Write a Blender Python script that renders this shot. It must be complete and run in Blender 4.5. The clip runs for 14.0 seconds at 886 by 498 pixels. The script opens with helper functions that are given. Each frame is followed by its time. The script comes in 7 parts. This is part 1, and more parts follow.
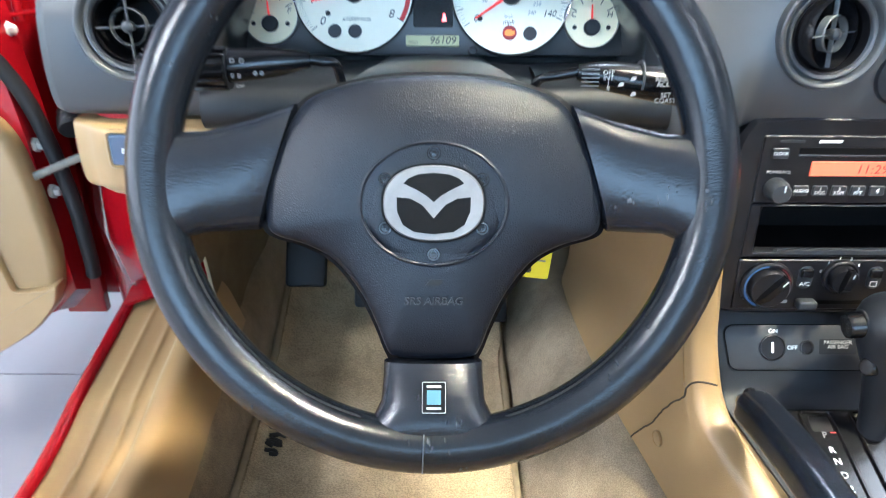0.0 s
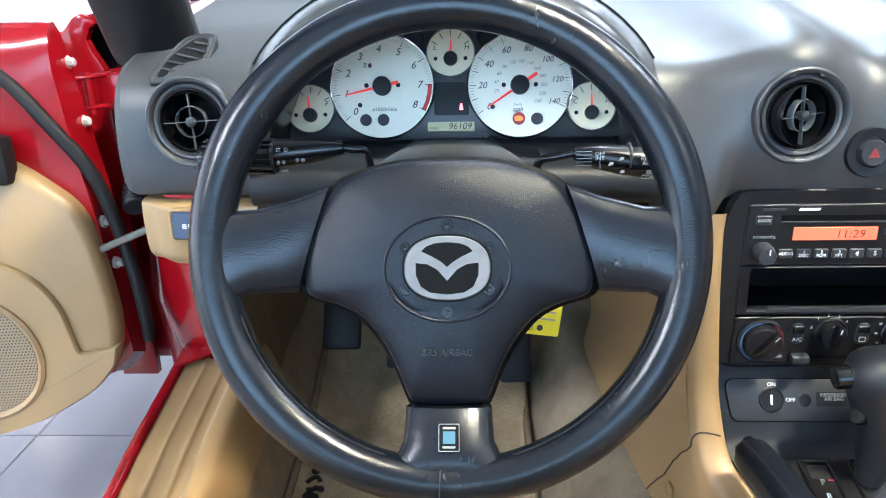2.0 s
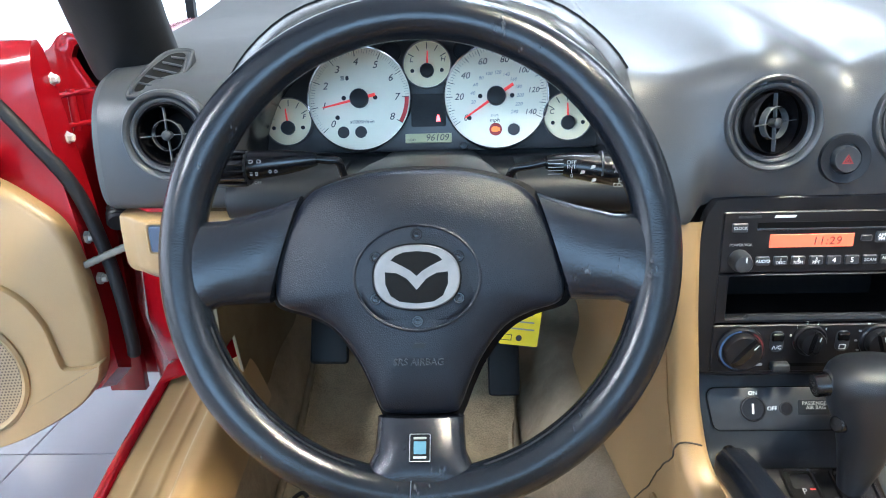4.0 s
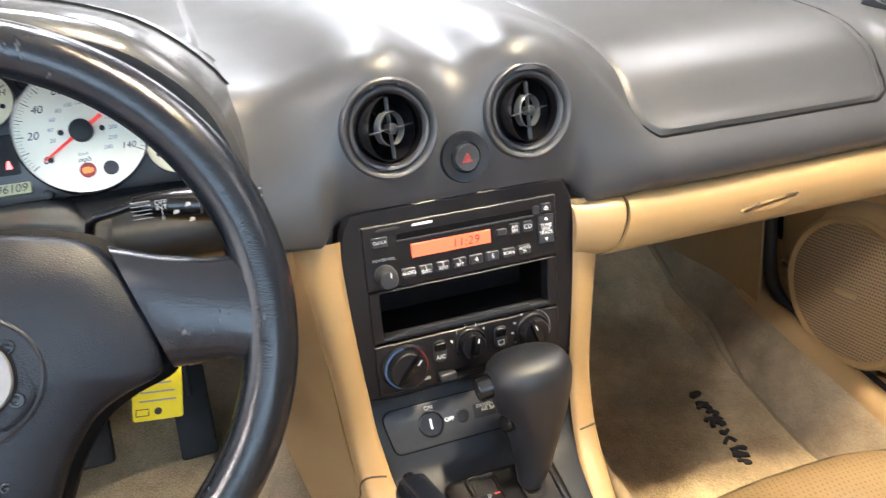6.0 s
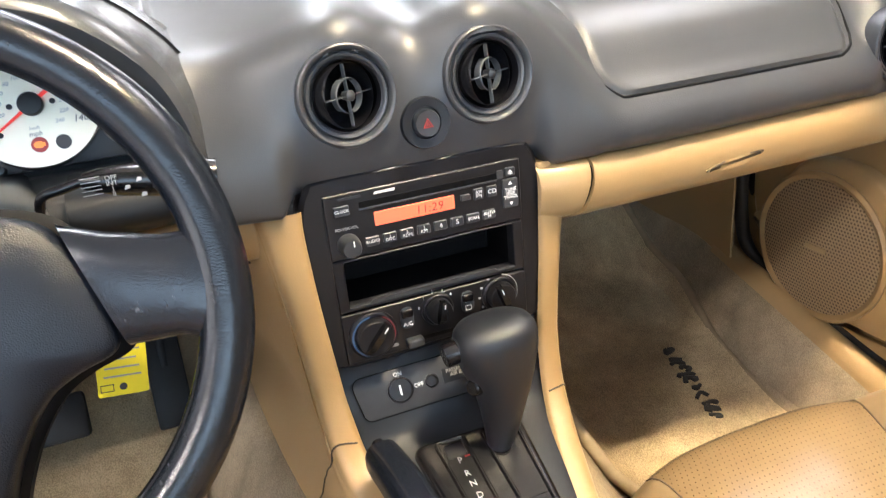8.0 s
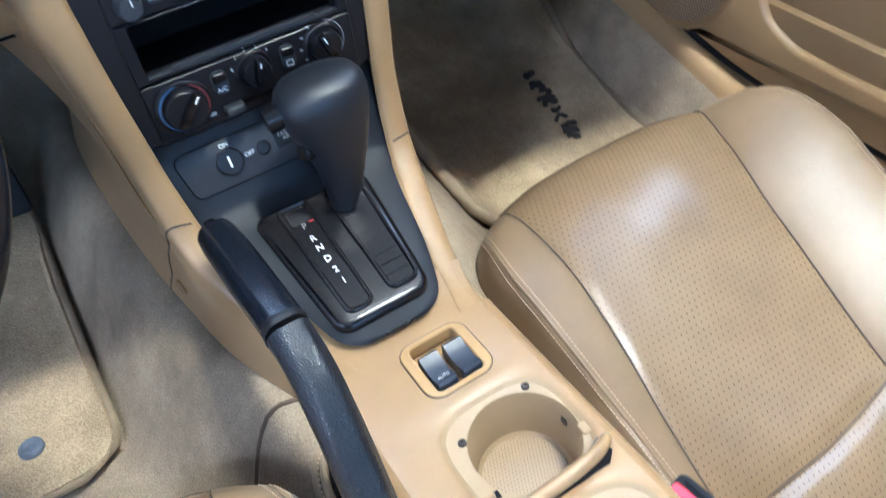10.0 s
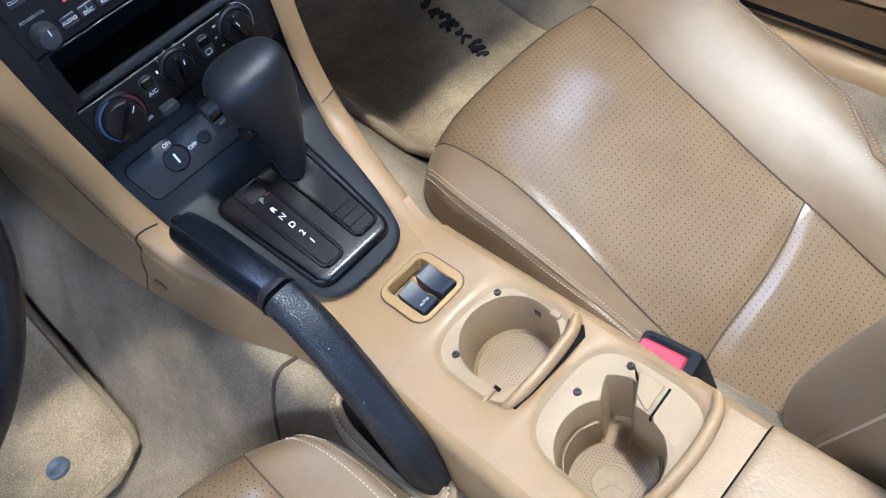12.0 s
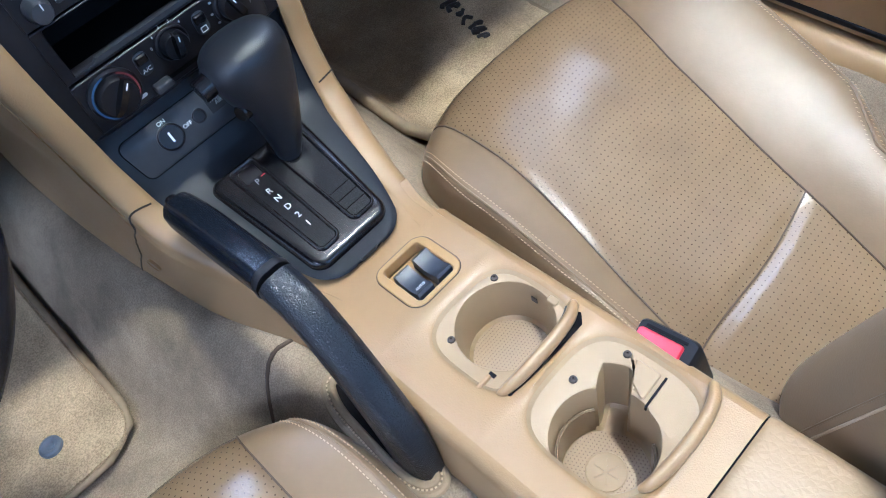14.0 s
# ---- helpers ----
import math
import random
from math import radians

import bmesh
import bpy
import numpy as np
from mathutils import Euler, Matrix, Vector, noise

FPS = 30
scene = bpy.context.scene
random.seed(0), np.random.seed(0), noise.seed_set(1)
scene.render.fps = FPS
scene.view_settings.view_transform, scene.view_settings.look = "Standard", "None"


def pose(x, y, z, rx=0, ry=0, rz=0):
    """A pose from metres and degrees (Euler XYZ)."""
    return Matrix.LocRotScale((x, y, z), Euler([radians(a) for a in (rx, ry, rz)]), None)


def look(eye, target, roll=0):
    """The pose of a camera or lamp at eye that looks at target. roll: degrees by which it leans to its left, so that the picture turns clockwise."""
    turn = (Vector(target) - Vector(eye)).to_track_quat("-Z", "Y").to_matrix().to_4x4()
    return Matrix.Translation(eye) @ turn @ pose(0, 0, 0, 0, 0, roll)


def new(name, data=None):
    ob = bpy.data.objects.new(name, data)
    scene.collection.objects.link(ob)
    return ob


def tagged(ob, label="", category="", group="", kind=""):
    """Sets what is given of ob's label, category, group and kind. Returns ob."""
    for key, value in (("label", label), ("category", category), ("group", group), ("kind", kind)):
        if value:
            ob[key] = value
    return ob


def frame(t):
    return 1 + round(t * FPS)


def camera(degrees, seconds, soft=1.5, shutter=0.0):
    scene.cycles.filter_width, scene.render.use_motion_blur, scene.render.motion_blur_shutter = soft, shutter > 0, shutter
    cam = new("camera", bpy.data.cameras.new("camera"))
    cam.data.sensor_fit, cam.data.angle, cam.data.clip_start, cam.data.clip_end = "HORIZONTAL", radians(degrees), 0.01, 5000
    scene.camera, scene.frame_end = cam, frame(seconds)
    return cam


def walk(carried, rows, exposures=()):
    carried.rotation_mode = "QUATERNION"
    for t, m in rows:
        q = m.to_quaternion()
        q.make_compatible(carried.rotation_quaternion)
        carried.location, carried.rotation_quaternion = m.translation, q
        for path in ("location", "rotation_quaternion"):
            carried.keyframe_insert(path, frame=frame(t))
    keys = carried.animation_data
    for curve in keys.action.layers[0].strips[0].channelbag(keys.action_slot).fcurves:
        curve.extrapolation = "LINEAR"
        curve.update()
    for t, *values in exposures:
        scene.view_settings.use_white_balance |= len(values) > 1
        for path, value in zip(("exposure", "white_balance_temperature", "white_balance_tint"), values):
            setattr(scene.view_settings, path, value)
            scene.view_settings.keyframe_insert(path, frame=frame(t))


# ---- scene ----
cam = camera(61.9, 14.0, soft=1.0, shutter=0.5)
walk(cam, [
    (0, look((-0.354, -0.578, 0.873), (-0.333, 1.223, 0.004), 0.5)),
    (0.5, look((-0.346, -0.642, 0.897), (-0.385, 1.198, 0.114), -0.9)),
    (1, look((-0.341, -0.651, 0.900), (-0.413, 1.210, 0.170), -0.8)),
    (1.5, look((-0.339, -0.648, 0.900), (-0.416, 1.220, 0.190), -1.1)),
    (2, look((-0.337, -0.648, 0.899), (-0.417, 1.224, 0.200), -1.3)),
    (4.5, look((-0.312, -0.649, 0.888), (-0.387, 1.246, 0.252), -2.1)),
    (5, look((-0.302, -0.628, 0.883), (-0.227, 1.274, 0.269), -2.3)),
    (5.5, look((-0.250, -0.589, 0.887), (0.194, 1.264, 0.279), -3.5)),
    (6, look((-0.218, -0.584, 0.882), (0.397, 1.200, 0.220), -4.6)),
    (6.5, look((-0.215, -0.585, 0.879), (0.446, 1.171, 0.186), -4.8)),
    (7, look((-0.214, -0.586, 0.879), (0.448, 1.172, 0.191), -5.2)),
    (7.2, look((-0.214, -0.587, 0.881), (0.444, 1.173, 0.194), -5.2)),
    (9.3, look((-0.143, -0.570, 0.886), (0.486, 0.933, -0.272), -7.9)),
    (9.5, look((-0.136, -0.565, 0.881), (0.541, 0.854, -0.355), -7.5)),
    (10, look((-0.133, -0.560, 0.874), (0.515, 0.717, -0.522), -8.4)),
    (10.5, look((-0.136, -0.549, 0.879), (0.536, 0.550, -0.651), -12.4)),
    (11, look((-0.165, -0.568, 0.909), (0.500, 0.507, -0.641), -16.6)),
    (11.5, look((-0.163, -0.581, 0.920), (0.509, 0.505, -0.620), -18.5)),
    (12, look((-0.162, -0.584, 0.918), (0.506, 0.501, -0.624), -19.0)),
    (12.5, look((-0.162, -0.582, 0.917), (0.495, 0.493, -0.637), -19.1)),
    (13, look((-0.158, -0.582, 0.916), (0.487, 0.486, -0.647), -19.1)),
    (13.5, look((-0.160, -0.581, 0.916), (0.483, 0.480, -0.653), -18.8)),
    (14, look((-0.158, -0.580, 0.914), (0.482, 0.478, -0.658), -18.5)),
], exposures=[(0, 1.34, 5600, 9), (0.6, 1.02, 5600, 9), (4.5, 1.02, 5600, 9), (5.0, 1.1, 5550, 9), (5.5, 1.15, 6400, 14), (6.0, 1.15, 6700, 16), (7.2, 1.15, 6700, 16), (9.5, 0.64, 5500, 13), (10.0, 0.48, 4650, 12), (10.5, 0.24, 4700, 15), (14, 0.22, 4600, 15)])

# ---- world and lamps: a white showroom with ceiling panels ----
world = bpy.data.worlds.new("showroom_air")
scene.world = world
world.use_nodes = True
world.node_tree.nodes["Background"].inputs[0].default_value = (0.85, 0.92, 1.0, 1)
world.node_tree.nodes["Background"].inputs[1].default_value = 0.25
# ---- materials ----
def mat(name, col, rough=0.5, metal=0.0, grain=None, blotch=None, cells=None, coat=0.0, rough_var=0.0, emit=None, alpha=None, dots=None, spec=0.5, fleck=None, scuff=None):
    """col: linear base colour. grain: (scale, bump). blotch: (scale, amount). cells: (scale, bump) for leather. dots: (pitch, radius) small punched holes."""
    m = bpy.data.materials.new(name)
    m.use_nodes = True
    nt = m.node_tree
    b = nt.nodes["Principled BSDF"]
    b.inputs["Base Color"].default_value = (*col, 1)
    b.inputs["Roughness"].default_value = rough
    b.inputs["Metallic"].default_value = metal
    b.inputs["Coat Weight"].default_value = coat
    b.inputs["Coat Roughness"].default_value = 0.08
    b.inputs["Specular IOR Level"].default_value = spec
    if emit:
        b.inputs["Emission Color"].default_value = (*emit[0], 1)
        b.inputs["Emission Strength"].default_value = emit[1]
    tc = nt.nodes.new("ShaderNodeTexCoord")
    src = tc.outputs["Object"]
    colour = None
    if blotch:
        n = nt.nodes.new("ShaderNodeTexNoise")
        n.inputs["Scale"].default_value, n.inputs["Detail"].default_value, n.inputs["Roughness"].default_value = blotch[0], 5, 0.65
        nt.links.new(src, n.inputs["Vector"])
        r = nt.nodes.new("ShaderNodeMapRange")
        r.inputs["From Min"].default_value, r.inputs["From Max"].default_value = 0.3, 0.7
        r.inputs["To Min"].default_value, r.inputs["To Max"].default_value = 1 - blotch[1], 1 + blotch[1] * 0.6
        nt.links.new(n.outputs["Fac"], r.inputs["Value"])
        mul = nt.nodes.new("ShaderNodeVectorMath")
        mul.operation = "SCALE"
        mul.inputs[0].default_value = col
        nt.links.new(r.outputs["Result"], mul.inputs["Scale"])
        colour = mul.outputs["Vector"]
        nt.links.new(colour, b.inputs["Base Color"])
        if rough_var:
            rr = nt.nodes.new("ShaderNodeMapRange")
            rr.inputs["From Min"].default_value, rr.inputs["From Max"].default_value = 0.3, 0.7
            rr.inputs["To Min"].default_value, rr.inputs["To Max"].default_value = rough - rough_var, rough + rough_var
            nt.links.new(n.outputs["Fac"], rr.inputs["Value"])
            nt.links.new(rr.outputs["Result"], b.inputs["Roughness"])
    if fleck and colour:
        # fine pile: tufts lighter and darker
        n2 = nt.nodes.new("ShaderNodeTexNoise")
        n2.inputs["Scale"].default_value, n2.inputs["Detail"].default_value = fleck[0], 2
        nt.links.new(src, n2.inputs["Vector"])
        r2 = nt.nodes.new("ShaderNodeMapRange")
        r2.inputs["From Min"].default_value, r2.inputs["From Max"].default_value = 0.35, 0.65
        r2.inputs["To Min"].default_value, r2.inputs["To Max"].default_value = 1 - fleck[1], 1 + fleck[1]
        nt.links.new(n2.outputs["Fac"], r2.inputs["Value"])
        mul2 = nt.nodes.new("ShaderNodeVectorMath")
        mul2.operation = "SCALE"
        nt.links.new(colour, mul2.inputs[0])
        nt.links.new(r2.outputs["Result"], mul2.inputs["Scale"])
        colour = mul2.outputs["Vector"]
        nt.links.new(colour, b.inputs["Base Color"])
    if scuff and colour:
        # short pale scratches gathered in worn patches
        sc = nt.nodes.new("ShaderNodeMapping")
        sc.inputs["Scale"].default_value = (4.0, 1.5, 2.0)
        nt.links.new(src, sc.inputs["Vector"])
        n3 = nt.nodes.new("ShaderNodeTexNoise")
        n3.inputs["Scale"].default_value, n3.inputs["Detail"].default_value = scuff[0] * 2.2, 6
        nt.links.new(sc.outputs["Vector"], n3.inputs["Vector"])
        n4 = nt.nodes.new("ShaderNodeTexNoise")
        n4.inputs["Scale"].default_value = scuff[0] * 0.55
        nt.links.new(src, n4.inputs["Vector"])
        pr = nt.nodes.new("ShaderNodeMath")
        pr.operation = "ADD"
        nt.links.new(n3.outputs["Fac"], pr.inputs[0])
        nt.links.new(n4.outputs["Fac"], pr.inputs[1])
        r3 = nt.nodes.new("ShaderNodeMapRange")
        r3.inputs["From Min"].default_value, r3.inputs["From Max"].default_value = scuff[1] * 2, scuff[1] * 2 + 0.10
        r3.inputs["To Max"].default_value = 0.5
        nt.links.new(pr.outputs[0], r3.inputs["Value"])
        mx = nt.nodes.new("ShaderNodeMix")
        mx.data_type = "RGBA"
        nt.links.new(r3.outputs["Result"], mx.inputs["Factor"])
        nt.links.new(colour, mx.inputs["A"])
        mx.inputs["B"].default_value = (0.11, 0.115, 0.12, 1)
        colour = mx.outputs["Result"]
        nt.links.new(colour, b.inputs["Base Color"])
    normal = None
    def bump(height, strength, dist):
        nonlocal normal
        bp = nt.nodes.new("ShaderNodeBump")
        bp.inputs["Strength"].default_value, bp.inputs["Distance"].default_value = strength, dist
        nt.links.new(height, bp.inputs["Height"])
        if normal:
            nt.links.new(normal, bp.inputs["Normal"])
        normal = bp.outputs["Normal"]
    if grain:
        n = nt.nodes.new("ShaderNodeTexNoise")
        n.inputs["Scale"].default_value, n.inputs["Detail"].default_value = grain[0], 4
        nt.links.new(src, n.inputs["Vector"])
        bump(n.outputs["Fac"], grain[1], 0.0008)
    if cells:
        v = nt.nodes.new("ShaderNodeTexVoronoi")
        v.feature = "DISTANCE_TO_EDGE"
        v.inputs["Scale"].default_value = cells[0]
        nt.links.new(src, v.inputs["Vector"])
        bump(v.outputs["Distance"], cells[1], 0.0006)
    if dots:
        # rows of small holes in the plan (x, y), every other row offset
        sx = nt.nodes.new("ShaderNodeVectorMath")
        sx.operation = "SCALE"
        sx.inputs["Scale"].default_value = 1 / dots[0]
        nt.links.new(src, sx.inputs[0])
        sep = nt.nodes.new("ShaderNodeSeparateXYZ")
        nt.links.new(sx.outputs["Vector"], sep.inputs[0])
        def mth(op, a, c=None):
            k = nt.nodes.new("ShaderNodeMath")
            k.operation = op
            for i, v in enumerate((a, c)):
                if v is None:
                    continue
                if isinstance(v, (int, float)):
                    k.inputs[i].default_value = v
                else:
                    nt.links.new(v, k.inputs[i])
            return k.outputs[0]
        row = mth("FLOOR", sep.outputs["Y"])
        fx = mth("SUBTRACT", mth("FRACT", mth("ADD", sep.outputs["X"], mth("MULTIPLY", row, 0.5))), 0.5)
        fy = mth("SUBTRACT", mth("FRACT", sep.outputs["Y"]), 0.5)
        d = mth("SQRT", mth("ADD", mth("MULTIPLY", fx, fx), mth("MULTIPLY", fy, fy)))
        hole = mth("LESS_THAN", d, dots[1])
        mix = nt.nodes.new("ShaderNodeMix")
        mix.data_type = "RGBA"
        nt.links.new(hole, mix.inputs["Factor"])
        if colour:
            nt.links.new(colour, mix.inputs["A"])
        else:
            mix.inputs["A"].default_value = (*col, 1)
        mix.inputs["B"].default_value = (col[0] * 0.35, col[1] * 0.31, col[2] * 0.28, 1)
        nt.links.new(mix.outputs["Result"], b.inputs["Base Color"])
    if normal:
        nt.links.new(normal, b.inputs["Normal"])
    return m


M = {}
M["dash"] = mat("dash_vinyl", (0.045, 0.048, 0.052), 0.35, grain=(900, 0.22), blotch=(6, 0.15), rough_var=0.05, spec=0.40)
M["dash_low"] = mat("dash_plastic", (0.010, 0.012, 0.016), 0.44, grain=(1200, 0.3), blotch=(9, 0.15), spec=0.3)
M["trim"] = mat("black_trim", (0.008, 0.008, 0.010), 0.36, grain=(1500, 0.2), blotch=(20, 0.15), rough_var=0.05, spec=0.3)
M["gloss"] = mat("gloss_black", (0.005, 0.005, 0.006), 0.24, blotch=(30, 0.1), spec=0.4)
# near-black: paints shade into hollows and gaps; also the plain black emblem fields
M["dark"] = mat("black_and_shade", (0.002, 0.002, 0.0025), 0.6, spec=0.12)
M["wheel"] = mat("black_leather", (0.007, 0.009, 0.014), 0.25, cells=(380, 0.24), grain=(200, 0.2), blotch=(35, 0.15), rough_var=0.02, spec=0.40, scuff=(45, 0.655))
M["rim"] = mat("worn_rim_leather", (0.006, 0.008, 0.012), 0.225, cells=(480, 0.2), grain=(220, 0.18), blotch=(25, 0.15), rough_var=0.03, spec=0.40, scuff=(38, 0.655))
M["pad"] = mat("wheel_pad_vinyl", (0.005, 0.007, 0.012), 0.33, cells=(650, 0.5), blotch=(14, 0.15), rough_var=0.04, spec=0.3)
M["lever"] = mat("lever_grained_vinyl", (0.010, 0.012, 0.016), 0.42, cells=(700, 0.35), blotch=(20, 0.15), rough_var=0.05, spec=0.5)
M["tan"] = mat("tan_vinyl", (0.308, 0.199, 0.090), 0.38, grain=(700, 0.25), blotch=(8, 0.07), rough_var=0.04)
M["tan_cup"] = mat("tan_moulded_plastic", (0.315, 0.224, 0.116), 0.48, grain=(900, 0.15), blotch=(12, 0.06))
M["seat"] = mat("tan_leather", (0.212, 0.147, 0.079), 0.41, cells=(320, 0.18), grain=(40, 0.15), blotch=(9, 0.14), rough_var=0.06)
M["perf"] = mat("perforated_tan_leather", (0.204, 0.141, 0.075), 0.248, cells=(320, 0.2), grain=(40, 0.25), blotch=(9, 0.14), rough_var=0.02, dots=(0.0062, 0.115))
M["stitch"] = mat("tan_thread", (0.45, 0.34, 0.22), 0.8)
M["carpet"] = mat("beige_carpet", (0.31, 0.248, 0.170), 0.95, grain=(420, 1.0), blotch=(7, 0.45), spec=0.1, fleck=(650, 0.18))
# darker copy of the beige carpet, for the driver's kick panel
M["carpet_dark"] = mat("dark_brown_carpet", (0.18, 0.146, 0.095), 0.95, grain=(420, 1.0), blotch=(7, 0.3), spec=0.1, fleck=(650, 0.2))
M["mat"] = mat("soiled_beige_mat", (0.41, 0.315, 0.192), 0.95, grain=(300, 1.2), blotch=(6, 0.5), spec=0.1, fleck=(520, 0.24))
M["binding"] = mat("mat_binding_cloth", (0.27, 0.21, 0.135), 0.9, grain=(500, 0.6), blotch=(30, 0.2), spec=0.1)
M["dial_cream"] = mat("cream_small_dial", (0.86, 0.78, 0.54), 0.45, blotch=(30, 0.04))
M["cup_floor"] = mat("dimpled_tan_plastic", (0.30, 0.215, 0.120), 0.55, dots=(0.0030, 0.15), blotch=(12, 0.06))
M["bezel_tan"] = mat("golden_tan_plastic", (0.36, 0.225, 0.085), 0.42, grain=(900, 0.15), blotch=(12, 0.06))
M["thread_black"] = mat("black_embroidery", (0.02, 0.018, 0.016), 0.8)
M["red"] = mat("red_car_paint", (0.23, 0.0025, 0.006), 0.22, coat=0.35, blotch=(5, 0.10), spec=0.22)
M["rubber"] = mat("black_rubber", (0.010, 0.010, 0.011), 0.5, grain=(300, 0.15), blotch=(20, 0.2), spec=0.22)
M["steel"] = mat("zinc_steel", (0.14, 0.13, 0.11), 0.4, metal=0.6, blotch=(60, 0.3))
M["white_metal"] = mat("white_plated_bolt", (0.55, 0.52, 0.46), 0.35, metal=0.3, blotch=(60, 0.2))
M["chrome"] = mat("chrome", (0.72, 0.72, 0.74), 0.14, metal=1.0)
M["satin"] = mat("satin_silver", (0.17, 0.165, 0.16), 0.45, metal=0.6, blotch=(60, 0.15))
M["dial"] = mat("cream_dial_face", (0.90, 0.86, 0.70), 0.45, blotch=(30, 0.04))
M["ink"] = mat("dark_print", (0.03, 0.03, 0.035), 0.6)
M["ink_red"] = mat("red_print", (0.65, 0.03, 0.03), 0.5)
# needle red with a faint glow added to brighten it
M["needle"] = mat("red_needle", (0.8, 0.06, 0.05), 0.4, emit=((1, 0.1, 0.08), 0.25))
M["white"] = mat("white_print", (0.75, 0.76, 0.76), 0.5)
M["grey_ink"] = mat("grey_print", (0.32, 0.33, 0.34), 0.5)
M["lcd"] = mat("green_lcd", (0.36, 0.36, 0.20), 0.3)
M["display"] = mat("orange_display", (0.75, 0.13, 0.07), 0.3, emit=((1.0, 0.13, 0.06), 0.45))
M["seg"] = mat("display_segment", (0.12, 0.02, 0.015), 0.4)
M["red_lamp"] = mat("red_warning_lamp", (0.9, 0.05, 0.05), 0.4, emit=((1, 0.10, 0.10), 3.0))
M["amber"] = mat("amber_warning_lamp", (0.8, 0.2, 0.03), 0.4, emit=((1, 0.25, 0.04), 0.35))
M["red_dim"] = mat("dim_red_mark", (0.32, 0.03, 0.028), 0.5)
M["blue"] = mat("blue_print", (0.04, 0.09, 0.19), 0.5)
M["blue_grey"] = mat("blue_grey_plastic", (0.040, 0.062, 0.11), 0.4, grain=(900, 0.15), blotch=(30, 0.1))
M["print"] = mat("greyed_print", (0.22, 0.225, 0.23), 0.5)
M["sky_blue"] = mat("pale_blue_enamel", (0.06, 0.15, 0.21), 0.3)
M["red_plastic"] = mat("red_button_plastic", (0.48, 0.015, 0.028), 0.35, blotch=(30, 0.08))
M["yellow"] = mat("yellow_card", (0.85, 0.72, 0.02), 0.6, blotch=(40, 0.05))
M["grey_button"] = mat("dark_grey_button", (0.030, 0.033, 0.038), 0.4, grain=(1500, 0.15), blotch=(60, 0.15), spec=0.35)
M["slate"] = mat("slate_grey_switch", (0.028, 0.034, 0.046), 0.42, blotch=(40, 0.1))
M["tile"] = mat("pale_porcelain_tile", (0.37, 0.35, 0.355), 0.35, blotch=(4, 0.05), rough_var=0.05)
M["grout"] = mat("grey_grout", (0.4, 0.4, 0.4), 0.9, grain=(200, 0.3))
M["paint"] = mat("grey_wall_paint", (0.58, 0.58, 0.59), 0.8, blotch=(2, 0.03))
M["speaker"] = mat("tan_speaker_mesh", (0.28, 0.20, 0.115), 0.6, dots=(0.0042, 0.3), blotch=(9, 0.06))
M["panel_light"] = mat("bright_panel_glow", (0.9, 0.9, 0.9), 0.6, emit=((0.82, 0.92, 1.0), 24.0))
M["panel_clear"] = mat("clear_panel_glow", (0.9, 0.9, 0.9), 0.6, emit=((0.95, 0.97, 1.0), 11.5))
M["panel_soft"] = mat("soft_panel_glow", (0.9, 0.9, 0.9), 0.6, emit=((0.92, 0.96, 1.0), 11.0))
M["panel_warm"] = mat("warm_ceiling_glow", (0.9, 0.9, 0.9), 0.6, emit=((1.0, 0.86, 0.58), 700.0))
M["daylight"] = mat("window_daylight", (0.9, 0.95, 1.0), 0.8, emit=((0.94, 0.96, 1.0), 2.0))
M["front_day"] = mat("bright_street_daylight", (0.9, 0.95, 1.0), 0.8, emit=((0.97, 0.99, 1.0), 0.75))
M["dash_matte"] = mat("dash_matte_plastic", (0.040, 0.043, 0.047), 0.65, grain=(900, 0.2), blotch=(9, 0.15), spec=0.2)
M["screw"] = mat("brown_screw_head", (0.045, 0.032, 0.022), 0.45, metal=0.3, blotch=(300, 0.3))
M["sleeve"] = mat("grained_black_plastic", (0.009, 0.011, 0.015), 0.335, cells=(430, 1.0), grain=(260, 0.6), blotch=(30, 0.15), rough_var=0.04)
M["lid"] = mat("grained_tan_pad", (0.30, 0.203, 0.100), 0.42, cells=(180, 0.45), grain=(300, 0.2), blotch=(8, 0.06))
M["panel_cool"] = mat("cool_ceiling_glow", (0.9, 0.9, 0.9), 0.6, emit=((0.86, 0.94, 1.0), 45.0))
M["dim_day"] = mat("blue_daylight", (0.6, 0.8, 1.0), 0.8, emit=((0.55, 0.79, 1.0), 4.2))
M["wire"] = mat("grey_vent_wire", (0.075, 0.08, 0.085), 0.25, blotch=(80, 0.1))
M["ceil"] = mat("grey_ceiling_paint", (0.42, 0.42, 0.43), 0.8, blotch=(2, 0.03))
M["arc_red"] = mat("faded_red_print", (0.13, 0.018, 0.022), 0.5)
M["panel_fill"] = mat("neutral_fill_glow", (0.9, 0.9, 0.9), 0.6, emit=((1.0, 0.97, 0.92), 110.0))
M["seam"] = mat("brown_seam_shadow", (0.085, 0.058, 0.034), 0.8)
M["eyelet"] = mat("slate_eyelet", (0.09, 0.11, 0.15), 0.45, blotch=(80, 0.15))
M["hood"] = mat("glossy_hood_vinyl", (0.045, 0.048, 0.052), 0.23, grain=(900, 0.12), blotch=(6, 0.15), rough_var=0.03)
# ---- mesh helpers ----
def mesh_of(bm, name, material, smooth=True):
    bmesh.ops.recalc_face_normals(bm, faces=bm.faces)
    me = bpy.data.meshes.new(name)
    for f in bm.faces:
        f.smooth = smooth
    bm.to_mesh(me)
    bm.free()
    me.materials.append(material)
    if smooth:
        me.set_sharp_from_angle(angle=radians(38))
    return me


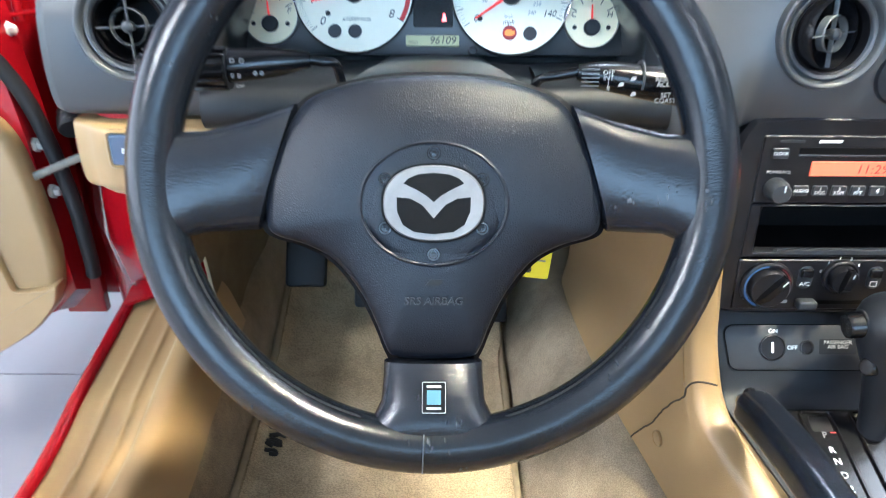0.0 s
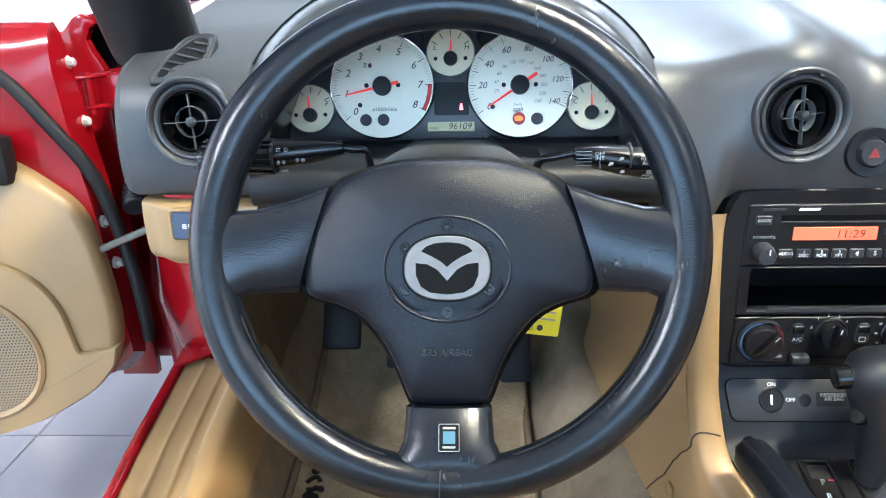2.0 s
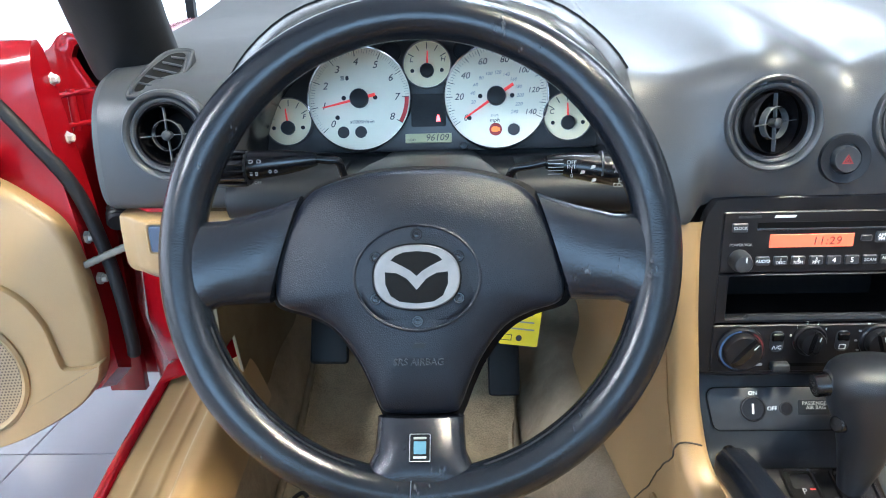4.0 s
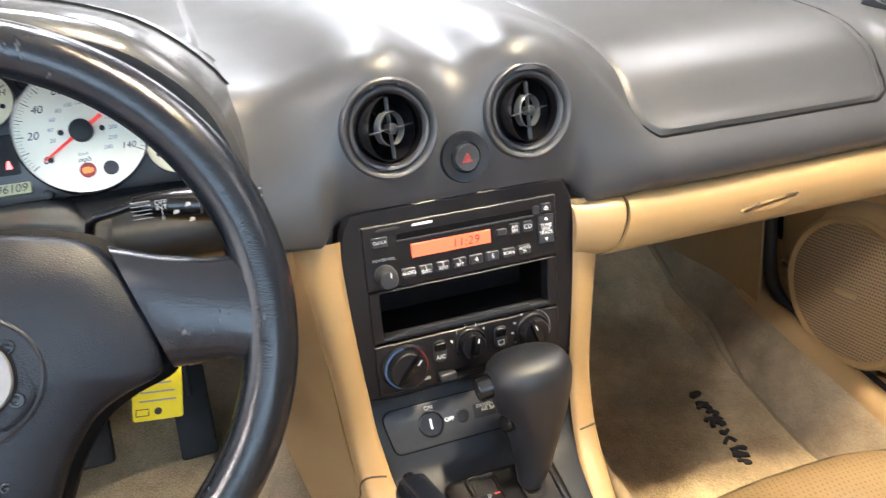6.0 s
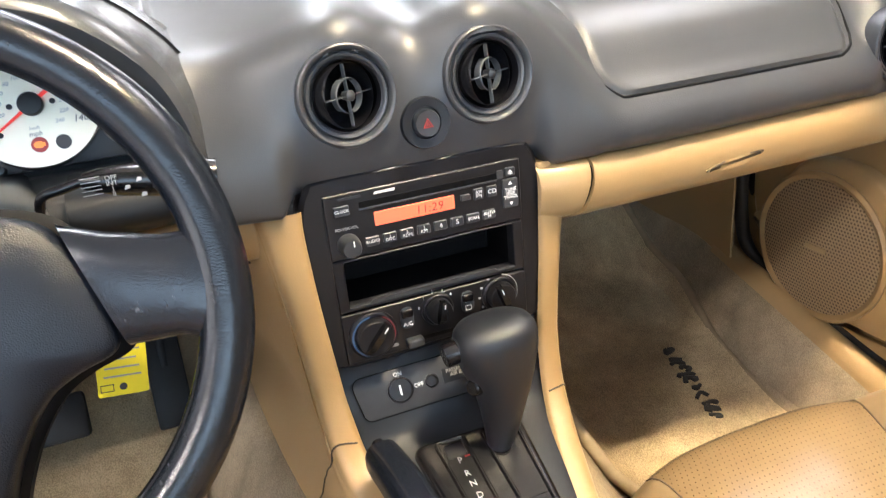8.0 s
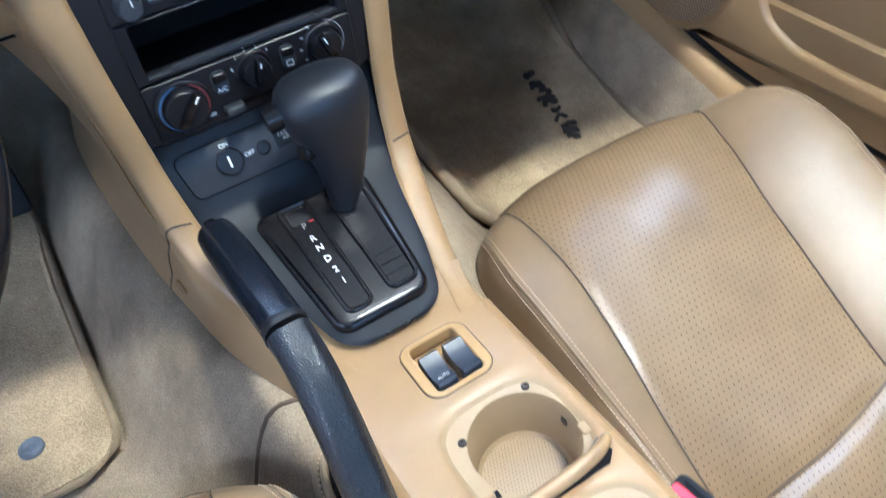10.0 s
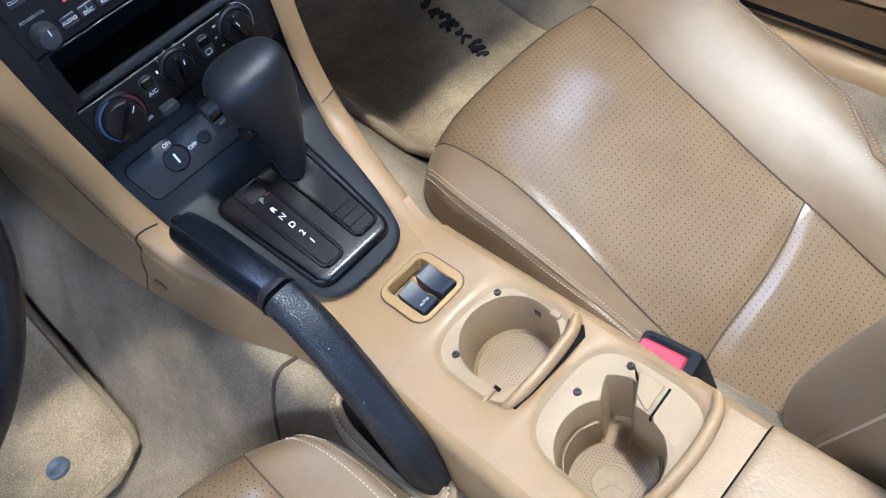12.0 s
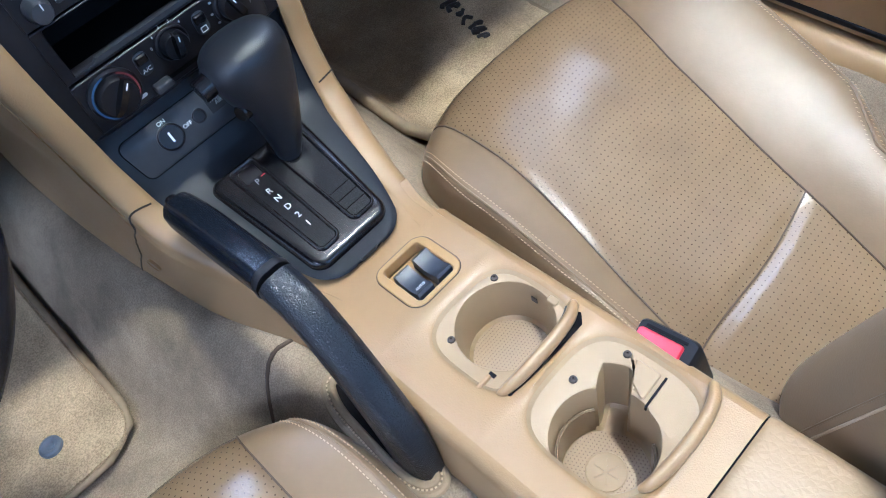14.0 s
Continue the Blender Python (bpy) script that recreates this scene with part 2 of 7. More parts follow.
def part(name, bm, material, parent=None, label="", m=None, smooth=True):
    """One mesh object from a bmesh, under a thing or a part; m is its pose relative to the parent."""
    ob = new(name, mesh_of(bm, name, material, smooth))
    if m is not None:
        ob.matrix_basis = m
    ob.parent = parent
    if label:
        ob["label"] = label
    return ob


def thing(name, label, category, m=None, group="", kind=""):
    ob = new(name)
    ob.empty_display_size = 0.05
    if m is not None:
        ob.matrix_basis = m
    return tagged(ob, label, category, group, kind)


def box(w, d, h, bevel=0.0, seg=2, at=(0, 0, 0)):
    bm = bmesh.new()
    bmesh.ops.create_cube(bm, size=1)
    for v in bm.verts:
        v.co = Vector((v.co.x * w + at[0], v.co.y * d + at[1], v.co.z * h + at[2]))
    if bevel:
        bmesh.ops.bevel(bm, geom=bm.edges[:], offset=bevel, segments=seg, affect="EDGES", profile=0.5)
    return bm


def lathe(profile, seg=40, sx=1.0, sy=1.0):
    """profile: (radius, z) from bottom to top; ends with radius 0 are closed."""
    bm = bmesh.new()
    rings = []
    for r, z in profile:
        if r < 1e-6:
            rings.append([bm.verts.new((0, 0, z))])
        else:
            rings.append([bm.verts.new((r * sx * math.cos(a), r * sy * math.sin(a), z)) for a in (2 * math.pi * i / seg for i in range(seg))])
    for a, b in zip(rings, rings[1:]):
        for i in range(seg):
            j = (i + 1) % seg
            q = [a[i % len(a)], a[j % len(a)], b[j % len(b)], b[i % len(b)]]
            q = list(dict.fromkeys(q))
            if len(q) > 2:
                bm.faces.new(q)
    return bm


def loft(sections, closed=True, caps=True):
    bm = bmesh.new()
    rows = [[bm.verts.new(p) for p in s] for s in sections]
    n = len(rows[0])
    for a, b in zip(rows, rows[1:]):
        for i in range(n if closed else n - 1):
            j = (i + 1) % n
            bm.faces.new((a[i], a[j], b[j], b[i]))
    if caps and closed:
        bm.faces.new(rows[0])
        bm.faces.new(rows[-1])
    return bm


def spline(pts, n=8, closed=False):
    """Catmull-Rom through the points."""
    pts = [Vector(p) for p in pts]
    out = []
    k = len(pts)
    for i in range(k if closed else k - 1):
        if closed:
            a, b, c, d = pts[i - 1], pts[i], pts[(i + 1) % k], pts[(i + 2) % k]
        else:
            b, c = pts[i], pts[i + 1]
            a = pts[i - 1] if i else b * 2 - c
            d = pts[i + 2] if i + 2 < k else c * 2 - b
        for j in range(n):
            t = j / n
            out.append(0.5 * ((2 * b) + (c - a) * t + (2 * a - 5 * b + 4 * c - d) * t * t + (3 * b - a - 3 * c + d) * t ** 3))
    if not closed:
        out.append(pts[-1])
    return out


def tube(path, radii, seg=12, caps=True, flat=1.0):
    """A round bar along a path; radii: one number or one for each point; flat squeezes it along its second axis."""
    path = [Vector(p) for p in path]
    if isinstance(radii, (int, float)):
        radii = [radii] * len(path)
    secs = []
    ref = None
    for i, p in enumerate(path):
        d = (path[min(i + 1, len(path) - 1)] - path[max(i - 1, 0)]).normalized()
        if ref is None:
            ref = Vector((0, 0, 1)) if abs(d.z) < 0.9 else Vector((1, 0, 0))
        u = (ref - d * ref.dot(d)).normalized()
        w = d.cross(u)
        ref = u
        secs.append([p + (u * math.cos(a) * flat + w * math.sin(a)) * radii[i] for a in (2 * math.pi * k / seg for k in range(seg))])
    return loft(secs, True, caps)


def rrect(w, h, r, n=5, cx=0.0, cy=0.0):
    pts = []
    for sx, sy, a0 in ((1, 1, 0), (-1, 1, 90), (-1, -1, 180), (1, -1, 270)):
        for i in range(n + 1):
            a = radians(a0 + 90 * i / n)
            pts.append((cx + sx * (w / 2 - r) + r * math.cos(a), cy + sy * (h / 2 - r) + r * math.sin(a)))
    return pts


def rpoly(pts, r, n=6):
    """A polygon (counter-clockwise) with rounded corners; r: one radius or one for each corner."""
    out = []
    k = len(pts)
    rs = [r] * k if isinstance(r, (int, float)) else r
    for i in range(k):
        b = Vector(pts[i])
        u, w = (Vector(pts[i - 1]) - b).normalized(), (Vector(pts[(i + 1) % k]) - b).normalized()
        half = u.angle(w) / 2
        d = rs[i] / math.tan(half)
        c = b + (u + w).normalized() * (rs[i] / math.sin(half))
        p, q = b + u * d - c, b + w * d - c
        for j in range(n + 1):
            v = p.lerp(q, j / n)
            out.append(tuple(c + v.normalized() * rs[i]))
    return out


def ellipse(rx, ry, n=40, cx=0.0, cy=0.0):
    return [(cx + rx * math.cos(2 * math.pi * i / n), cy + ry * math.sin(2 * math.pi * i / n)) for i in range(n)]


def inset(outline, d):
    """The outline moved inwards by d metres (counter-clockwise outline)."""
    n = len(outline)
    out = []
    for i in range(n):
        a, b, c = Vector(outline[i - 1]).xy, Vector(outline[i]).xy, Vector(outline[(i + 1) % n]).xy
        e1, e2 = (b - a), (c - b)
        if e1.length < 1e-9:
            e1 = e2
        if e2.length < 1e-9:
            e2 = e1
        n1, n2 = Vector((-e1.y, e1.x)).normalized(), Vector((-e2.y, e2.x)).normalized()
        v = n1 + n2
        v = v.normalized() if v.length > 1e-6 else n1
        k = max(0.4, v.dot(n1))
        out.append((b.x + v.x * d / k, b.y + v.y * d / k))
    return out


def slab(outline, steps, hole=None, bottom=True):
    """A flat piece from an outline in x, y: steps of (inset, z) from the back upwards; closed on top."""
    bm = bmesh.new()
    rows = [[bm.verts.new((x, y, z)) for x, y in (inset(outline, d) if d else outline)] for d, z in steps]
    n = len(outline)
    for a, b in zip(rows, rows[1:]):
        for i in range(n):
            j = (i + 1) % n
            bm.faces.new((a[i], a[j], b[j], b[i]))
    bm.faces.new(rows[-1])
    if bottom:
        bm.faces.new(rows[0][::-1])
    return bm


def ring_slab(outer, inner, z0, z1, bevel=0.0):
    """A flat ring between two outlines of equal length, from z0 to z1."""
    bm = bmesh.new()
    rows = [[bm.verts.new((x, y, z0)) for x, y in outer], [bm.verts.new((x, y, z1 - bevel)) for x, y in outer],
            [bm.verts.new((x, y, z1)) for x, y in (inset(outer, bevel) if bevel else outer)],
            [bm.verts.new((x, y, z1)) for x, y in (inset(inner, -bevel) if bevel else inner)],
            [bm.verts.new((x, y, z1 - bevel)) for x, y in inner], [bm.verts.new((x, y, z0)) for x, y in inner]]
    n = len(outer)
    for a, b in zip(rows, rows[1:] + rows[:1]):
        for i in range(n):
            j = (i + 1) % n
            bm.faces.new((a[i], a[j], b[j], b[i]))
    bmesh.ops.remove_doubles(bm, verts=bm.verts, dist=1e-6)
    return bm


def dome(outline, steps, centre=(0, 0)):
    """A bulging piece: steps of (scale about the centre, z); the last closes to a point if its scale is 0."""
    bm = bmesh.new()
    rows = []
    for s, z in steps:
        if s == 0:
            rows.append([bm.verts.new((*centre, z))])
        else:
            rows.append([bm.verts.new((centre[0] + (x - centre[0]) * s, centre[1] + (y - centre[1]) * s, z)) for x, y in outline])
    n = len(outline)
    for a, b in zip(rows, rows[1:]):
        for i in range(n):
            j = (i + 1) % n
            q = list(dict.fromkeys([a[i % len(a)], a[j % len(a)], b[j % len(b)], b[i % len(b)]]))
            if len(q) > 2:
                bm.faces.new(q)
    return bm


def sheet(fn, us, vs, thick=0.0, direction=None):
    """A surface fn(u, v) -> point over two lists of values; with thick, it gets a back."""
    bm = bmesh.new()
    g = [[bm.verts.new(fn(u, v)) for v in vs] for u in us]
    for i in range(len(us) - 1):
        for j in range(len(vs) - 1):
            bm.faces.new((g[i][j], g[i + 1][j], g[i + 1][j + 1], g[i][j + 1]))
    if thick:
        bm.normal_update()
        bmesh.ops.recalc_face_normals(bm, faces=bm.faces)
        bmesh.ops.solidify(bm, geom=bm.faces[:], thickness=thick)
    return bm


def lin(a, b, n):
    return [a + (b - a) * i / (n - 1) for i in range(n)]


def letters(text, size, parent, material, m, name="lettering", align="CENTER", slant=0.0, squeeze=1.0, lift=0.0002, spacing=1.0):
    """Raised print with the built-in font, as a mesh; its cap height is about 0.7 of size."""
    cu = bpy.data.curves.new(name, "FONT")
    cu.body, cu.size, cu.align_x, cu.align_y, cu.shear, cu.extrude, cu.resolution_u = text, size, align, "CENTER", slant, lift, 3
    cu.space_character, cu.space_line = spacing, 0.8
    tmp = bpy.data.objects.new(name, cu)
    scene.collection.objects.link(tmp)
    bpy.context.view_layer.update()
    me = bpy.data.meshes.new_from_object(tmp.evaluated_get(bpy.context.evaluated_depsgraph_get()))
    bpy.data.objects.remove(tmp)
    me.transform(Matrix.Diagonal((squeeze, 1, 1, 1)))
    me.materials.clear()
    me.materials.append(material)
    ob = new(name, me)
    ob.matrix_basis, ob.parent = m, parent
    return ob


def at(x, y, z=0.0, turn=0.0):
    return pose(x, y, z, 0, 0, turn)


def facing(x, y, z, tilt=0.0):
    """A pose whose x, y lie in an upright face that looks to the rear of the car; tilt: degrees it leans back."""
    return pose(x, y, z, 90 - tilt, 0, 0)


def smoothstep(a, b, x):
    t = min(1.0, max(0.0, (x - a) / (b - a)))
    return t * t * (3 - 2 * t)
# ---- showroom ----
ROOM, HIGH = 6.0, 3.3
floor = tagged(part("floor", box(2 * ROOM, 2 * ROOM, 0.02, at=(0, 0, -0.019)), M["grout"], smooth=False), "grey grouted showroom floor under pale tiles", "floor", kind="structure")
tagged(part("ceiling", box(2 * ROOM, 2 * ROOM, 0.1, at=(0, 0, HIGH + 0.05)), M["ceil"], smooth=False), "pale grey painted showroom ceiling", "ceiling", kind="structure")
tagged(part("wall_east", box(0.1, 2 * ROOM, HIGH, at=(ROOM + 0.05, 0, HIGH / 2)), M["paint"], smooth=False), "plain pale grey showroom wall", "wall", kind="structure")


def shop_wall(name, window, turn, x0, x1, z0, z1, glow):
    """A wall of the room with one glazed opening from x0 to x1 along it, and the day outside; turn 0 is the south wall."""
    m = at(0, 0, 0, turn)
    wn = thing(name, "pale grey wall with a wide shop window", "wall", m, kind="structure")
    for a, b, c, d in ((-ROOM, ROOM, 0, z0), (-ROOM, ROOM, z1, HIGH), (-ROOM, x0, z0, z1), (x1, ROOM, z0, z1)):
        part("wall_piece", box(b - a, 0.1, d - c, at=((a + b) / 2, -ROOM - 0.05, (c + d) / 2)), M["paint"], wn, smooth=False)
    win = thing(window, "wide shop window in a dark frame", "window", m, kind="structure")
    for k in range(5):
        part("mullion", box(0.07, 0.08, z1 - z0, 0.004, 1, at=(x0 + 0.035 + k * (x1 - x0 - 0.07) / 4, -ROOM - 0.04, (z0 + z1) / 2)), M["rubber"], win)
    tagged(part("backdrop", box(x1 - x0 + 2, 0.02, z1 - z0 + 1.6, at=((x0 + x1) / 2, -ROOM - 0.9, (z0 + z1) / 2)), glow, m=m, smooth=False), "plain bright daylight outside the window", "backdrop", kind="structure")


shop_wall("wall_south", "window_1", 0, -4.8, 1.6, 0.9, 2.9, M["dim_day"])
shop_wall("wall_north", "window_3", 180, -5.2, 5.4, 0.25, 2.9, M["front_day"])
shop_wall("wall_west", "window_2", -90, -3.0, 4.5, 0.5, 3.0, M["daylight"])


def ceiling_light(x, y, w, d, glow, label):
    ob = thing("ceiling_light", label, "ceiling light", at(x, y, HIGH - 0.012), group="ceiling lights")
    part("housing", ring_slab(rrect(w + 0.06, d + 0.06, 0.02), rrect(w, d, 0.02), -0.03, 0.012), M["paint"], ob, smooth=False)
    part("diffuser", slab(rrect(w, d, 0.02), [(0, -0.022), (0, -0.018)]), glow, ob, smooth=False)
    return ob


ceiling_light(-0.05, 1.30, 0.60, 0.55, M["panel_cool"], "square white ceiling panel lamp, lit")
ceiling_light(0.62, 3.15, 0.90, 0.62, M["panel_light"], "square cool white ceiling panel, lit")
ceiling_light(2.0, 4.8, 0.9, 0.9, M["panel_soft"], "large soft white ceiling panel, lit")
ceiling_light(2.10, 0.50, 0.95, 1.25, M["panel_clear"], "large soft white ceiling panel, lit")
ceiling_light(2.75, -2.5, 0.8, 0.8, M["panel_soft"], "large soft white ceiling panel, lit")
ceiling_light(0.68, -0.88, 0.25, 0.25, M["panel_warm"], "small warm white ceiling lamp, lit")
# unseen fill lamp, added to brighten the dials and the driver's side
ceiling_light(-3.2, -2.4, 0.62, 0.55, M["panel_fill"], "unseen square neutral white fill lamp, added")

# ---- car floor, sills and body ----

def crease(y):
    """Half width of the console's foot at y."""
    pts = ((-0.9, 0.0915), (-0.17, 0.0915), (-0.15, 0.095), (-0.069, 0.119), (0.044, 0.137), (0.133, 0.149), (0.27, 0.160), (1.2, 0.19))
    for (a, p), (b, q) in zip(pts, pts[1:]):
        if y <= b:
            return p + (q - p) * (y - a) / (b - a)
    return 0.19


def low_sill(y):
    """Height of the passenger sill's inner edge."""
    return 0.258 + 0.30 * max(0.0, y) + 0.08 * min(0.0, y)


def floor_z(x, y):
    z = 0.195
    hump = 0.142 * (1 - smoothstep(crease(y) + 0.004, crease(y) + 0.135, abs(x)))
    if y < -0.15:
        hump -= 0.05 * (1 - smoothstep(0.068, 0.080, abs(x - 0.008)))
    toe = 0.11 * max(0.0, y - 0.1) + 0.25 * max(0.0, y - 0.34) + 0.55 * max(0.0, y - 0.47)
    if x > 0:
        edge = max(0.0, low_sill(y) - z - max(hump, toe)) * smoothstep(0.575, 0.630, x)
    else:
        edge = 0.13 * smoothstep(0.575, 0.635, -x)
    return z + max(hump, toe) + edge + 0.0016 * noise.noise((x * 18, y * 18, 0))


tagged(part("car_floor", sheet(lambda u, v: (u, v, floor_z(u, v)), lin(-0.66, 0.66, 120), lin(-0.75, 0.95, 90)), M["carpet"]),
       "worn beige carpet over the car floor and tunnel", "carpet", kind="structure")
# firewall behind the footwells, near-black to put their shade into the colour
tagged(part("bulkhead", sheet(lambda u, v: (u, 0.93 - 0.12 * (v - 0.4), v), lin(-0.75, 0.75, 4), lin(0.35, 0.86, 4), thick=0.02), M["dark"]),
       "bulkhead behind the footwells, near-black for painted shade", "bulkhead", kind="structure")


def sill_rise(y):
    return 0.15 * max(0.0, y + 0.05) * smoothstep(-0.05, 0.1, y)


def sill(side):
    """Driver's door sill: red outer lip, tan moulded scuff cover with two ribs."""
    s = side
    ob = thing("sill", "tan moulded sill cover with a red painted lip", "door sill", at(0, 0, 0), kind="structure")
    prof = spline([(0.604, 0.315, 0), (0.612, 0.340, 0), (0.622, 0.366, 0), (0.634, 0.378, 0), (0.652, 0.374, 0), (0.664, 0.356, 0), (0.676, 0.351, 0), (0.682, 0.353, 0), (0.690, 0.3495, 0), (0.704, 0.3495, 0), (0.710, 0.3520, 0), (0.718, 0.3485, 0), (0.742, 0.348, 0)], 4)
    part("scuff_cover", sheet(lambda u, v: (s * prof[u].x, v, prof[u].y + sill_rise(v)), range(len(prof)), lin(-0.75, 0.262, 30), thick=0.004), M["tan"], ob)
    rp = spline([(0.739, 0.350, 0), (0.743, 0.354, 0), (0.750, 0.354, 0), (0.757, 0.347, 0), (0.764, 0.315, 0), (0.762, 0.20, 0)], 4)
    part("sill_lip", sheet(lambda u, v: (s * rp[u].x, v, rp[u].y + sill_rise(v)), range(len(rp)), lin(-0.75, 0.45, 30), thick=0.003), M["red"], ob, "red painted sill lip")
    inner = [(0.642, 0.345), (0.66, 0.36), (0.745, 0.352)]
    part("sill_foot", sheet(lambda u, v: Vector((s * (0.748 - 0.100 * u), 0.236 + 0.040 * smoothstep(0.2, 0.9, u) + 0.16 * v, 0.366 + 0.012 * u * (1 - u) * 4 + 0.058 * smoothstep(0.25, 1.0, v) + sill_rise(0.24) - 0.010 * max(0.0, 1 - v * 6))), lin(0, 1, 14), lin(0, 1, 14), thick=0.004), M["red"], ob, "rounded red sill foot")
    part("sill_end", sheet(lambda u, v: (s * inner[u][0], v, inner[u][1] - 0.008 + sill_rise(v)), range(3), lin(0.255, 0.46, 8), thick=0.003), M["red"], ob, "red painted sill foot")
    return ob


def closed_sill():
    """The far sill, mostly hidden by its shut door: carpeted flank and a narrow tan strip."""
    ob = thing("sill", "narrow tan sill strip beside the carpet", "door sill", at(0, 0, 0), kind="structure")
    part("inner_riser", sheet(lambda u, v: (0.676 + 0.012 * v, u, low_sill(u) - 0.01 + (0.62 - low_sill(u)) * v), lin(-0.75, 0.335, 24), lin(0, 1, 6)), M["tan"], ob, "tan inner sill riser")
    part("riser_return", sheet(lambda u, v: (0.628 + 0.056 * u, 0.302 + 0.036 * u, low_sill(0.3) - 0.02 + 0.30 * v), lin(0, 1, 4), lin(0, 1, 6)), M["tan"], ob)
    strip = spline([(0.622, -0.004, 0), (0.628, 0.006, 0), (0.638, 0.014, 0), (0.650, 0.016, 0), (0.662, 0.012, 0), (0.70, 0.0, 0)], 4)
    part("scuff_cover", sheet(lambda u, v: (strip[u].x, v, low_sill(v) + strip[u].y), range(len(strip)), lin(-0.75, 0.34, 40)), M["tan"], ob)
    return ob


sill(-1)
closed_sill()


def hinge_pillar(s):
    ob = thing("hinge_pillar", "red painted door hinge pillar", "car body", at(0, 0, 0), kind="structure")
    secs = []
    back = 0.03 if s < 0 else 0.13
    for z, x0, y0 in ((0.33, 0.70, 0.24), (0.40, 0.705, 0.235), (0.48, 0.70, 0.20), (0.60, 0.69, 0.19), (0.72, 0.685, 0.21), (0.84, 0.68, 0.25)):
        y0 += back
        secs.append([Vector((s * x0, y0, z)), Vector((s * (x0 + 0.06 + (0.040 * smoothstep(0.64, 0.82, z) if s < 0 else 0)), y0 + 0.03, z)), Vector((s * (x0 + 0.10 + 0.012 * smoothstep(0.55, 0.42, z)), y0 + 0.10, z)), Vector((s * (x0 + 0.10), y0 + 0.3, z)),
                     Vector((s * (x0 - 0.03), y0 + 0.3, z)), Vector((s * (x0 - 0.030), y0 + 0.0, z))])
    bm = loft(secs)
    part("pillar_panel", bm, M["red"], ob)
    part("kick_panel", sheet(lambda u, v: (s * (0.632 - 0.02 * smoothstep(0.35, 0.6, u)), u, (0.48 if u < 0.26 else 0.30) + (0.22 if u < 0.26 else 0.40) * v), lin(0.300 if s > 0 else 0.165, 0.80, 14), lin(0, 1, 8), thick=0.004), M["tan"] if s > 0 else M["carpet_dark"], ob, "tan kick panel" if s > 0 else "dark brown carpeted kick panel")
    return ob


hinge_pillar(-1)
hinge_pillar(1)


wing_ = thing("front_wing", "glossy red front wing ahead of the open door", "car body", at(0, 0, 0), kind="structure")
part("wing_panel", sheet(lambda u, v: (-0.905 - 0.05 * math.sin((v - 0.3) / 0.52 * math.pi) * smoothstep(0.38, 0.8, u), u, v), lin(0.392, 1.6, 10), lin(0.30, 0.835, 10), thick=0.012), M["red"], wing_)
lip = [(-0.905, 0.30), (-0.848, 0.30), (-0.848, 0.785), (-0.860, 0.806), (-0.867, 0.823), (-0.860, 0.838), (-0.850, 0.845), (-0.855, 0.853), (-0.869, 0.858), (-0.882, 0.852), (-0.892, 0.840), (-0.905, 0.830)]
part("wing_edge", slab(lip, [(0, -0.010), (0, 0.004), (0.003, 0.006)]), M["red"], wing_, "rolled rear edge of the wing", pose(0, 0.392, 0, 90, 0, 0))
part("wing_return", box(0.215, 0.012, 0.47, 0.004, 1, at=(-0.7925, 0.440, 0.540)), M["red"], wing_, "shaded red panel deep behind the hinges")
# flat near-black plate added for the shade in the gap under the wing
part("wing_shade_plate", box(0.18, 0.012, 0.07, at=(-0.800, 0.436, 0.811)), M["dark"], wing_, "near-black plate painting the shade under the wing", smooth=False)
part("wing_top", sheet(lambda u, v: (-0.900 + 0.23 * v, u, 0.835 + 0.028 * math.sin(math.pi * v ** 0.7)), lin(0.395, 1.6, 8), lin(0, 1, 8), thick=0.010), M["red"], wing_)

# bonnet and front wing seen past the windscreen foot
hood = thing("bonnet", "glossy red car bonnet ahead of the windscreen", "car bonnet", at(0, 0, 0), kind="structure")
part("bonnet_skin", sheet(lambda u, v: (u, v, 0.86 - 0.05 * (v - 0.55) ** 2 - 0.10 * (u / 0.8) ** 4), lin(-0.8, 0.8, 24), lin(0.56, 1.8, 12), thick=0.01), M["red"], hood)


def pillar(s):
    """Windscreen pillar with its black inner trim."""
    ob = thing("windscreen_pillar", "black trimmed windscreen pillar above the dashboard end", "windscreen pillar", at(0, 0, 0), kind="structure")
    path = [Vector((s * 0.655, 0.115, 0.835)), Vector((s * 0.650, 0.07, 0.895)), Vector((s * 0.635, 0.0, 0.98)), Vector((s * 0.60, -0.12, 1.12)), Vector((s * 0.57, -0.22, 1.22))]
    part("pillar_trim", tube(spline(path, 5), 0.045, 14, flat=0.8), M["rubber"], ob)
    return ob


pillar(-1)
pillar(1)
# ---- dashboard ----
dash = thing("dashboard", "charcoal grey moulded dashboard with round vents and gauge hood", "dashboard", at(0, 0, 0))
COWL = (0.46, 0.905)


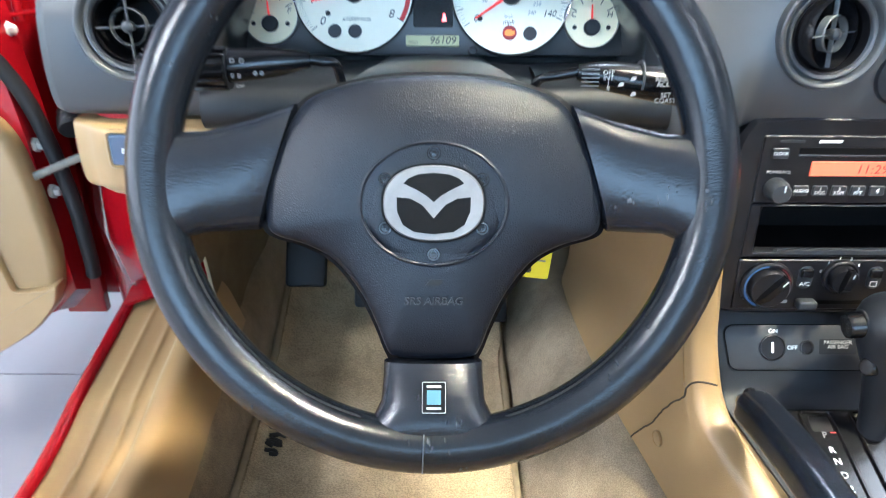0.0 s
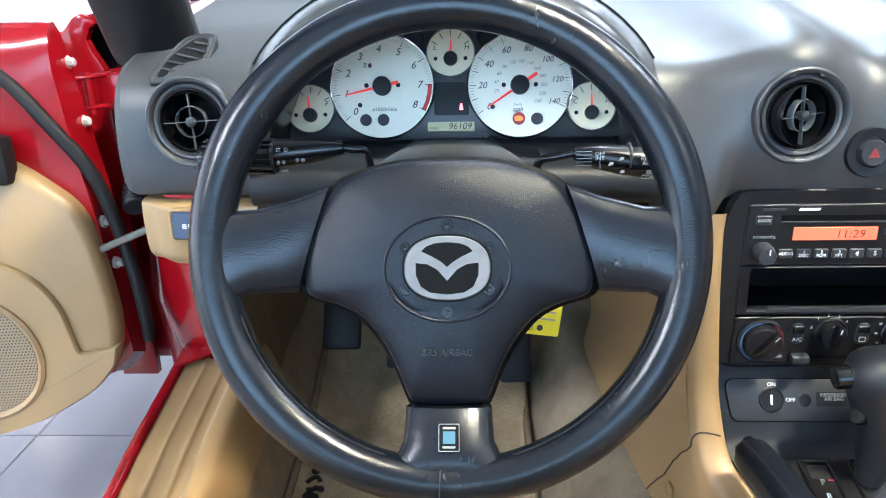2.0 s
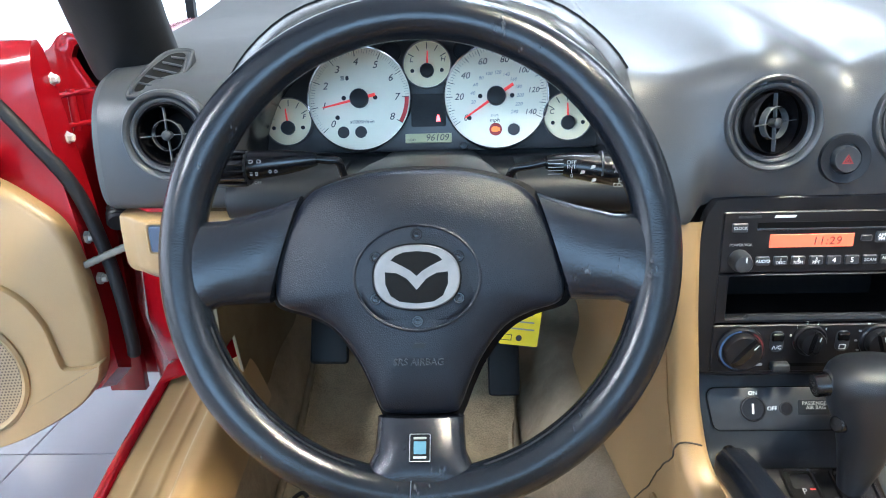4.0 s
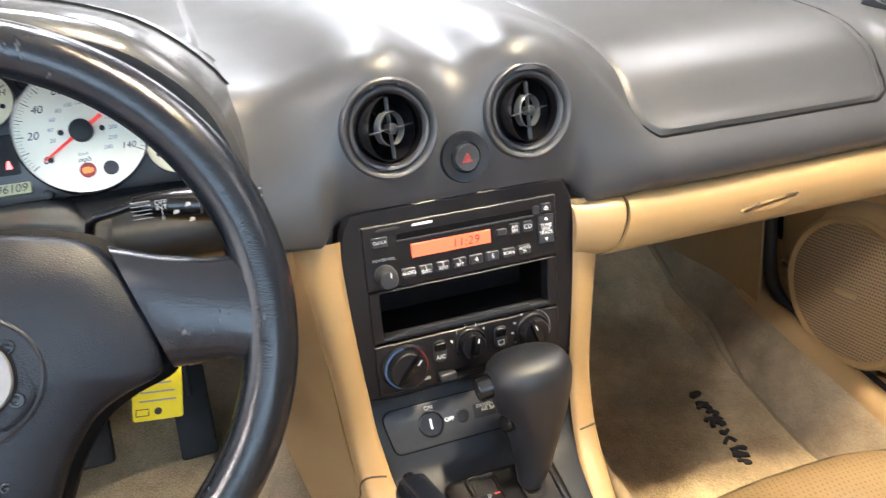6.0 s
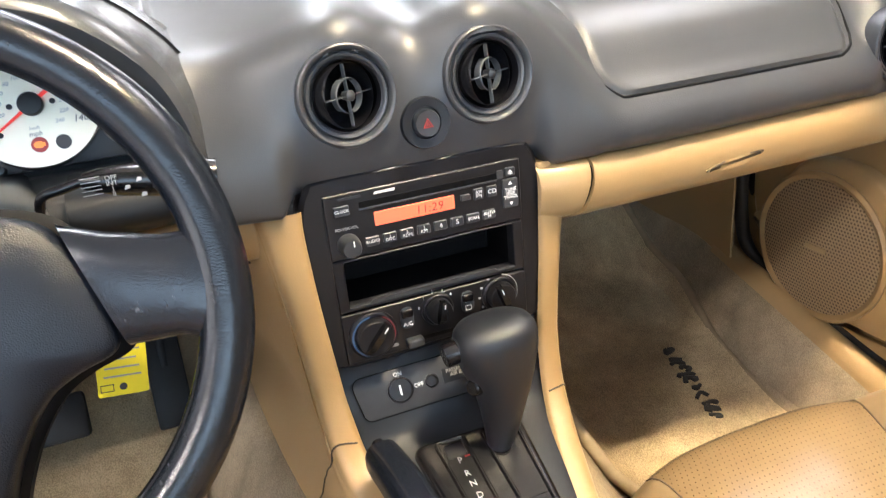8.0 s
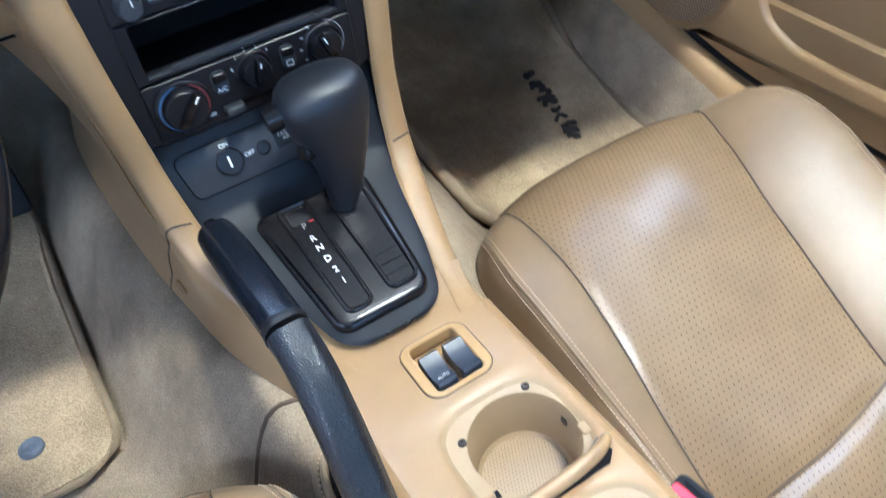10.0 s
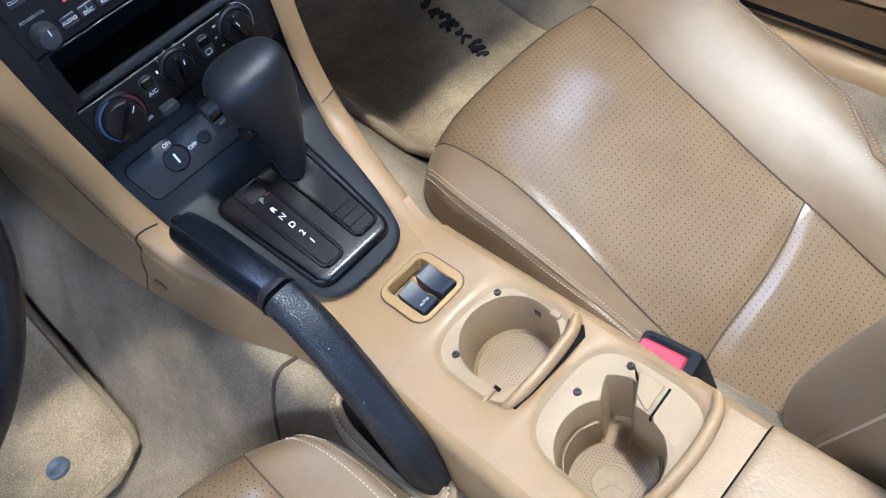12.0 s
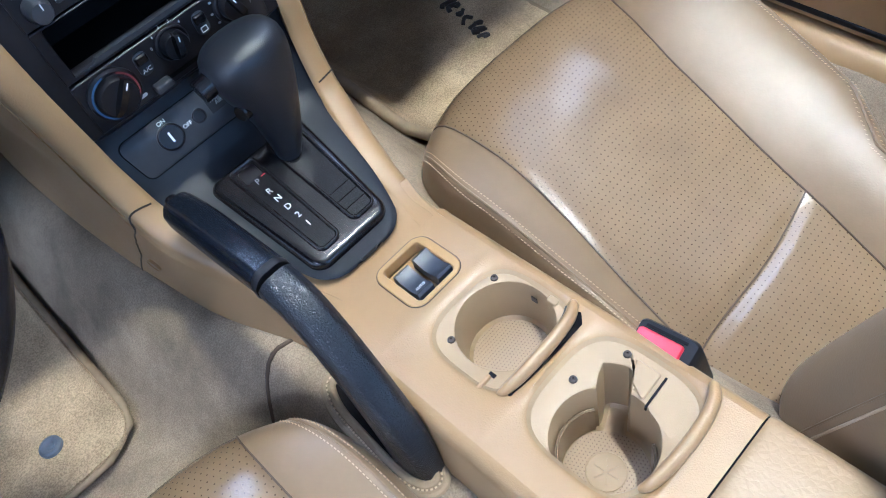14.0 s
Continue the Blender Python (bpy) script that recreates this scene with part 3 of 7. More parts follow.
def dash_profile(x):
    """Points (y, z) from the lower front edge over the crest to the windscreen."""
    centre = [(0.03, 0.700), (0.004, 0.703), (-0.008, 0.716), (-0.014, 0.75), (-0.012, 0.79), (0.004, 0.822), (0.04, 0.838), (0.14, 0.858), (0.30, 0.884), COWL]
    side = [(0.03, 0.688), (-0.012, 0.688), (-0.030, 0.698), (-0.034, 0.716), (-0.023, 0.737), (-0.003, 0.756), (0.028, 0.796), (0.10, 0.829), (0.29, 0.870), COWL]
    left = [(0.03, 0.705), (0.004, 0.708), (-0.006, 0.722), (-0.008, 0.75), (-0.002, 0.79), (0.016, 0.818), (0.05, 0.832), (0.14, 0.850), (0.30, 0.874), COWL]
    pocket = [(0.03, 0.700), (0.006, 0.702), (-0.002, 0.712), (0.002, 0.728), (0.012, 0.736), (0.066, 0.738), (0.095, 0.750), (0.125, 0.850), (0.26, 0.872), COWL]
    wr = smoothstep(0.105, 0.200, x)
    pod = smoothstep(0.50, 0.545, x)
    wl = smoothstep(-0.085, -0.18, x)
    pk = smoothstep(-0.182, -0.192, x) * (1 - smoothstep(-0.524, -0.537, x))
    drop = smoothstep(0.107, 0.126, abs(x)) * (1 - smoothstep(0.165, 0.19, abs(x)))
    for i, d in ((0, (0, -0.014)), (1, (-0.013, -0.016)), (2, (-0.011, -0.017)), (3, (-0.004, -0.006))):
        centre[i] = (centre[i][0] + d[0] * drop, centre[i][1] + d[1] * drop)
        left[i] = (left[i][0] + d[0] * drop, left[i][1] + d[1] * drop)
    out = []
    for c, s, l, p in zip(centre, side, left, pocket):
        a = Vector(c).lerp(Vector(s), wr).lerp(Vector(c) + Vector((-0.006, -0.028)), pod * 0.8)
        a = a.lerp(Vector(l), wl).lerp(Vector(p), pk)
        out.append(a)
    brow = (math.exp(-((x + 0.059) / 0.041) ** 2) + math.exp(-((x - 0.064) / 0.041) ** 2)) - 0.62 * math.exp(-((x - 0.002) / 0.03) ** 2)
    for i, d in ((3, (-0.002, 0)), (4, (-0.008, 0.003)), (5, (-0.015, 0.010)), (6, (-0.008, 0.014)), (7, (0.0, 0.010)), (8, (0.0, 0.003))):
        out[i] = out[i] + Vector(d) * brow
    dip = math.exp(-((x + 0.150) / 0.055) ** 2)
    for i in (4, 5, 6, 7):
        out[i] = out[i] + Vector((0.008, -0.004)) * dip
    return out


def dash_point(x, v):
    return dash_rows[round(x, 4)][v]


xs = sorted(set([round(v, 4) for v in lin(-0.655, 0.665, 330)] + [round(v, 4) for v in lin(-0.193, -0.180, 14)] + [round(v, 4) for v in lin(-0.54, -0.522, 9)]))
dash_rows = {}
for xv in xs:
    bow = 0.012 * (abs(xv) / 0.6) ** 2
    dash_rows[xv] = [Vector((xv, p.x + bow, p.y)) for p in spline([(q.x, q.y, 0) for q in dash_profile(xv)], 10)]
VENTS = ((-0.059, -0.013, 0.780, (0, 28)), (0.064, -0.013, 0.779, (0, 26)), (-0.588, 0.006, 0.779, (0, 0)), (0.548, -0.012, 0.741, (0, 0)))
skin = sheet(dash_point, xs, range(len(dash_rows[xs[0]])))
gone = [f for f in skin.faces if any((Vector((f.calc_center_median().x - vx, f.calc_center_median().z - vz)).length < 0.0365 and f.calc_center_median().y < 0.08) for vx, vy, vz, _ in VENTS)]
bmesh.ops.delete(skin, geom=gone, context="FACES")
part("dash_skin", skin, M["dash"], dash)
for s, xe in ((-1, -0.655), (1, 0.665)):
    pts = [(p.y, p.z) for p in dash_rows[xs[0] if s < 0 else xs[-1]]] + [(0.46, 0.70)]
    bm = bmesh.new()
    ring1 = [bm.verts.new((xe, a, b)) for a, b in pts]
    ring2 = [bm.verts.new((xe + s * 0.006, 0.1 + (a - 0.1) * 0.98, 0.77 + (b - 0.77) * 0.96)) for a, b in pts]
    for i in range(len(pts) - 1):
        bm.faces.new((ring1[i], ring1[i + 1], ring2[i + 1], ring2[i]))
    bm.faces.new(ring2)
    part("dash_end", bm, M["dash"], dash)

# passenger airbag lid, lying on the slope
def lid_point(u, v):
    corner = 0.026 * max(0.0, 1 - v / 0.20) ** 2
    x0, x1 = 0.170 + corner - 0.030 * v * v, 0.492 - corner + 0.010 * v
    x = x0 + (x1 - x0) * u
    rows = dash_rows[min(dash_rows, key=lambda k: abs(k - max(x, 0.178)))]
    k = (41.5 + v * 46.5)
    i = int(k)
    p = rows[i].lerp(rows[min(i + 1, len(rows) - 1)], k - i)
    e = min(u, 1 - u, v * 1.3)
    rise = 0.0075 * smoothstep(0.0, 0.045, e) - 0.004
    return Vector((x, p.y - 0.001 - 0.5 * rise, p.z + 0.87 * rise))


lid_us, lid_vs = [0, 0.012, 0.03, 0.05] + lin(0.09, 0.91, 14) + [0.95, 0.97, 0.988, 1], [0, 0.012, 0.03, 0.05] + lin(0.1, 1, 12)
part("airbag_lid", sheet(lid_point, lid_us, lid_vs), M["dash"], dash, "smooth grey airbag lid")

groove = [lid_point(-0.004, v) for v in lid_vs[::-1]] + [lid_point(u, -0.004) for u in lid_us] + [lid_point(1.004, v) for v in lid_vs]
part("lid_groove", tube([p + Vector((0, -0.0006, 0.0026)) for p in groove], 0.0019, 8), M["dark"], dash, "dark groove round the lid")

# gauge hood: an arch from front lip back into the dash top
def hood_arch(k, grow, y):
    pts = [(-0.542, 0.735), (-0.536, 0.785), (-0.515, 0.832), (-0.468, 0.873), (-0.405, 0.893), (-0.355, 0.897), (-0.305, 0.893), (-0.242, 0.873), (-0.195, 0.832), (-0.174, 0.785), (-0.168, 0.735)]
    c = Vector((-0.355, 0.74))
    return [(c.x + (p.x - c.x) * grow, y, c.y + (p.y - c.y) * (k * grow)) for p in spline([(a, b, 0) for a, b in pts], 4)]


hood_secs = [hood_arch(0.84, 0.87, 0.10), hood_arch(0.85, 0.875, 0.03), hood_arch(0.865, 0.885, 0.004), hood_arch(0.885, 0.905, -0.010), hood_arch(0.915, 0.93, -0.018), hood_arch(0.95, 0.955, -0.021), hood_arch(0.98, 0.978, -0.017),
             hood_arch(1.0, 0.995, -0.006), hood_arch(0.980, 1.038, 0.012), hood_arch(0.955, 1.085, 0.04), hood_arch(0.925, 1.125, 0.10), hood_arch(0.865, 1.15, 0.19), hood_arch(0.69, 1.13, 0.29)]
part("hood_seam", tube([Vector(p) + Vector((0, 0, 0.0004)) for p in hood_secs[9]], 0.0013, 6), M["dark"], dash, "dark seam beside the hood")
part("gauge_hood", loft(hood_secs, closed=False), M["hood"], dash, "rounded gauge hood with glossy top")

# vents
def round_vent(x, y, z, r, parent, aim=(0, 0), tilt=0):
    v = part("air_vent", lathe([(r * 1.40, -0.014), (r * 1.46, -0.002), (r * 1.47, 0.003), (r * 1.44, 0.0062), (r * 1.39, 0.0072), (r * 1.33, 0.0068), (r * 1.27, 0.0050), (r * 1.245, 0.0022), (r * 1.225, 0.0012), (r * 1.20, 0.0030), (r * 1.17, 0.0040), (r * 1.10, 0.0036), (r * 1.05, 0.0020), (r * 1.02, -0.002)], 56), M["dash"], parent, "round grey vent collar", facing(x, y, z, tilt))
    part("vent_socket", lathe([(r * 1.035, 0.001), (r * 0.98, -0.05), (0, -0.055)], 40), M["dark"], v)
    part("vent_lip", lathe([(r * 1.04, 0.0), (r * 1.035, 0.0035), (r * 1.00, 0.0030), (r * 0.985, -0.008)], 44), M["trim"], v)
    ball = pose(0, 0, -0.001, aim[0], aim[1], 0)
    part("vent_barrel", lathe([(r * 0.60, -0.030), (r * 0.80, -0.020), (r * 0.92, -0.006), (r * 0.94, 0.003), (r * 0.925, 0.0045), (r * 0.90, 0.0), (r * 0.80, -0.020)], 44), M["gloss"], v, "", ball)
    part("vent_ring", lathe([(r * 0.50, -0.002), (r * 0.505, 0.004), (r * 0.478, 0.005), (r * 0.470, -0.002), (r * 0.50, -0.002)], 36), M["wire"], v, "", ball)
    for a in (0, 90, 180, 270):
        part("vent_spoke", box(r * 0.84, 0.0008, 0.004, 0.0002, 1, at=(r * 0.46, 0, 0.002)), M["wire"], v, "", ball @ at(0, 0, 0, a + 3), smooth=False)
    part("vent_knob", lathe([(0.0035, -0.002), (0.0045, 0.006), (0.003, 0.0075), (0, 0.008)], 16), M["grey_button"], v, "", ball)
    return v


for vx, vy, vz, aim in VENTS:
    round_vent(vx, vy, vz, 0.0280, dash, aim, 4)

# hazard switch
haz = part("hazard_switch", lathe([(0.0215, -0.006), (0.022, 0.002), (0.021, 0.004), (0.0135, 0.003), (0.0130, 0.000), (0.0125, -0.002)], 36), M["dash_low"], dash, "round black hazard switch with red triangle", facing(0.004, -0.014, 0.748, 3))
part("hazard_button", lathe([(0.0115, -0.002), (0.0115, 0.006), (0.0105, 0.0078), (0.006, 0.0074), (0, 0.0072)], 30), M["grey_button"], haz)
tri_o = [(-0.0046, -0.0034), (0.0046, -0.0034), (0, 0.0046)]
part("hazard_mark", ring_slab(tri_o, inset(tri_o, 0.0008), 0.0072, 0.0082), M["red_dim"], haz, smooth=False)
tri_i = inset(tri_o, 0.0016)
part("hazard_mark", ring_slab(tri_i, inset(tri_i, 0.0004), 0.0072, 0.0082), M["red_dim"], haz, smooth=False)

# side window demister
def demister(m):
    """A leaf-shaped grille: raised lip, dark hollow and five slanting slats."""
    lip = [(p.x, p.y) for p in spline([(-0.0385, -0.0136, 0), (-0.0334, -0.0021, 0), (-0.0221, 0.0080, 0), (-0.0068, 0.0198, 0), (0.0099, 0.0295, 0), (0.0262, 0.0291, 0), (0.0357, 0.0232, 0), (0.0328, 0.0148, 0), (0.0210, -0.0020, 0), (0.0100, -0.0129, 0), (-0.0039, -0.0160, 0), (-0.0201, -0.0181, 0)], 4, True)][::-1]
    mouth = [(p.x, p.y) for p in spline([(-0.0298, -0.0090, 0), (-0.0240, -0.0008, 0), (-0.0129, 0.0094, 0), (0.0003, 0.0176, 0), (0.0149, 0.0241, 0), (0.0268, 0.0205, 0), (0.0197, 0.0078, 0), (0.0111, -0.0031, 0), (-0.0008, -0.0070, 0), (-0.0171, -0.0091, 0)], 5, True)][::-1]
    dem = part("demister_grille", slab(lip, [(0, -0.014), (0, 0.0006), (0.0012, 0.0016), (0.0030, 0.0016), (0.0042, 0.0004)]), M["dash_matte"], dash, "leaf-shaped side window demister", m)
    part("demister_hollow", slab(mouth, [(0, -0.002), (0, 0.0010)]), M["dark"], dem)
    for x0, y0, x1, y1 in ((0.0135, 0.0201, 0.0251, 0.0136), (0.0039, 0.0165, 0.0194, 0.0050), (-0.0063, 0.0117, 0.0118, -0.0019), (-0.0160, 0.0056, -0.0001, -0.0058), (-0.0240, -0.0008, -0.0132, -0.0087)):
        part("demister_slat", box(math.hypot(x1 - x0, y1 - y0), 0.0024, 0.0016, 0.0005, 1), M["dash_matte"], dem, "", pose((x0 + x1) / 2, (y0 + y1) / 2, 0.0016, -18, 0, math.degrees(math.atan2(y1 - y0, x1 - x0))), smooth=False)


demister(pose(-0.606, 0.040, 0.838, 60, -10, 30) @ pose(0.006, -0.010, -0.0075, -20))
demister(pose(0.606, 0.085, 0.822, 24, 10, -26) @ Matrix.Diagonal((-1, 1, 1, 1)))

# ---- gauges ----
cl = thing("instrument_cluster", "instrument cluster with five cream dials in a black panel", "instrument cluster", facing(-0.357, 0.084, 0.795, 18))
part("cluster_panel", slab(rrect(0.372, 0.112, 0.03, 6, 0, 0.006), [(0, -0.012), (0, -0.004), (0.004, -0.001)]), M["dash"], cl)


def dial(cx, cy, r, label):
    d = part("dial", lathe([(r, -0.004), (r, 0.0006), (r * 0.6, 0.0008), (0, 0.0008)], 56), M["dial"] if r > 0.04 else M["dial_cream"], cl, label, at(cx, cy, 0.0012))
    part("dial_rim", lathe([(r * 1.0, 0), (r * 1.015, 0.0035), (r * 1.035, 0.004), (r * 1.05, 0.001), (r * 1.05, -0.004)], 56), M["chrome"] if r > 0.04 else M["satin"], d)
    return d


def ticks(d, r0, r1, a0, a1, n, w, material, every=0):
    """Tick marks, joined, from angle a0 to a1 (degrees, counter-clockwise from the right)."""
    bm = bmesh.new()
    for i in range(n):
        if every and i % every == 0:
            continue
        a = radians(a0 + (a1 - a0) * i / (n - 1))
        c, s = math.cos(a), math.sin(a)
        q = [bm.verts.new((c * r - s * t, s * r + c * t, 0.0011)) for r, t in ((r0, -w), (r1, -w), (r1, w), (r0, w))]
        bm.faces.new(q)
    tagged(part("tick_marks", bm, material, d, smooth=False), kind="stuff")


def hub_and_needle(d, angle, length, r, tail):
    part("needle", loft([[Vector((x, -w, 0.0035)), Vector((x, w, 0.0035)), Vector((x, 0, 0.0048))] for x, w in ((-tail, 0.0016), (0, 0.0015), (length, 0.0007))]), M["needle"], d, "red needle", at(0, 0, 0, angle))
    part("needle_hub", lathe([(r, 0.001), (r, 0.007), (r * 0.9, 0.0085), (0, 0.009)], 28), M["trim"], d, "round black needle hub")


def pegs(d, pts, r):
    for px, py in pts:
        part("dial_peg", lathe([(r, 0.0008), (r, 0.0022), (0, 0.0026)], 14), M["trim"], d, "", at(px, py))


RD = 0.0495
tach = dial(-0.067, 0.001, RD, "cream tachometer dial with red zone")
A = [222 - 31.5 * i for i in range(9)]
ticks(tach, RD * 0.90, RD * 0.985, A[0], A[8], 81, 0.00012, M["ink"])
ticks(tach, RD * 0.85, RD * 0.985, A[0], A[8], 9, 0.00035, M["ink"])
for i, a in enumerate(A):
    letters(str(i), 0.0098, tach, M["ink"], at(RD * 0.735 * math.cos(radians(a)), RD * 0.735 * math.sin(radians(a)), 0.001), slant=0.25, name="numeral")
letters("x1000r/min", 0.0052, tach, M["ink"], at(0.002, -0.0225, 0.001), slant=0.2)
bm = bmesh.new()
arc = [(math.cos(radians(a)), math.sin(radians(a))) for a in lin(A[7], A[8], 10)]
v0, v1 = [bm.verts.new((c * RD * 0.90, s * RD * 0.90, 0.0010)) for c, s in arc], [bm.verts.new((c * RD * 0.98, s * RD * 0.98, 0.0010)) for c, s in arc]
for i in range(9):
    bm.faces.new((v0[i], v0[i + 1], v1[i + 1], v1[i]))
part("red_zone", bm, M["ink_red"], tach, smooth=False)
hub_and_needle(tach, 193, 0.037, 0.0092, 0.016)
pegs(tach, ((-0.0155, 0.001), (0.0155, 0.001), (-0.022, -0.018)), 0.0022)
for px in (-0.0165, 0.0008):
    part("lamp_window", lathe([(0.0058, 0.0006), (0.0058, 0.0012), (0, 0.0012)], 24), M["ink"], tach, "", at(px, -0.0325))
part("lamp_mark", slab(rrect(0.0032, 0.0044, 0.0015), [(0, 0.0008), (0, 0.0012)]), M["ink"], tach, "", at(-0.012, 0.0205))
for i in range(4):
    part("lamp_mark", box(0.0032, 0.0005, 0.0004, at=(-0.0168, 0.0190 + 0.0011 * i, 0.001)), M["ink"], tach, smooth=False)

speedo = dial(0.067, 0.0, RD, "cream speedometer dial marked in mph")
S = [214 - 34.3 * i for i in range(8)]
ticks(speedo, RD * 0.90, RD * 0.985, S[0], S[7], 71, 0.00012, M["ink"])
ticks(speedo, RD * 0.86, RD * 0.985, S[0], S[7], 15, 0.0003, M["ink"])
for i, a in enumerate(S):
    letters(str(20 * i), 0.0088 if i < 5 else 0.0076, speedo, M["ink"], at(RD * 0.735 * math.cos(radians(a)), RD * 0.735 * math.sin(radians(a)), 0.001), slant=0.25, name="numeral")
for i in range(1, 13):
    a = S[0] - (S[0] - S[7]) / 140 * (20 * i / 1.609)
    letters(str(20 * i), 0.0046, speedo, M["grey_ink"], at(RD * 0.47 * math.cos(radians(a)), RD * 0.47 * math.sin(radians(a)), 0.001), slant=0.25, name="numeral")
letters("km/h", 0.0038, speedo, M["grey_ink"], at(-0.002, -0.0185, 0.001), slant=0.2)
letters("mph", 0.0056, speedo, M["ink"], at(-0.002, -0.0232, 0.001), slant=0.2)
hub_and_needle(speedo, 214, 0.037, 0.0092, 0.020)
pegs(speedo, ((-0.0155, 0.0005), (0.0155, 0.0005), (-0.0265, -0.0205)), 0.0022)
part("lamp_window", lathe([(0.0058, 0.0006), (0.0058, 0.0012), (0, 0.0012)], 24), M["ink"], speedo, "", at(0.0165, -0.0325))
eng = part("engine_lamp", lathe([(0.0062, 0.0006), (0.0062, 0.0012), (0, 0.0012)], 24), M["red_dim"], speedo, "lit amber engine warning lamp", at(-0.001, -0.032))
part("engine_mark", slab([(-0.0042, -0.001), (-0.003, -0.0025), (0.002, -0.0025), (0.0028, -0.0015), (0.0042, -0.0015), (0.0042, 0.0015), (0.0026, 0.0015), (0.0016, 0.0026), (-0.0024, 0.0026), (-0.0042, 0.0012)], [(0, 0.0011), (0, 0.0016)]), M["amber"], eng, smooth=False)

for cx, cy, txt, ang, lab in ((-0.138, -0.0195, ("E", "F"), 97, "small cream fuel gauge"), (0.0, 0.033, ("L", "H"), 88, "small cream oil gauge"), (0.136, -0.021, ("C", "H"), 90, "small cream temperature gauge")):
    r = 0.0228
    g = dial(cx, cy, r, lab)
    for s, ch in zip((-1, 1), txt):
        letters(ch, 0.0068, g, M["ink"], at(s * 0.0155, 0.0045, 0.001), slant=0.2, name="numeral")
    ticks(g, r * 0.66, r * 0.93, 150, 30, 5, 0.0004, M["ink"])
    part("needle", loft([[Vector((x, -w, 0.0035)), Vector((x, w, 0.0035)), Vector((x, 0, 0.0046))] for x, w in ((0, 0.0012), (0.0190, 0.0006))]), M["needle"], g, "red needle", at(0, -0.0065, 0, ang))
    part("needle_hub", lathe([(0.0068, 0.001), (0.0068, 0.006), (0.006, 0.0072), (0, 0.0076)], 26), M["trim"], g, "round black needle hub", at(0, -0.0065))
    pegs(g, ((-0.0145, -0.0062), (0.0145, -0.0062)), 0.0019)

wb = part("warning_window", slab(rrect(0.034, 0.032, 0.002), [(0, -0.001), (0, 0.0006)]), M["gloss"], cl, "dark warning lamp window", at(0.0005, -0.0115))
part("belt_lamp", slab([(-0.0022, -0.003), (0.0022, -0.003), (0.0015, 0.0), (0.0008, 0.0034), (-0.0008, 0.0034), (-0.0015, 0.0)], [(0, 0.0006), (0, 0.0012)]), M["red_lamp"], wb, "lit red seat belt lamp", at(0.0095, -0.0082), smooth=False)
odo = part("odometer", slab(rrect(0.046, 0.0095, 0.0012), [(0, -0.001), (0.0005, 0.0015)]), M["lcd"], cl, "greenish odometer display", at(0.0, -0.0388))
letters("96109", 0.0092, odo, M["ink"], at(0.0085, 0.0, 0.0016), slant=0.2)
letters("ODO", 0.0034, odo, M["ink"], at(-0.0165, -0.0018, 0.0016))
part("trip_knob", lathe([(0.0038, -0.002), (0.0034, 0.008), (0, 0.0088)], 18), M["trim"], cl, "black trip reset knob", at(0.0345, -0.0475))
for px, py in ((-0.105, 0.036), (-0.036, 0.046), (0.036, 0.046), (0.105, 0.036)):
    part("screw_cup", lathe([(0.0105, -0.001), (0.0105, 0.0008), (0.009, 0.0002), (0.0085, -0.0006), (0, -0.0008)], 24), M["dash_low"], cl, "", at(px, py))
# ---- lower dashboard in tan ----
lower = thing("lower_dashboard", "tan vinyl lower dashboard panels", "dashboard panel", at(0, 0, 0))


def panel_from_profile(x0, x1, prof, nx=16, shift=None):
    pts = spline([(0, a, b) for a, b in prof], 5)
    return sheet(lambda u, v: Vector((u, pts[v].y + (shift(u) if shift else 0), pts[v].z)), lin(x0, x1, nx), range(len(pts)), thick=0.004)


knee = [(0.02, 0.703), (0.0, 0.702), (-0.004, 0.694), (-0.004, 0.665), (0.004, 0.645), (0.04, 0.630), (0.09, 0.628)]
part("knee_panel", panel_from_profile(-0.652, -0.535, knee, 14, lambda x: 0.02 * smoothstep(-0.62, -0.652, x)), M["tan"], lower)
part("knee_panel", panel_from_profile(-0.535, -0.20, [(0.02, 0.700), (0.004, 0.700), (0.0, 0.692), (0.0, 0.67), (0.02, 0.655), (0.06, 0.65), (0.1, 0.65)], 20), M["tan"], lower)
part("knee_panel", panel_from_profile(-0.20, -0.120, [(0.03, 0.696), (0.014, 0.695), (0.008, 0.688), (0.010, 0.672), (0.018, 0.655), (0.04, 0.642), (0.10, 0.635)], 10), M["tan"], lower)
# sheet under the dashboard, its shade put into the near-black colour
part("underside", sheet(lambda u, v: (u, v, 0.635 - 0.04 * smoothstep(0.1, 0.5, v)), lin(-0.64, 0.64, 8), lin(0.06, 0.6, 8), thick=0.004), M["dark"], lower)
sw = part("fog_lamp_switch", slab(rrect(0.030, 0.026, 0.003), [(0, -0.003), (0, 0.002), (0.0015, 0.004)]), M["blue_grey"], lower, "blue-grey fog lamp switch", facing(-0.600, -0.006, 0.685))
part("switch_mark", slab(rrect(0.0034, 0.005, 0.0016), [(0, 0.004), (0, 0.0044)]), M["white"], sw, "", at(0.0025, 0))
for i in range(3):
    part("switch_mark", box(0.004, 0.0007, 0.0004, at=(-0.0028, -0.0016 + 0.0016 * i, 0.0042)), M["white"], sw, smooth=False)
part("switch_surround", ring_slab(rrect(0.036, 0.032, 0.005), rrect(0.0305, 0.0265, 0.003), -0.004, 0.0025, 0.001), M["tan"], lower, "", facing(-0.600, -0.006, 0.685))
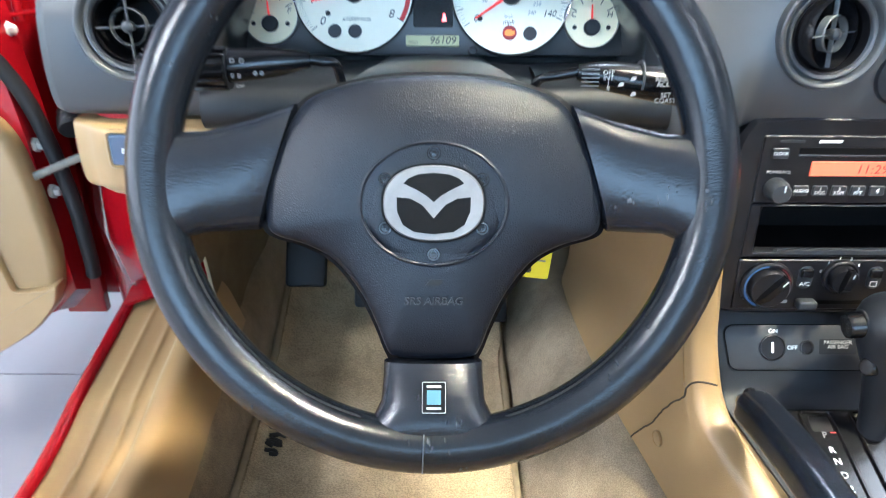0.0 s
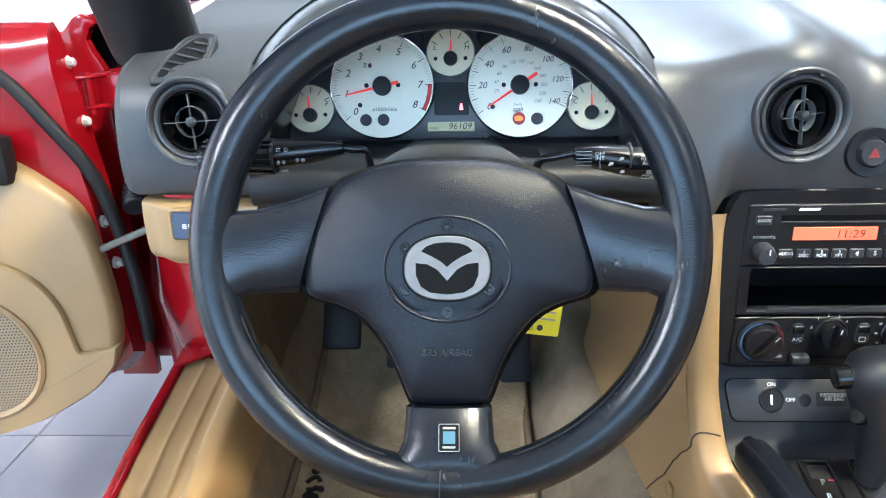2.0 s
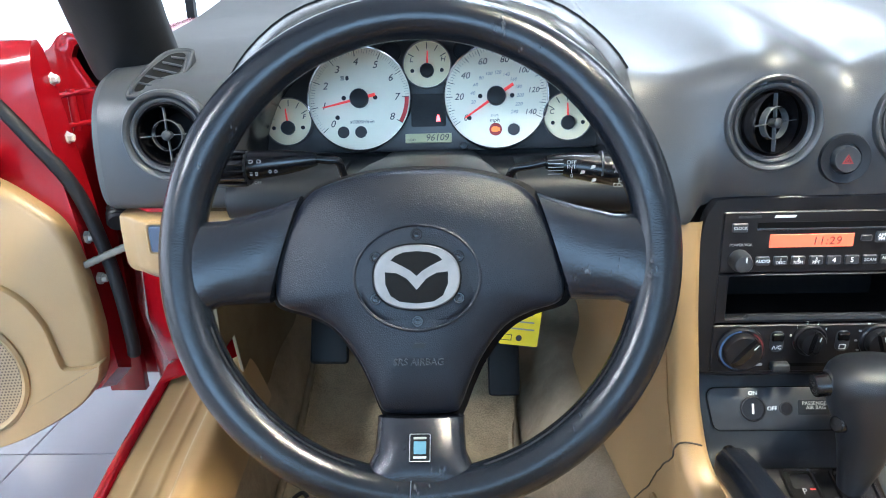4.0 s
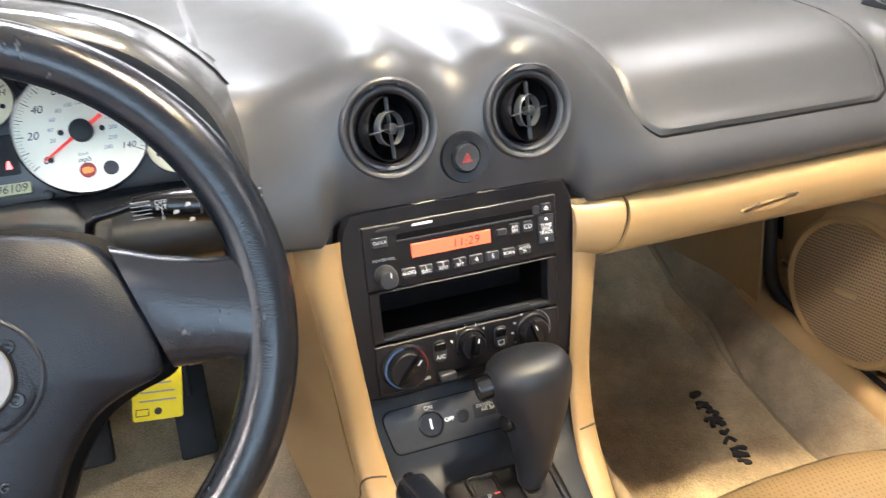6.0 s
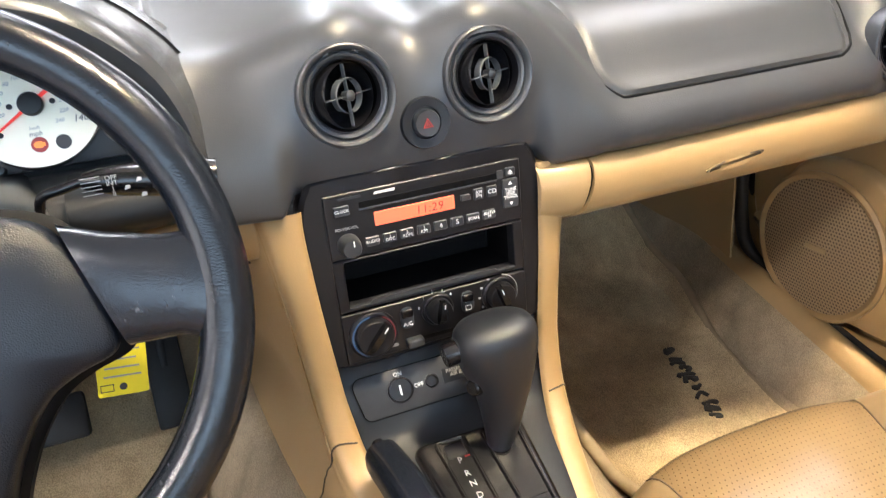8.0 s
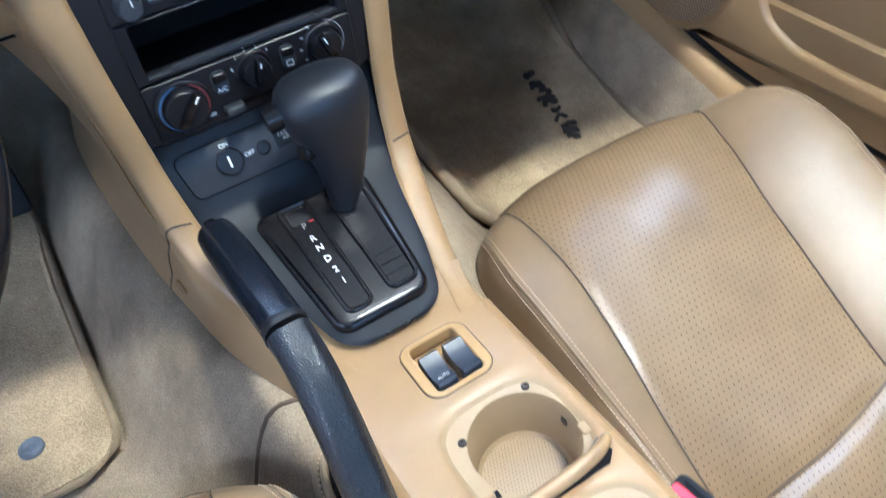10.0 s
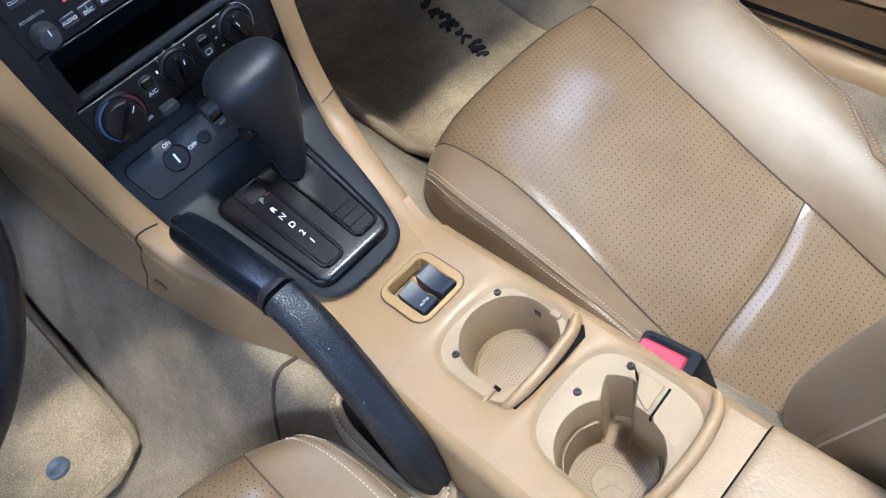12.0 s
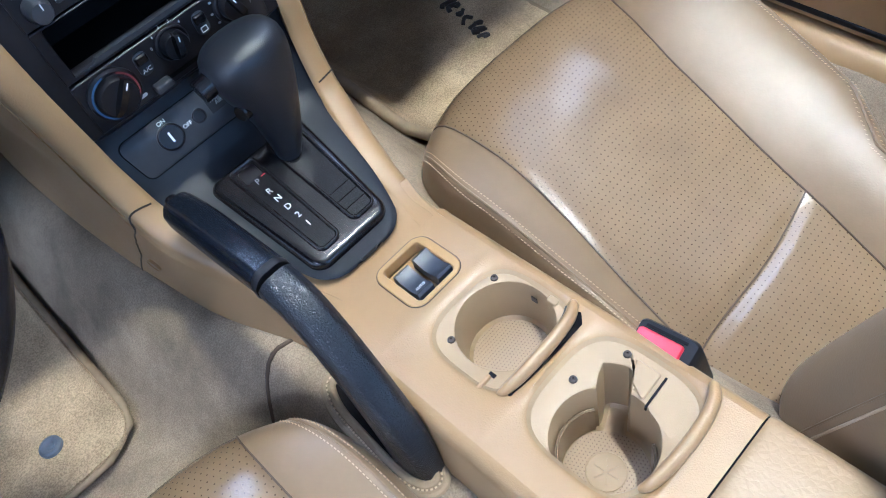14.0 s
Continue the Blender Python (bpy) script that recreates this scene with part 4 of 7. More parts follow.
part("small_tray", slab(rrect(0.030, 0.016, 0.003), [(0, -0.003), (0, 0.001)]), M["dark"], lower, "dark switch blank", facing(-0.185, 0.0098, 0.688))

# column side covers in black
for x0, x1 in ((-0.535, -0.432), (-0.275, -0.172)):
    part("column_cover", panel_from_profile(x0, x1, [(0.05, 0.742), (0.010, 0.742), (-0.012, 0.736), (-0.020, 0.722), (-0.016, 0.708), (0.0, 0.702), (0.05, 0.70)], 12), M["dash_low"], lower, "black column side cover")

# glovebox
GB = [(0.02, 0.690), (-0.012, 0.688), (-0.026, 0.680), (-0.030, 0.662), (-0.022, 0.640), (0.006, 0.626), (0.05, 0.618), (0.12, 0.612)]
glove = thing("glovebox", "closed tan glovebox with a recessed pull", "glovebox", at(0, 0, 0))
def glove_edge(k):
    """x of the lid's curved end, k from its top (0) to its foot (1)"""
    return 0.160 + 0.006 * math.sin(k * 3.1) - 0.040 * k ** 1.6


gpts = spline([(0, a, b) for a, b in GB], 5)
gn = len(gpts) - 1
part("glovebox_lid", sheet(lambda u, v: Vector((glove_edge(v / gn) + (0.545 - glove_edge(v / gn)) * u, gpts[v].y, gpts[v].z)), lin(0, 1, 30), range(gn + 1), thick=0.004), M["tan"], glove)
part("lid_gap", sheet(lambda u, v: Vector((glove_edge(v / gn) - 0.006 + 0.012 * u, gpts[v].y + 0.006, gpts[v].z - 0.001)), lin(0, 1, 3), range(gn + 1)), M["dark"], glove, "dark curved gap")
pull_o = [(p.x, p.y) for p in spline([(-0.034, -0.002, 0), (-0.012, 0.0045, 0), (0.016, 0.006, 0), (0.036, 0.0065, 0), (0.026, -0.0005, 0), (0.0, -0.0055, 0)], 6, True)][::-1]
gp = part("glove_pull", slab(pull_o, [(0, -0.003), (0, 0.0004), (0.0010, 0.0010), (0.0030, 0.0012)]), M["tan"], glove, "tan glovebox pull", pose(0.318, -0.0300, 0.656, 84, 0, 0))
part("pull_slit", tube(spline([(-0.034, -0.0022, 0.0006), (-0.022, 0.0012, 0.0010), (-0.012, 0.0040, 0.0010)], 4), 0.0008, 6), M["screw"], gp, "dark slit")
part("pull_slit", tube(spline([(0.020, 0.0066, 0.0006), (0.032, 0.0070, 0.0006), (0.0365, 0.0062, 0.0006), (0.033, 0.0040, 0.0006)], 4), 0.0008, 6), M["screw"], gp, "dark slit")
part("lower_end", panel_from_profile(0.549, 0.655, [(a + 0.002, b) for a, b in GB], 10), M["tan"], lower)
part("glove_side", sheet(lambda u, v: Vector((0.108 + (glove_edge(v / gn) - 0.0028 - 0.108) * u, gpts[v].y + 0.002 + 0.010 * (1 - u) ** 2, gpts[v].z + 0.001)), lin(0, 1, 8), range(gn + 1)), M["tan"], lower)

# ---- centre stack ----
stack = thing("centre_stack", "black centre stack bezel between tan console cheeks", "dashboard panel", at(0, 0, 0))


bez_o = [(p.x, p.y) for p in spline([(-0.113, 0.66, 0), (-0.111, 0.690, 0), (-0.104, 0.708, 0), (-0.09, 0.716, 0), (0, 0.7165, 0), (0.09, 0.716, 0), (0.104, 0.708, 0), (0.111, 0.690, 0), (0.113, 0.66, 0), (0.108, 0.58, 0), (0.104, 0.538, 0), (0.0, 0.535, 0), (-0.104, 0.538, 0), (-0.108, 0.58, 0)], 4, True)][::-1]
def to_rect(p, w, z0, z1):
    """Where the ray from the rectangle's middle through p leaves the rectangle."""
    c = Vector((0, (z0 + z1) / 2))
    d = Vector(p) - c
    t = min(w / max(1e-6, abs(d.x)), (z1 - z0) / 2 / max(1e-6, abs(d.y)))
    return (c.x + d.x * t, c.y + d.y * t)


part("bezel", ring_slab(bez_o, [to_rect(p, 0.086, 0.545, 0.697) for p in bez_o], -0.012, 0.0085, 0.004), M["trim"], stack, "", facing(0, 0.0, 0))
# lower dark trim running down onto the console
trim_rows = [(0.104, 0.537, 0.0), (0.103, 0.520, -0.002), (0.100, 0.495, -0.012), (0.096, 0.466, -0.026), (0.092, 0.456, -0.036), (0.084, 0.447, -0.056), (0.070, 0.430, -0.105), (0.060, 0.418, -0.140), (0.052, 0.4095, -0.164), (0.046, 0.4065, -0.175), (0.038, 0.405, -0.182), (0.028, 0.4042, -0.1865), (0.016, 0.404, -0.188)]
rowsp = spline([(a, c, b) for a, b, c in trim_rows], 4)
part("console_trim", sheet(lambda u, v: Vector((0.006 * smoothstep(-0.05, -0.14, rowsp[v].y) + rowsp[v].x * u, rowsp[v].y, rowsp[v].z + 0.0055 - 0.004 * abs(u) ** 8)), lin(-1, 1, 33), range(len(rowsp)), thick=0.006), M["dash_low"], stack, "dark trim around the selector")


# tan flanks of stack and console: a ridge along the dark trim, and lines from it to the foot
RIDGE = [(0.112, -0.010, 0.692, 0.146), (0.113, -0.012, 0.66, 0.142), (0.110, -0.014, 0.60, 0.134), (0.105, -0.016, 0.54, 0.128), (0.103, -0.018, 0.515, 0.126), (0.100, -0.024, 0.492, 0.124), (0.096, -0.036, 0.466, 0.121), (0.090, -0.054, 0.4490, 0.1165),
         (0.081, -0.080, 0.4365, 0.108), (0.072, -0.105, 0.4252, 0.100), (0.063, -0.140, 0.4102, 0.0885), (0.056, -0.170, 0.4016, 0.0815), (0.050, -0.200, 0.4008, 0.0792)]
FOOT = [(0.29, 0.69), (0.32, 0.62), (0.38, 0.55), (0.43, 0.46), (0.45, 0.385), (0.40, 0.325), (0.25, 0.325), (0.12, 0.325), (0.02, 0.325), (-0.05, 0.325), (-0.11, 0.325), (-0.16, 0.325), (-0.200, 0.325)]
CX = 0.008


def flank(s):
    """The flank as columns of points: the first index runs down the ridge, the second from the trim to the foot."""
    cols = []
    for i, ((xi, y, z, xo), (fy, fz)) in enumerate(zip(RIDGE, FOOT)):
        a, b = RIDGE[max(0, i - 1)], RIDGE[min(len(RIDGE) - 1, i + 1)]
        tan_ = Vector((0, b[1] - a[1], b[2] - a[2])).normalized()
        into = Vector((0, -tan_.z, tan_.y))
        if into.dot(Vector((0, fy - y, fz - z))) < 0:
            into = -into
        cx = CX * smoothstep(-0.05, -0.19, y)
        fx = crease(fy) if fz < 0.33 else xo + 0.012 + 0.02 * (0.69 - fz) + (0.055 * smoothstep(0.36, 0.60, fz) if s < 0 else 0)
        w = xo - xi
        line = [Vector((cx + s * (xi - 0.004), y, z)) + into * 0.004, Vector((cx + s * (xi + 0.001), y, z)), Vector((cx + s * (xi + w * 0.55), y, z)) + into * 0.0008, Vector((cx + s * (xi + w * 0.86), y, z)) + into * 0.006, Vector((cx + s * xo, y, z)) + into * 0.016,
                Vector((cx + s * (xo + 0.003), y, z)) + into * 0.028]
        foot_ = Vector((CX * smoothstep(-0.05, -0.19, fy) + s * fx, fy, fz))
        line += [line[-1].lerp(foot_, 0.33), line[-1].lerp(foot_, 0.68), foot_]
        cols.append(line)
    rows = [spline(c, 5) for c in zip(*cols)]
    return [spline(r, 3) for r in zip(*rows)]


for s in (-1, 1):
    fl = flank(s)
    part("console_flank", sheet(lambda u, v: fl[u][v], range(len(fl)), range(len(fl[0]))), M["tan"], stack, "smooth tan console flank")


def on_flank(fl, i, j):
    """A place on the flank between its stations, and the outward normal there."""
    i, j = i * 5, j * 3
    i0, j0 = min(len(fl) - 2, int(i)), min(len(fl[0]) - 2, int(j))
    a, b, c = fl[i0][j0], fl[i0 + 1][j0], fl[i0][j0 + 1]
    p = a + (b - a) * (i - i0) + (c - a) * (j - j0)
    n = (b - a).cross(c - a).normalized()
    if n.x > 0:
        n = -n
    return p, n


# radio
radio = thing("radio", "black car radio with orange display reading 11:29", "radio", facing(0, 0.0, 0.6715))
part("radio_face", slab(rrect(0.182, 0.058, 0.002), [(0, -0.008), (0, 0.0095), (0.001, 0.0105)]), M["trim"], radio)
ZF = 0.0105
part("disc_slot", slab(rrect(0.128, 0.0062, 0.001), [(0, 0), (0, 0.0008)]), M["dark"], radio, "dark disc slot", at(0.003, 0.0162, ZF))
part("slot_lip", tube([(-0.061, 0.0128, ZF), (0.067, 0.0128, ZF)], 0.0012, 8), M["grey_button"], radio)
disp = part("display", slab(rrect(0.074, 0.0125, 0.0008), [(0, 0), (0.0004, 0.0012)]), M["display"], radio, "orange backlit clock display", at(-0.012, 0.0015, ZF))
letters("11:29", 0.0108, disp, M["seg"], at(0.013, -0.0004, 0.0013), slant=0.1, spacing=1.1)
part("brand_bar", slab([(-0.009, -0.0011), (0.009, -0.0011), (0.0102, 0.0011), (-0.0078, 0.0011)], [(0, 0), (0, 0.0006)]), M["white"], radio, "", at(-0.038, 0.0245, ZF), smooth=False)
part("brand_bar", slab(rrect(0.020, 0.0022, 0.0010), [(0, 0), (0, 0.0006)]), M["grey_button"], radio, "", at(-0.068, 0.0245, ZF), smooth=False)
knb = part("volume_knob", lathe([(0.0098, -0.001), (0.0098, 0.006), (0.0090, 0.0085), (0.0084, 0.013), (0.0075, 0.0142), (0, 0.0145)], 32), M["grey_button"], radio, "round black volume knob", at(-0.0745, -0.0158, ZF))
part("knob_mark", box(0.001, 0.005, 0.0006, at=(0.0018, 0.0045, 0.0145)), M["white"], knb, smooth=False)
letters("POWER/VOL", 0.0036, radio, M["grey_ink"], at(-0.074, -0.0018, ZF + 0.0003))


def key(px, py, w, h, text, size):
    k = part("button", slab(rrect(w, h, 0.0012), [(0, -0.001), (0, 0.0014), (0.0006, 0.002)]), M["grey_button"], radio, "", at(px, py, ZF))
    if text:
        letters(text, size, k, M["white"], at(0, 0, 0.0021))
    return k


key(-0.0765, 0.0146, 0.0135, 0.0085, "CLOCK", 0.0036)
for i, tx in enumerate(("AUDIO", "1\nDISC", "2\nRDM", "3\nRPT", "4", "5", "SCAN", "AUTO\nM")):
    key(-0.0535 + 0.0158 * i, -0.0172, 0.0122, 0.0085, tx, 0.0040 if len(tx) > 1 else 0.0062)
key(0.0355, 0.0032, 0.0095, 0.0055, "", 0.003)
key(0.0482, 0.0040, 0.0095, 0.0100, "AM\nFM", 0.0044)
key(0.0612, 0.0040, 0.0095, 0.0100, "CD", 0.0058)
tk = key(0.0795, -0.0015, 0.0150, 0.0270, "TUNE\nSEEK\nTRACK", 0.0044)
for yy, s in ((0.0098, 1), (-0.0098, -1)):
    part("arrow_mark", slab([(-0.0018, -0.0014 * s), (0.0018, -0.0014 * s), (0, 0.0016 * s)][::s], [(0, 0.0018), (0, 0.0024)]), M["white"], tk, "", at(0, yy), smooth=False)
ej = key(0.0800, 0.0185, 0.0100, 0.0080, "", 0.0050)
part("arrow_mark", slab([(-0.0022, -0.0004), (0.0022, -0.0004), (0, 0.0022)], [(0, 0.0018), (0, 0.0024)]), M["white"], ej, smooth=False)
part("arrow_mark", box(0.0044, 0.0008, 0.0006, at=(0, -0.0016, 0.0021)), M["white"], ej, smooth=False)
part("button", slab(rrect(0.006, 0.0075, 0.0012), [(0, -0.001), (0, 0.0014)]), M["grey_button"], radio, "", at(0.0705, 0.0175, ZF))

# storage pocket
pocket = thing("storage_pocket", "empty black storage pocket below the radio", "storage pocket", facing(0, 0.0, 0.6165))
part("pocket_frame", ring_slab(rrect(0.182, 0.049, 0.002), rrect(0.162, 0.0435, 0.002, cy=0.0008), -0.004, 0.0100, 0.001), M["trim"], pocket)
# well coloured near-black, so the shade inside the pocket is painted in
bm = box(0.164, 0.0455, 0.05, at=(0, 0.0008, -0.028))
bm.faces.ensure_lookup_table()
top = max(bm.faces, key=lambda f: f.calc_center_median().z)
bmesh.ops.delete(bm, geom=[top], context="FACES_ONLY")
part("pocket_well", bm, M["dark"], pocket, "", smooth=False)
part("pocket_lip", slab([(-0.081, -0.0200), (-0.063, -0.0200), (-0.060, -0.0172), (0.060, -0.0172), (0.063, -0.0200), (0.081, -0.0200), (0.081, -0.0215), (-0.081, -0.0215)][::-1], [(0, 0.006), (0, 0.0104)]), M["grey_button"], pocket, smooth=False)

# climate controls
clim = thing("climate_panel", "black climate panel with three rotary knobs", "climate control", facing(0, 0.0, 0.5655))
part("climate_face", slab(rrect(0.182, 0.049, 0.002), [(0, -0.006), (0, 0.0095), (0.001, 0.0105)]), M["trim"], clim)


def rotary(px, py, r, turn, big):
    k = part("rotary_knob", lathe([(r * 1.28, 0), (r * 1.28, 0.003), (r * 1.16, 0.0045), (r * 1.05, 0.0035), (r, 0.0035), (r * 0.98, 0.010), (r * 0.9, 0.0118), (0, 0.0122)], 36), M["trim"], clim, "round black rotary knob", at(px, py, ZF))
    part("knob_grip", loft([[Vector((x, -w, 0.009)), Vector((x, -w * 0.7, z)), Vector((x, w * 0.7, z)), Vector((x, w, 0.009))] for x, w, z in ((-r * 0.9, 0.003, 0.012), (-r * 0.4, 0.0042, 0.018), (r * 0.5, 0.0042, 0.0185), (r * 0.97, 0.003, 0.0165))]), M["gloss"], k, "", at(0, 0, 0, turn))
    part("knob_line", box(r * 0.35, 0.0009, 0.0005, at=(r * 0.72, 0, 0.0186)), M["white"], k, "", at(0, 0, 0, turn), smooth=False)
    return k


hot = rotary(-0.0645, 0.0005, 0.0178, 50, True)


def arc_strip(r0, r1, a0, a1, z, n=16):
    bm = bmesh.new()
    a = [bm.verts.new((r0 * math.cos(radians(t)), r0 * math.sin(radians(t)), z)) for t in lin(a0, a1, n)]
    b = [bm.verts.new((r1 * math.cos(radians(t)), r1 * math.sin(radians(t)), z)) for t in lin(a0, a1, n)]
    for i in range(n - 1):
        bm.faces.new((a[i], a[i + 1], b[i + 1], b[i]))
    return bm


part("cold_arc", arc_strip(0.0188, 0.0206, 95, 250, 0.0046), M["blue"], hot, smooth=False)
part("warm_arc", arc_strip(0.0188, 0.0202, 60, -70, 0.0046), M["arc_red"], hot, smooth=False)
rotary(-0.0015, 0.0090, 0.0122, 78, False)
for i, ch in enumerate(("0", "1", "2", "3", "4")):
    a = radians(165 - 32 * i)
    letters(ch, 0.0040, clim, M["white"], at(-0.0015 + 0.0180 * math.cos(a), 0.0090 + 0.0178 * math.sin(a), ZF + 0.0004))
mode = rotary(0.0615, 0.0075, 0.0138, 110, False)
part("mode_arc", arc_strip(0.0194, 0.0200, 80, -60, 0.0006), M["grey_ink"], mode, smooth=False)
for a in (120, 150, 180, 210):
    part("mode_mark", slab(rrect(0.0026, 0.0018, 0.0007), [(0, 0), (0, 0.0006)]), M["grey_ink"], mode, "", at(0.0198 * math.cos(radians(a)), 0.0198 * math.sin(radians(a)), 0))
for px, tx in ((-0.0312, "A/C"), (0.0292, "")):
    b = part("push_button", slab(rrect(0.0128, 0.0215, 0.0055), [(0, -0.001), (0, 0.0008), (0.0012, 0.0016)]), M["grey_button"], clim, "", at(px, 0.0075, ZF))
    part("button_cap", slab(rrect(0.0108, 0.0085, 0.002), [(0, 0.001), (0, 0.0030), (0.0012, 0.0042)]), M["gloss"], b, "", at(0, 0.0050))
    if tx:
        letters(tx, 0.0054, b, M["white"], at(0, -0.0058, 0.0018))
    else:
        part("button_mark", ring_slab(rrect(0.0062, 0.0052, 0.0008), rrect(0.0050, 0.0040, 0.0005), 0.0014, 0.0020), M["white"], b, "", at(0, -0.0055))
part("slider_slot", slab(rrect(0.060, 0.0035, 0.0015), [(0, 0), (0, 0.0006)]), M["dark"], clim, "", at(0.002, -0.0170, ZF))
part("slider_knob", box(0.0165, 0.0082, 0.010, 0.002, 3, at=(-0.0275, -0.0165, ZF + 0.005)), M["grey_button"], clim, "black air slider knob")
part("slider_mark", slab(rrect(0.008, 0.0030, 0.0014), [(0, 0), (0, 0.0005)]), M["grey_ink"], clim, "", at(-0.046, -0.0165, ZF))

# passenger airbag cut-off panel
ab = thing("airbag_switch_panel", "dark grey passenger airbag key switch panel", "switch panel", pose(0, -0.0105, 0.501, 90 - 24, 0, 0))
plate_o = rpoly([(-0.084, -0.0205), (0.084, -0.0205), (0.0915, 0.0200), (-0.0915, 0.0200)], 0.008)
part("plate_groove", slab(inset(plate_o, -0.0012), [(0, -0.004), (0, 0.0022)]), M["dark"], ab, "dark groove round the plate")
part("switch_plate", slab(plate_o, [(0, -0.004), (0, 0.0026), (0.0008, 0.0032)]), M["grey_button"], ab)
kb = part("key_lock", lathe([(0.0125, 0.002), (0.0125, 0.0044), (0.0112, 0.0052), (0.0105, 0.0040), (0, 0.0040)], 32), M["trim"], ab, "round key lock", at(-0.047, 0.0))
part("key_slot", box(0.0018, 0.0095, 0.0010, at=(0, 0, 0.0044)), M["white"], kb, smooth=False)
part("indicator", lathe([(0.0068, 0.002), (0.0068, 0.0042), (0.0058, 0.0046), (0.0052, 0.0038), (0, 0.0044)], 26), M["trim"], ab, "round indicator lens", at(-0.0155, 0.0))
letters("ON", 0.0054, ab, M["white"], at(-0.0465, 0.0148, 0.0035))
letters("OFF", 0.0054, ab, M["white"], at(-0.0285, -0.0002, 0.0035))
plt = part("legend_plate", slab(rrect(0.034, 0.014, 0.0008), [(0, 0.002), (0, 0.0035)]), M["dash_low"], ab, "", at(0.013, 0.0008))
letters("PASSENGER\nAIR BAG", 0.0050, plt, M["grey_ink"], at(0.0, 0.0018, 0.0038))
# ---- centre console ----
con = thing("centre_console", "tan moulded centre console with two cup wells", "centre console", at(0, 0, 0))
CZ = 0.400


def console_half(y):
    """half width of the top at y."""
    return 0.079 + 0.0345 * smoothstep(-0.21, -0.045, y)


def console_top(y):
    return CZ + 0.052 * smoothstep(-0.185, -0.02, y) * 1.0




def c_section(y, zb):
    h, z = console_half(y), console_top(y)
    half = [(0.0, z), (h * 0.5, z), (h - 0.009, z), (h - 0.004, z - 0.0015), (h + 0.0005, z - 0.006), (h + 0.003, z - 0.020), ((h + 0.003 + crease(y)) / 2, (z - 0.020 + zb) / 2), (crease(y), zb)]
    return half


# sides and rounded shoulders
def side_strip(s, ys):
    def pt(u, v):
        sec = c_section(u, 0.328)
        a, b = sec[v + 2]
        return Vector((CX + s * a, u, b))
    return sheet(pt, ys, range(6))


ysides = lin(-0.5225, -0.198, 26)
for s in (-1, 1):
    part("console_side", side_strip(s, ysides), M["tan"], con)


# top deck with openings: built as strips between the holes
def deck(y0, y1, xl, xr, n=6):
    return sheet(lambda u, v: Vector((CX + (console_half(u) - 0.009) * v, u, console_top(u))), lin(y0, y1, n), lin(xl, xr, 9))


part("console_deck", deck(-0.196, -0.150, -1, 1), M["tan"], con)


def deck_with_hole(y0, y1, outline):
    """A rectangle of the deck at CZ with one opening."""
    bm = bmesh.new()
    w = console_half(y0) - 0.009
    rim = []
    k = len(outline)
    for x, y in outline:
        d = Vector((x - CX, y - (y0 + y1) / 2))
        tx = w / abs(d.x) if abs(d.x) > 1e-6 else 1e9
        ty = (abs(y1 - y0) / 2) / abs(d.y) if abs(d.y) > 1e-6 else 1e9
        t = min(tx, ty)
        rim.append((CX + d.x * t, (y0 + y1) / 2 + d.y * t))
    for sx in (-1, 1):
        for yy in (y0, y1):
            c = Vector((CX + sx * w, yy))
            i = min(range(k), key=lambda i: (Vector(rim[i]) - c).length)
            rim[i] = (c.x, c.y)
    a = [bm.verts.new((x, y, CZ)) for x, y in rim]
    b = [bm.verts.new((x, y, CZ)) for x, y in inset(outline, -0.004)]
    c = [bm.verts.new((x, y, CZ - 0.003)) for x, y in outline]
    d = [bm.verts.new((x, y, CZ - 0.012)) for x, y in outline]
    for p, q in ((a, b), (b, c), (c, d)):
        for i in range(k):
            j = (i + 1) % k
            bm.faces.new((p[i], p[j], q[j], q[i]))
    return bm


# window switch panel
wsx, wsy = 0.021, -0.233
wo = rrect(0.044, 0.050, 0.006, 6, wsx, wsy)
part("console_deck", deck_with_hole(-0.268, -0.196, wo), M["tan"], con)
ws = thing("window_switches", "two slate grey window switches in a tan recess", "window switch", at(wsx, wsy, CZ))
bez = rrect(0.062, 0.060, 0.014, 8)
part("bezel_line", tube([Vector((x, y, 0.0002)) for x, y in bez + bez[:1]], 0.0006, 6), M["screw"], ws, "thin joint round the bezel")
part("switch_bezel", ring_slab(bez, rrect(0.043, 0.049, 0.004, 8), -0.010, 0.0014, 0.0010), M["bezel_tan"], ws, "rounded golden tan bezel")
part("switch_well", slab(rrect(0.0435, 0.0495, 0.004, 6), [(0, -0.015), (0, -0.013)]), M["bezel_tan"], ws)
for sx, tx in ((-0.0105, "AUTO"), (0.0125, "")):
    b = part("rocker", loft([[Vector((-0.0085, y, -0.011)), Vector((0.0085, y, -0.011)), Vector((0.0085, y, z)), Vector((-0.0085, y, z))] for y, z in ((-0.018, 0.001), (-0.016, 0.003), (-0.006, -0.0015), (0.006, 0.0), (0.013, 0.0035), (0.0155, 0.002))]), M["slate"], ws, "slate grey rocker switch", at(sx, -0.003))
    if tx:
        letters(tx, 0.0040, b, M["white"], at(0, -0.0105, 0.0010), lift=0.0006)


# cup wells
def cup_outline(c, rx, ry, n=36):
    return [(c.x + rx * math.copysign(abs(math.cos(t)) ** 0.62, math.cos(t)), c.y + ry * math.copysign(abs(math.sin(t)) ** 0.62, math.sin(t))) for t in (2 * math.pi * i / n for i in range(n))]


o1 = cup_outline(Vector((0.0235, -0.3265)), 0.0500, 0.0485, 48)
o2 = cup_outline(Vector((0.0200, -0.4395)), 0.0550, 0.0550, 96)
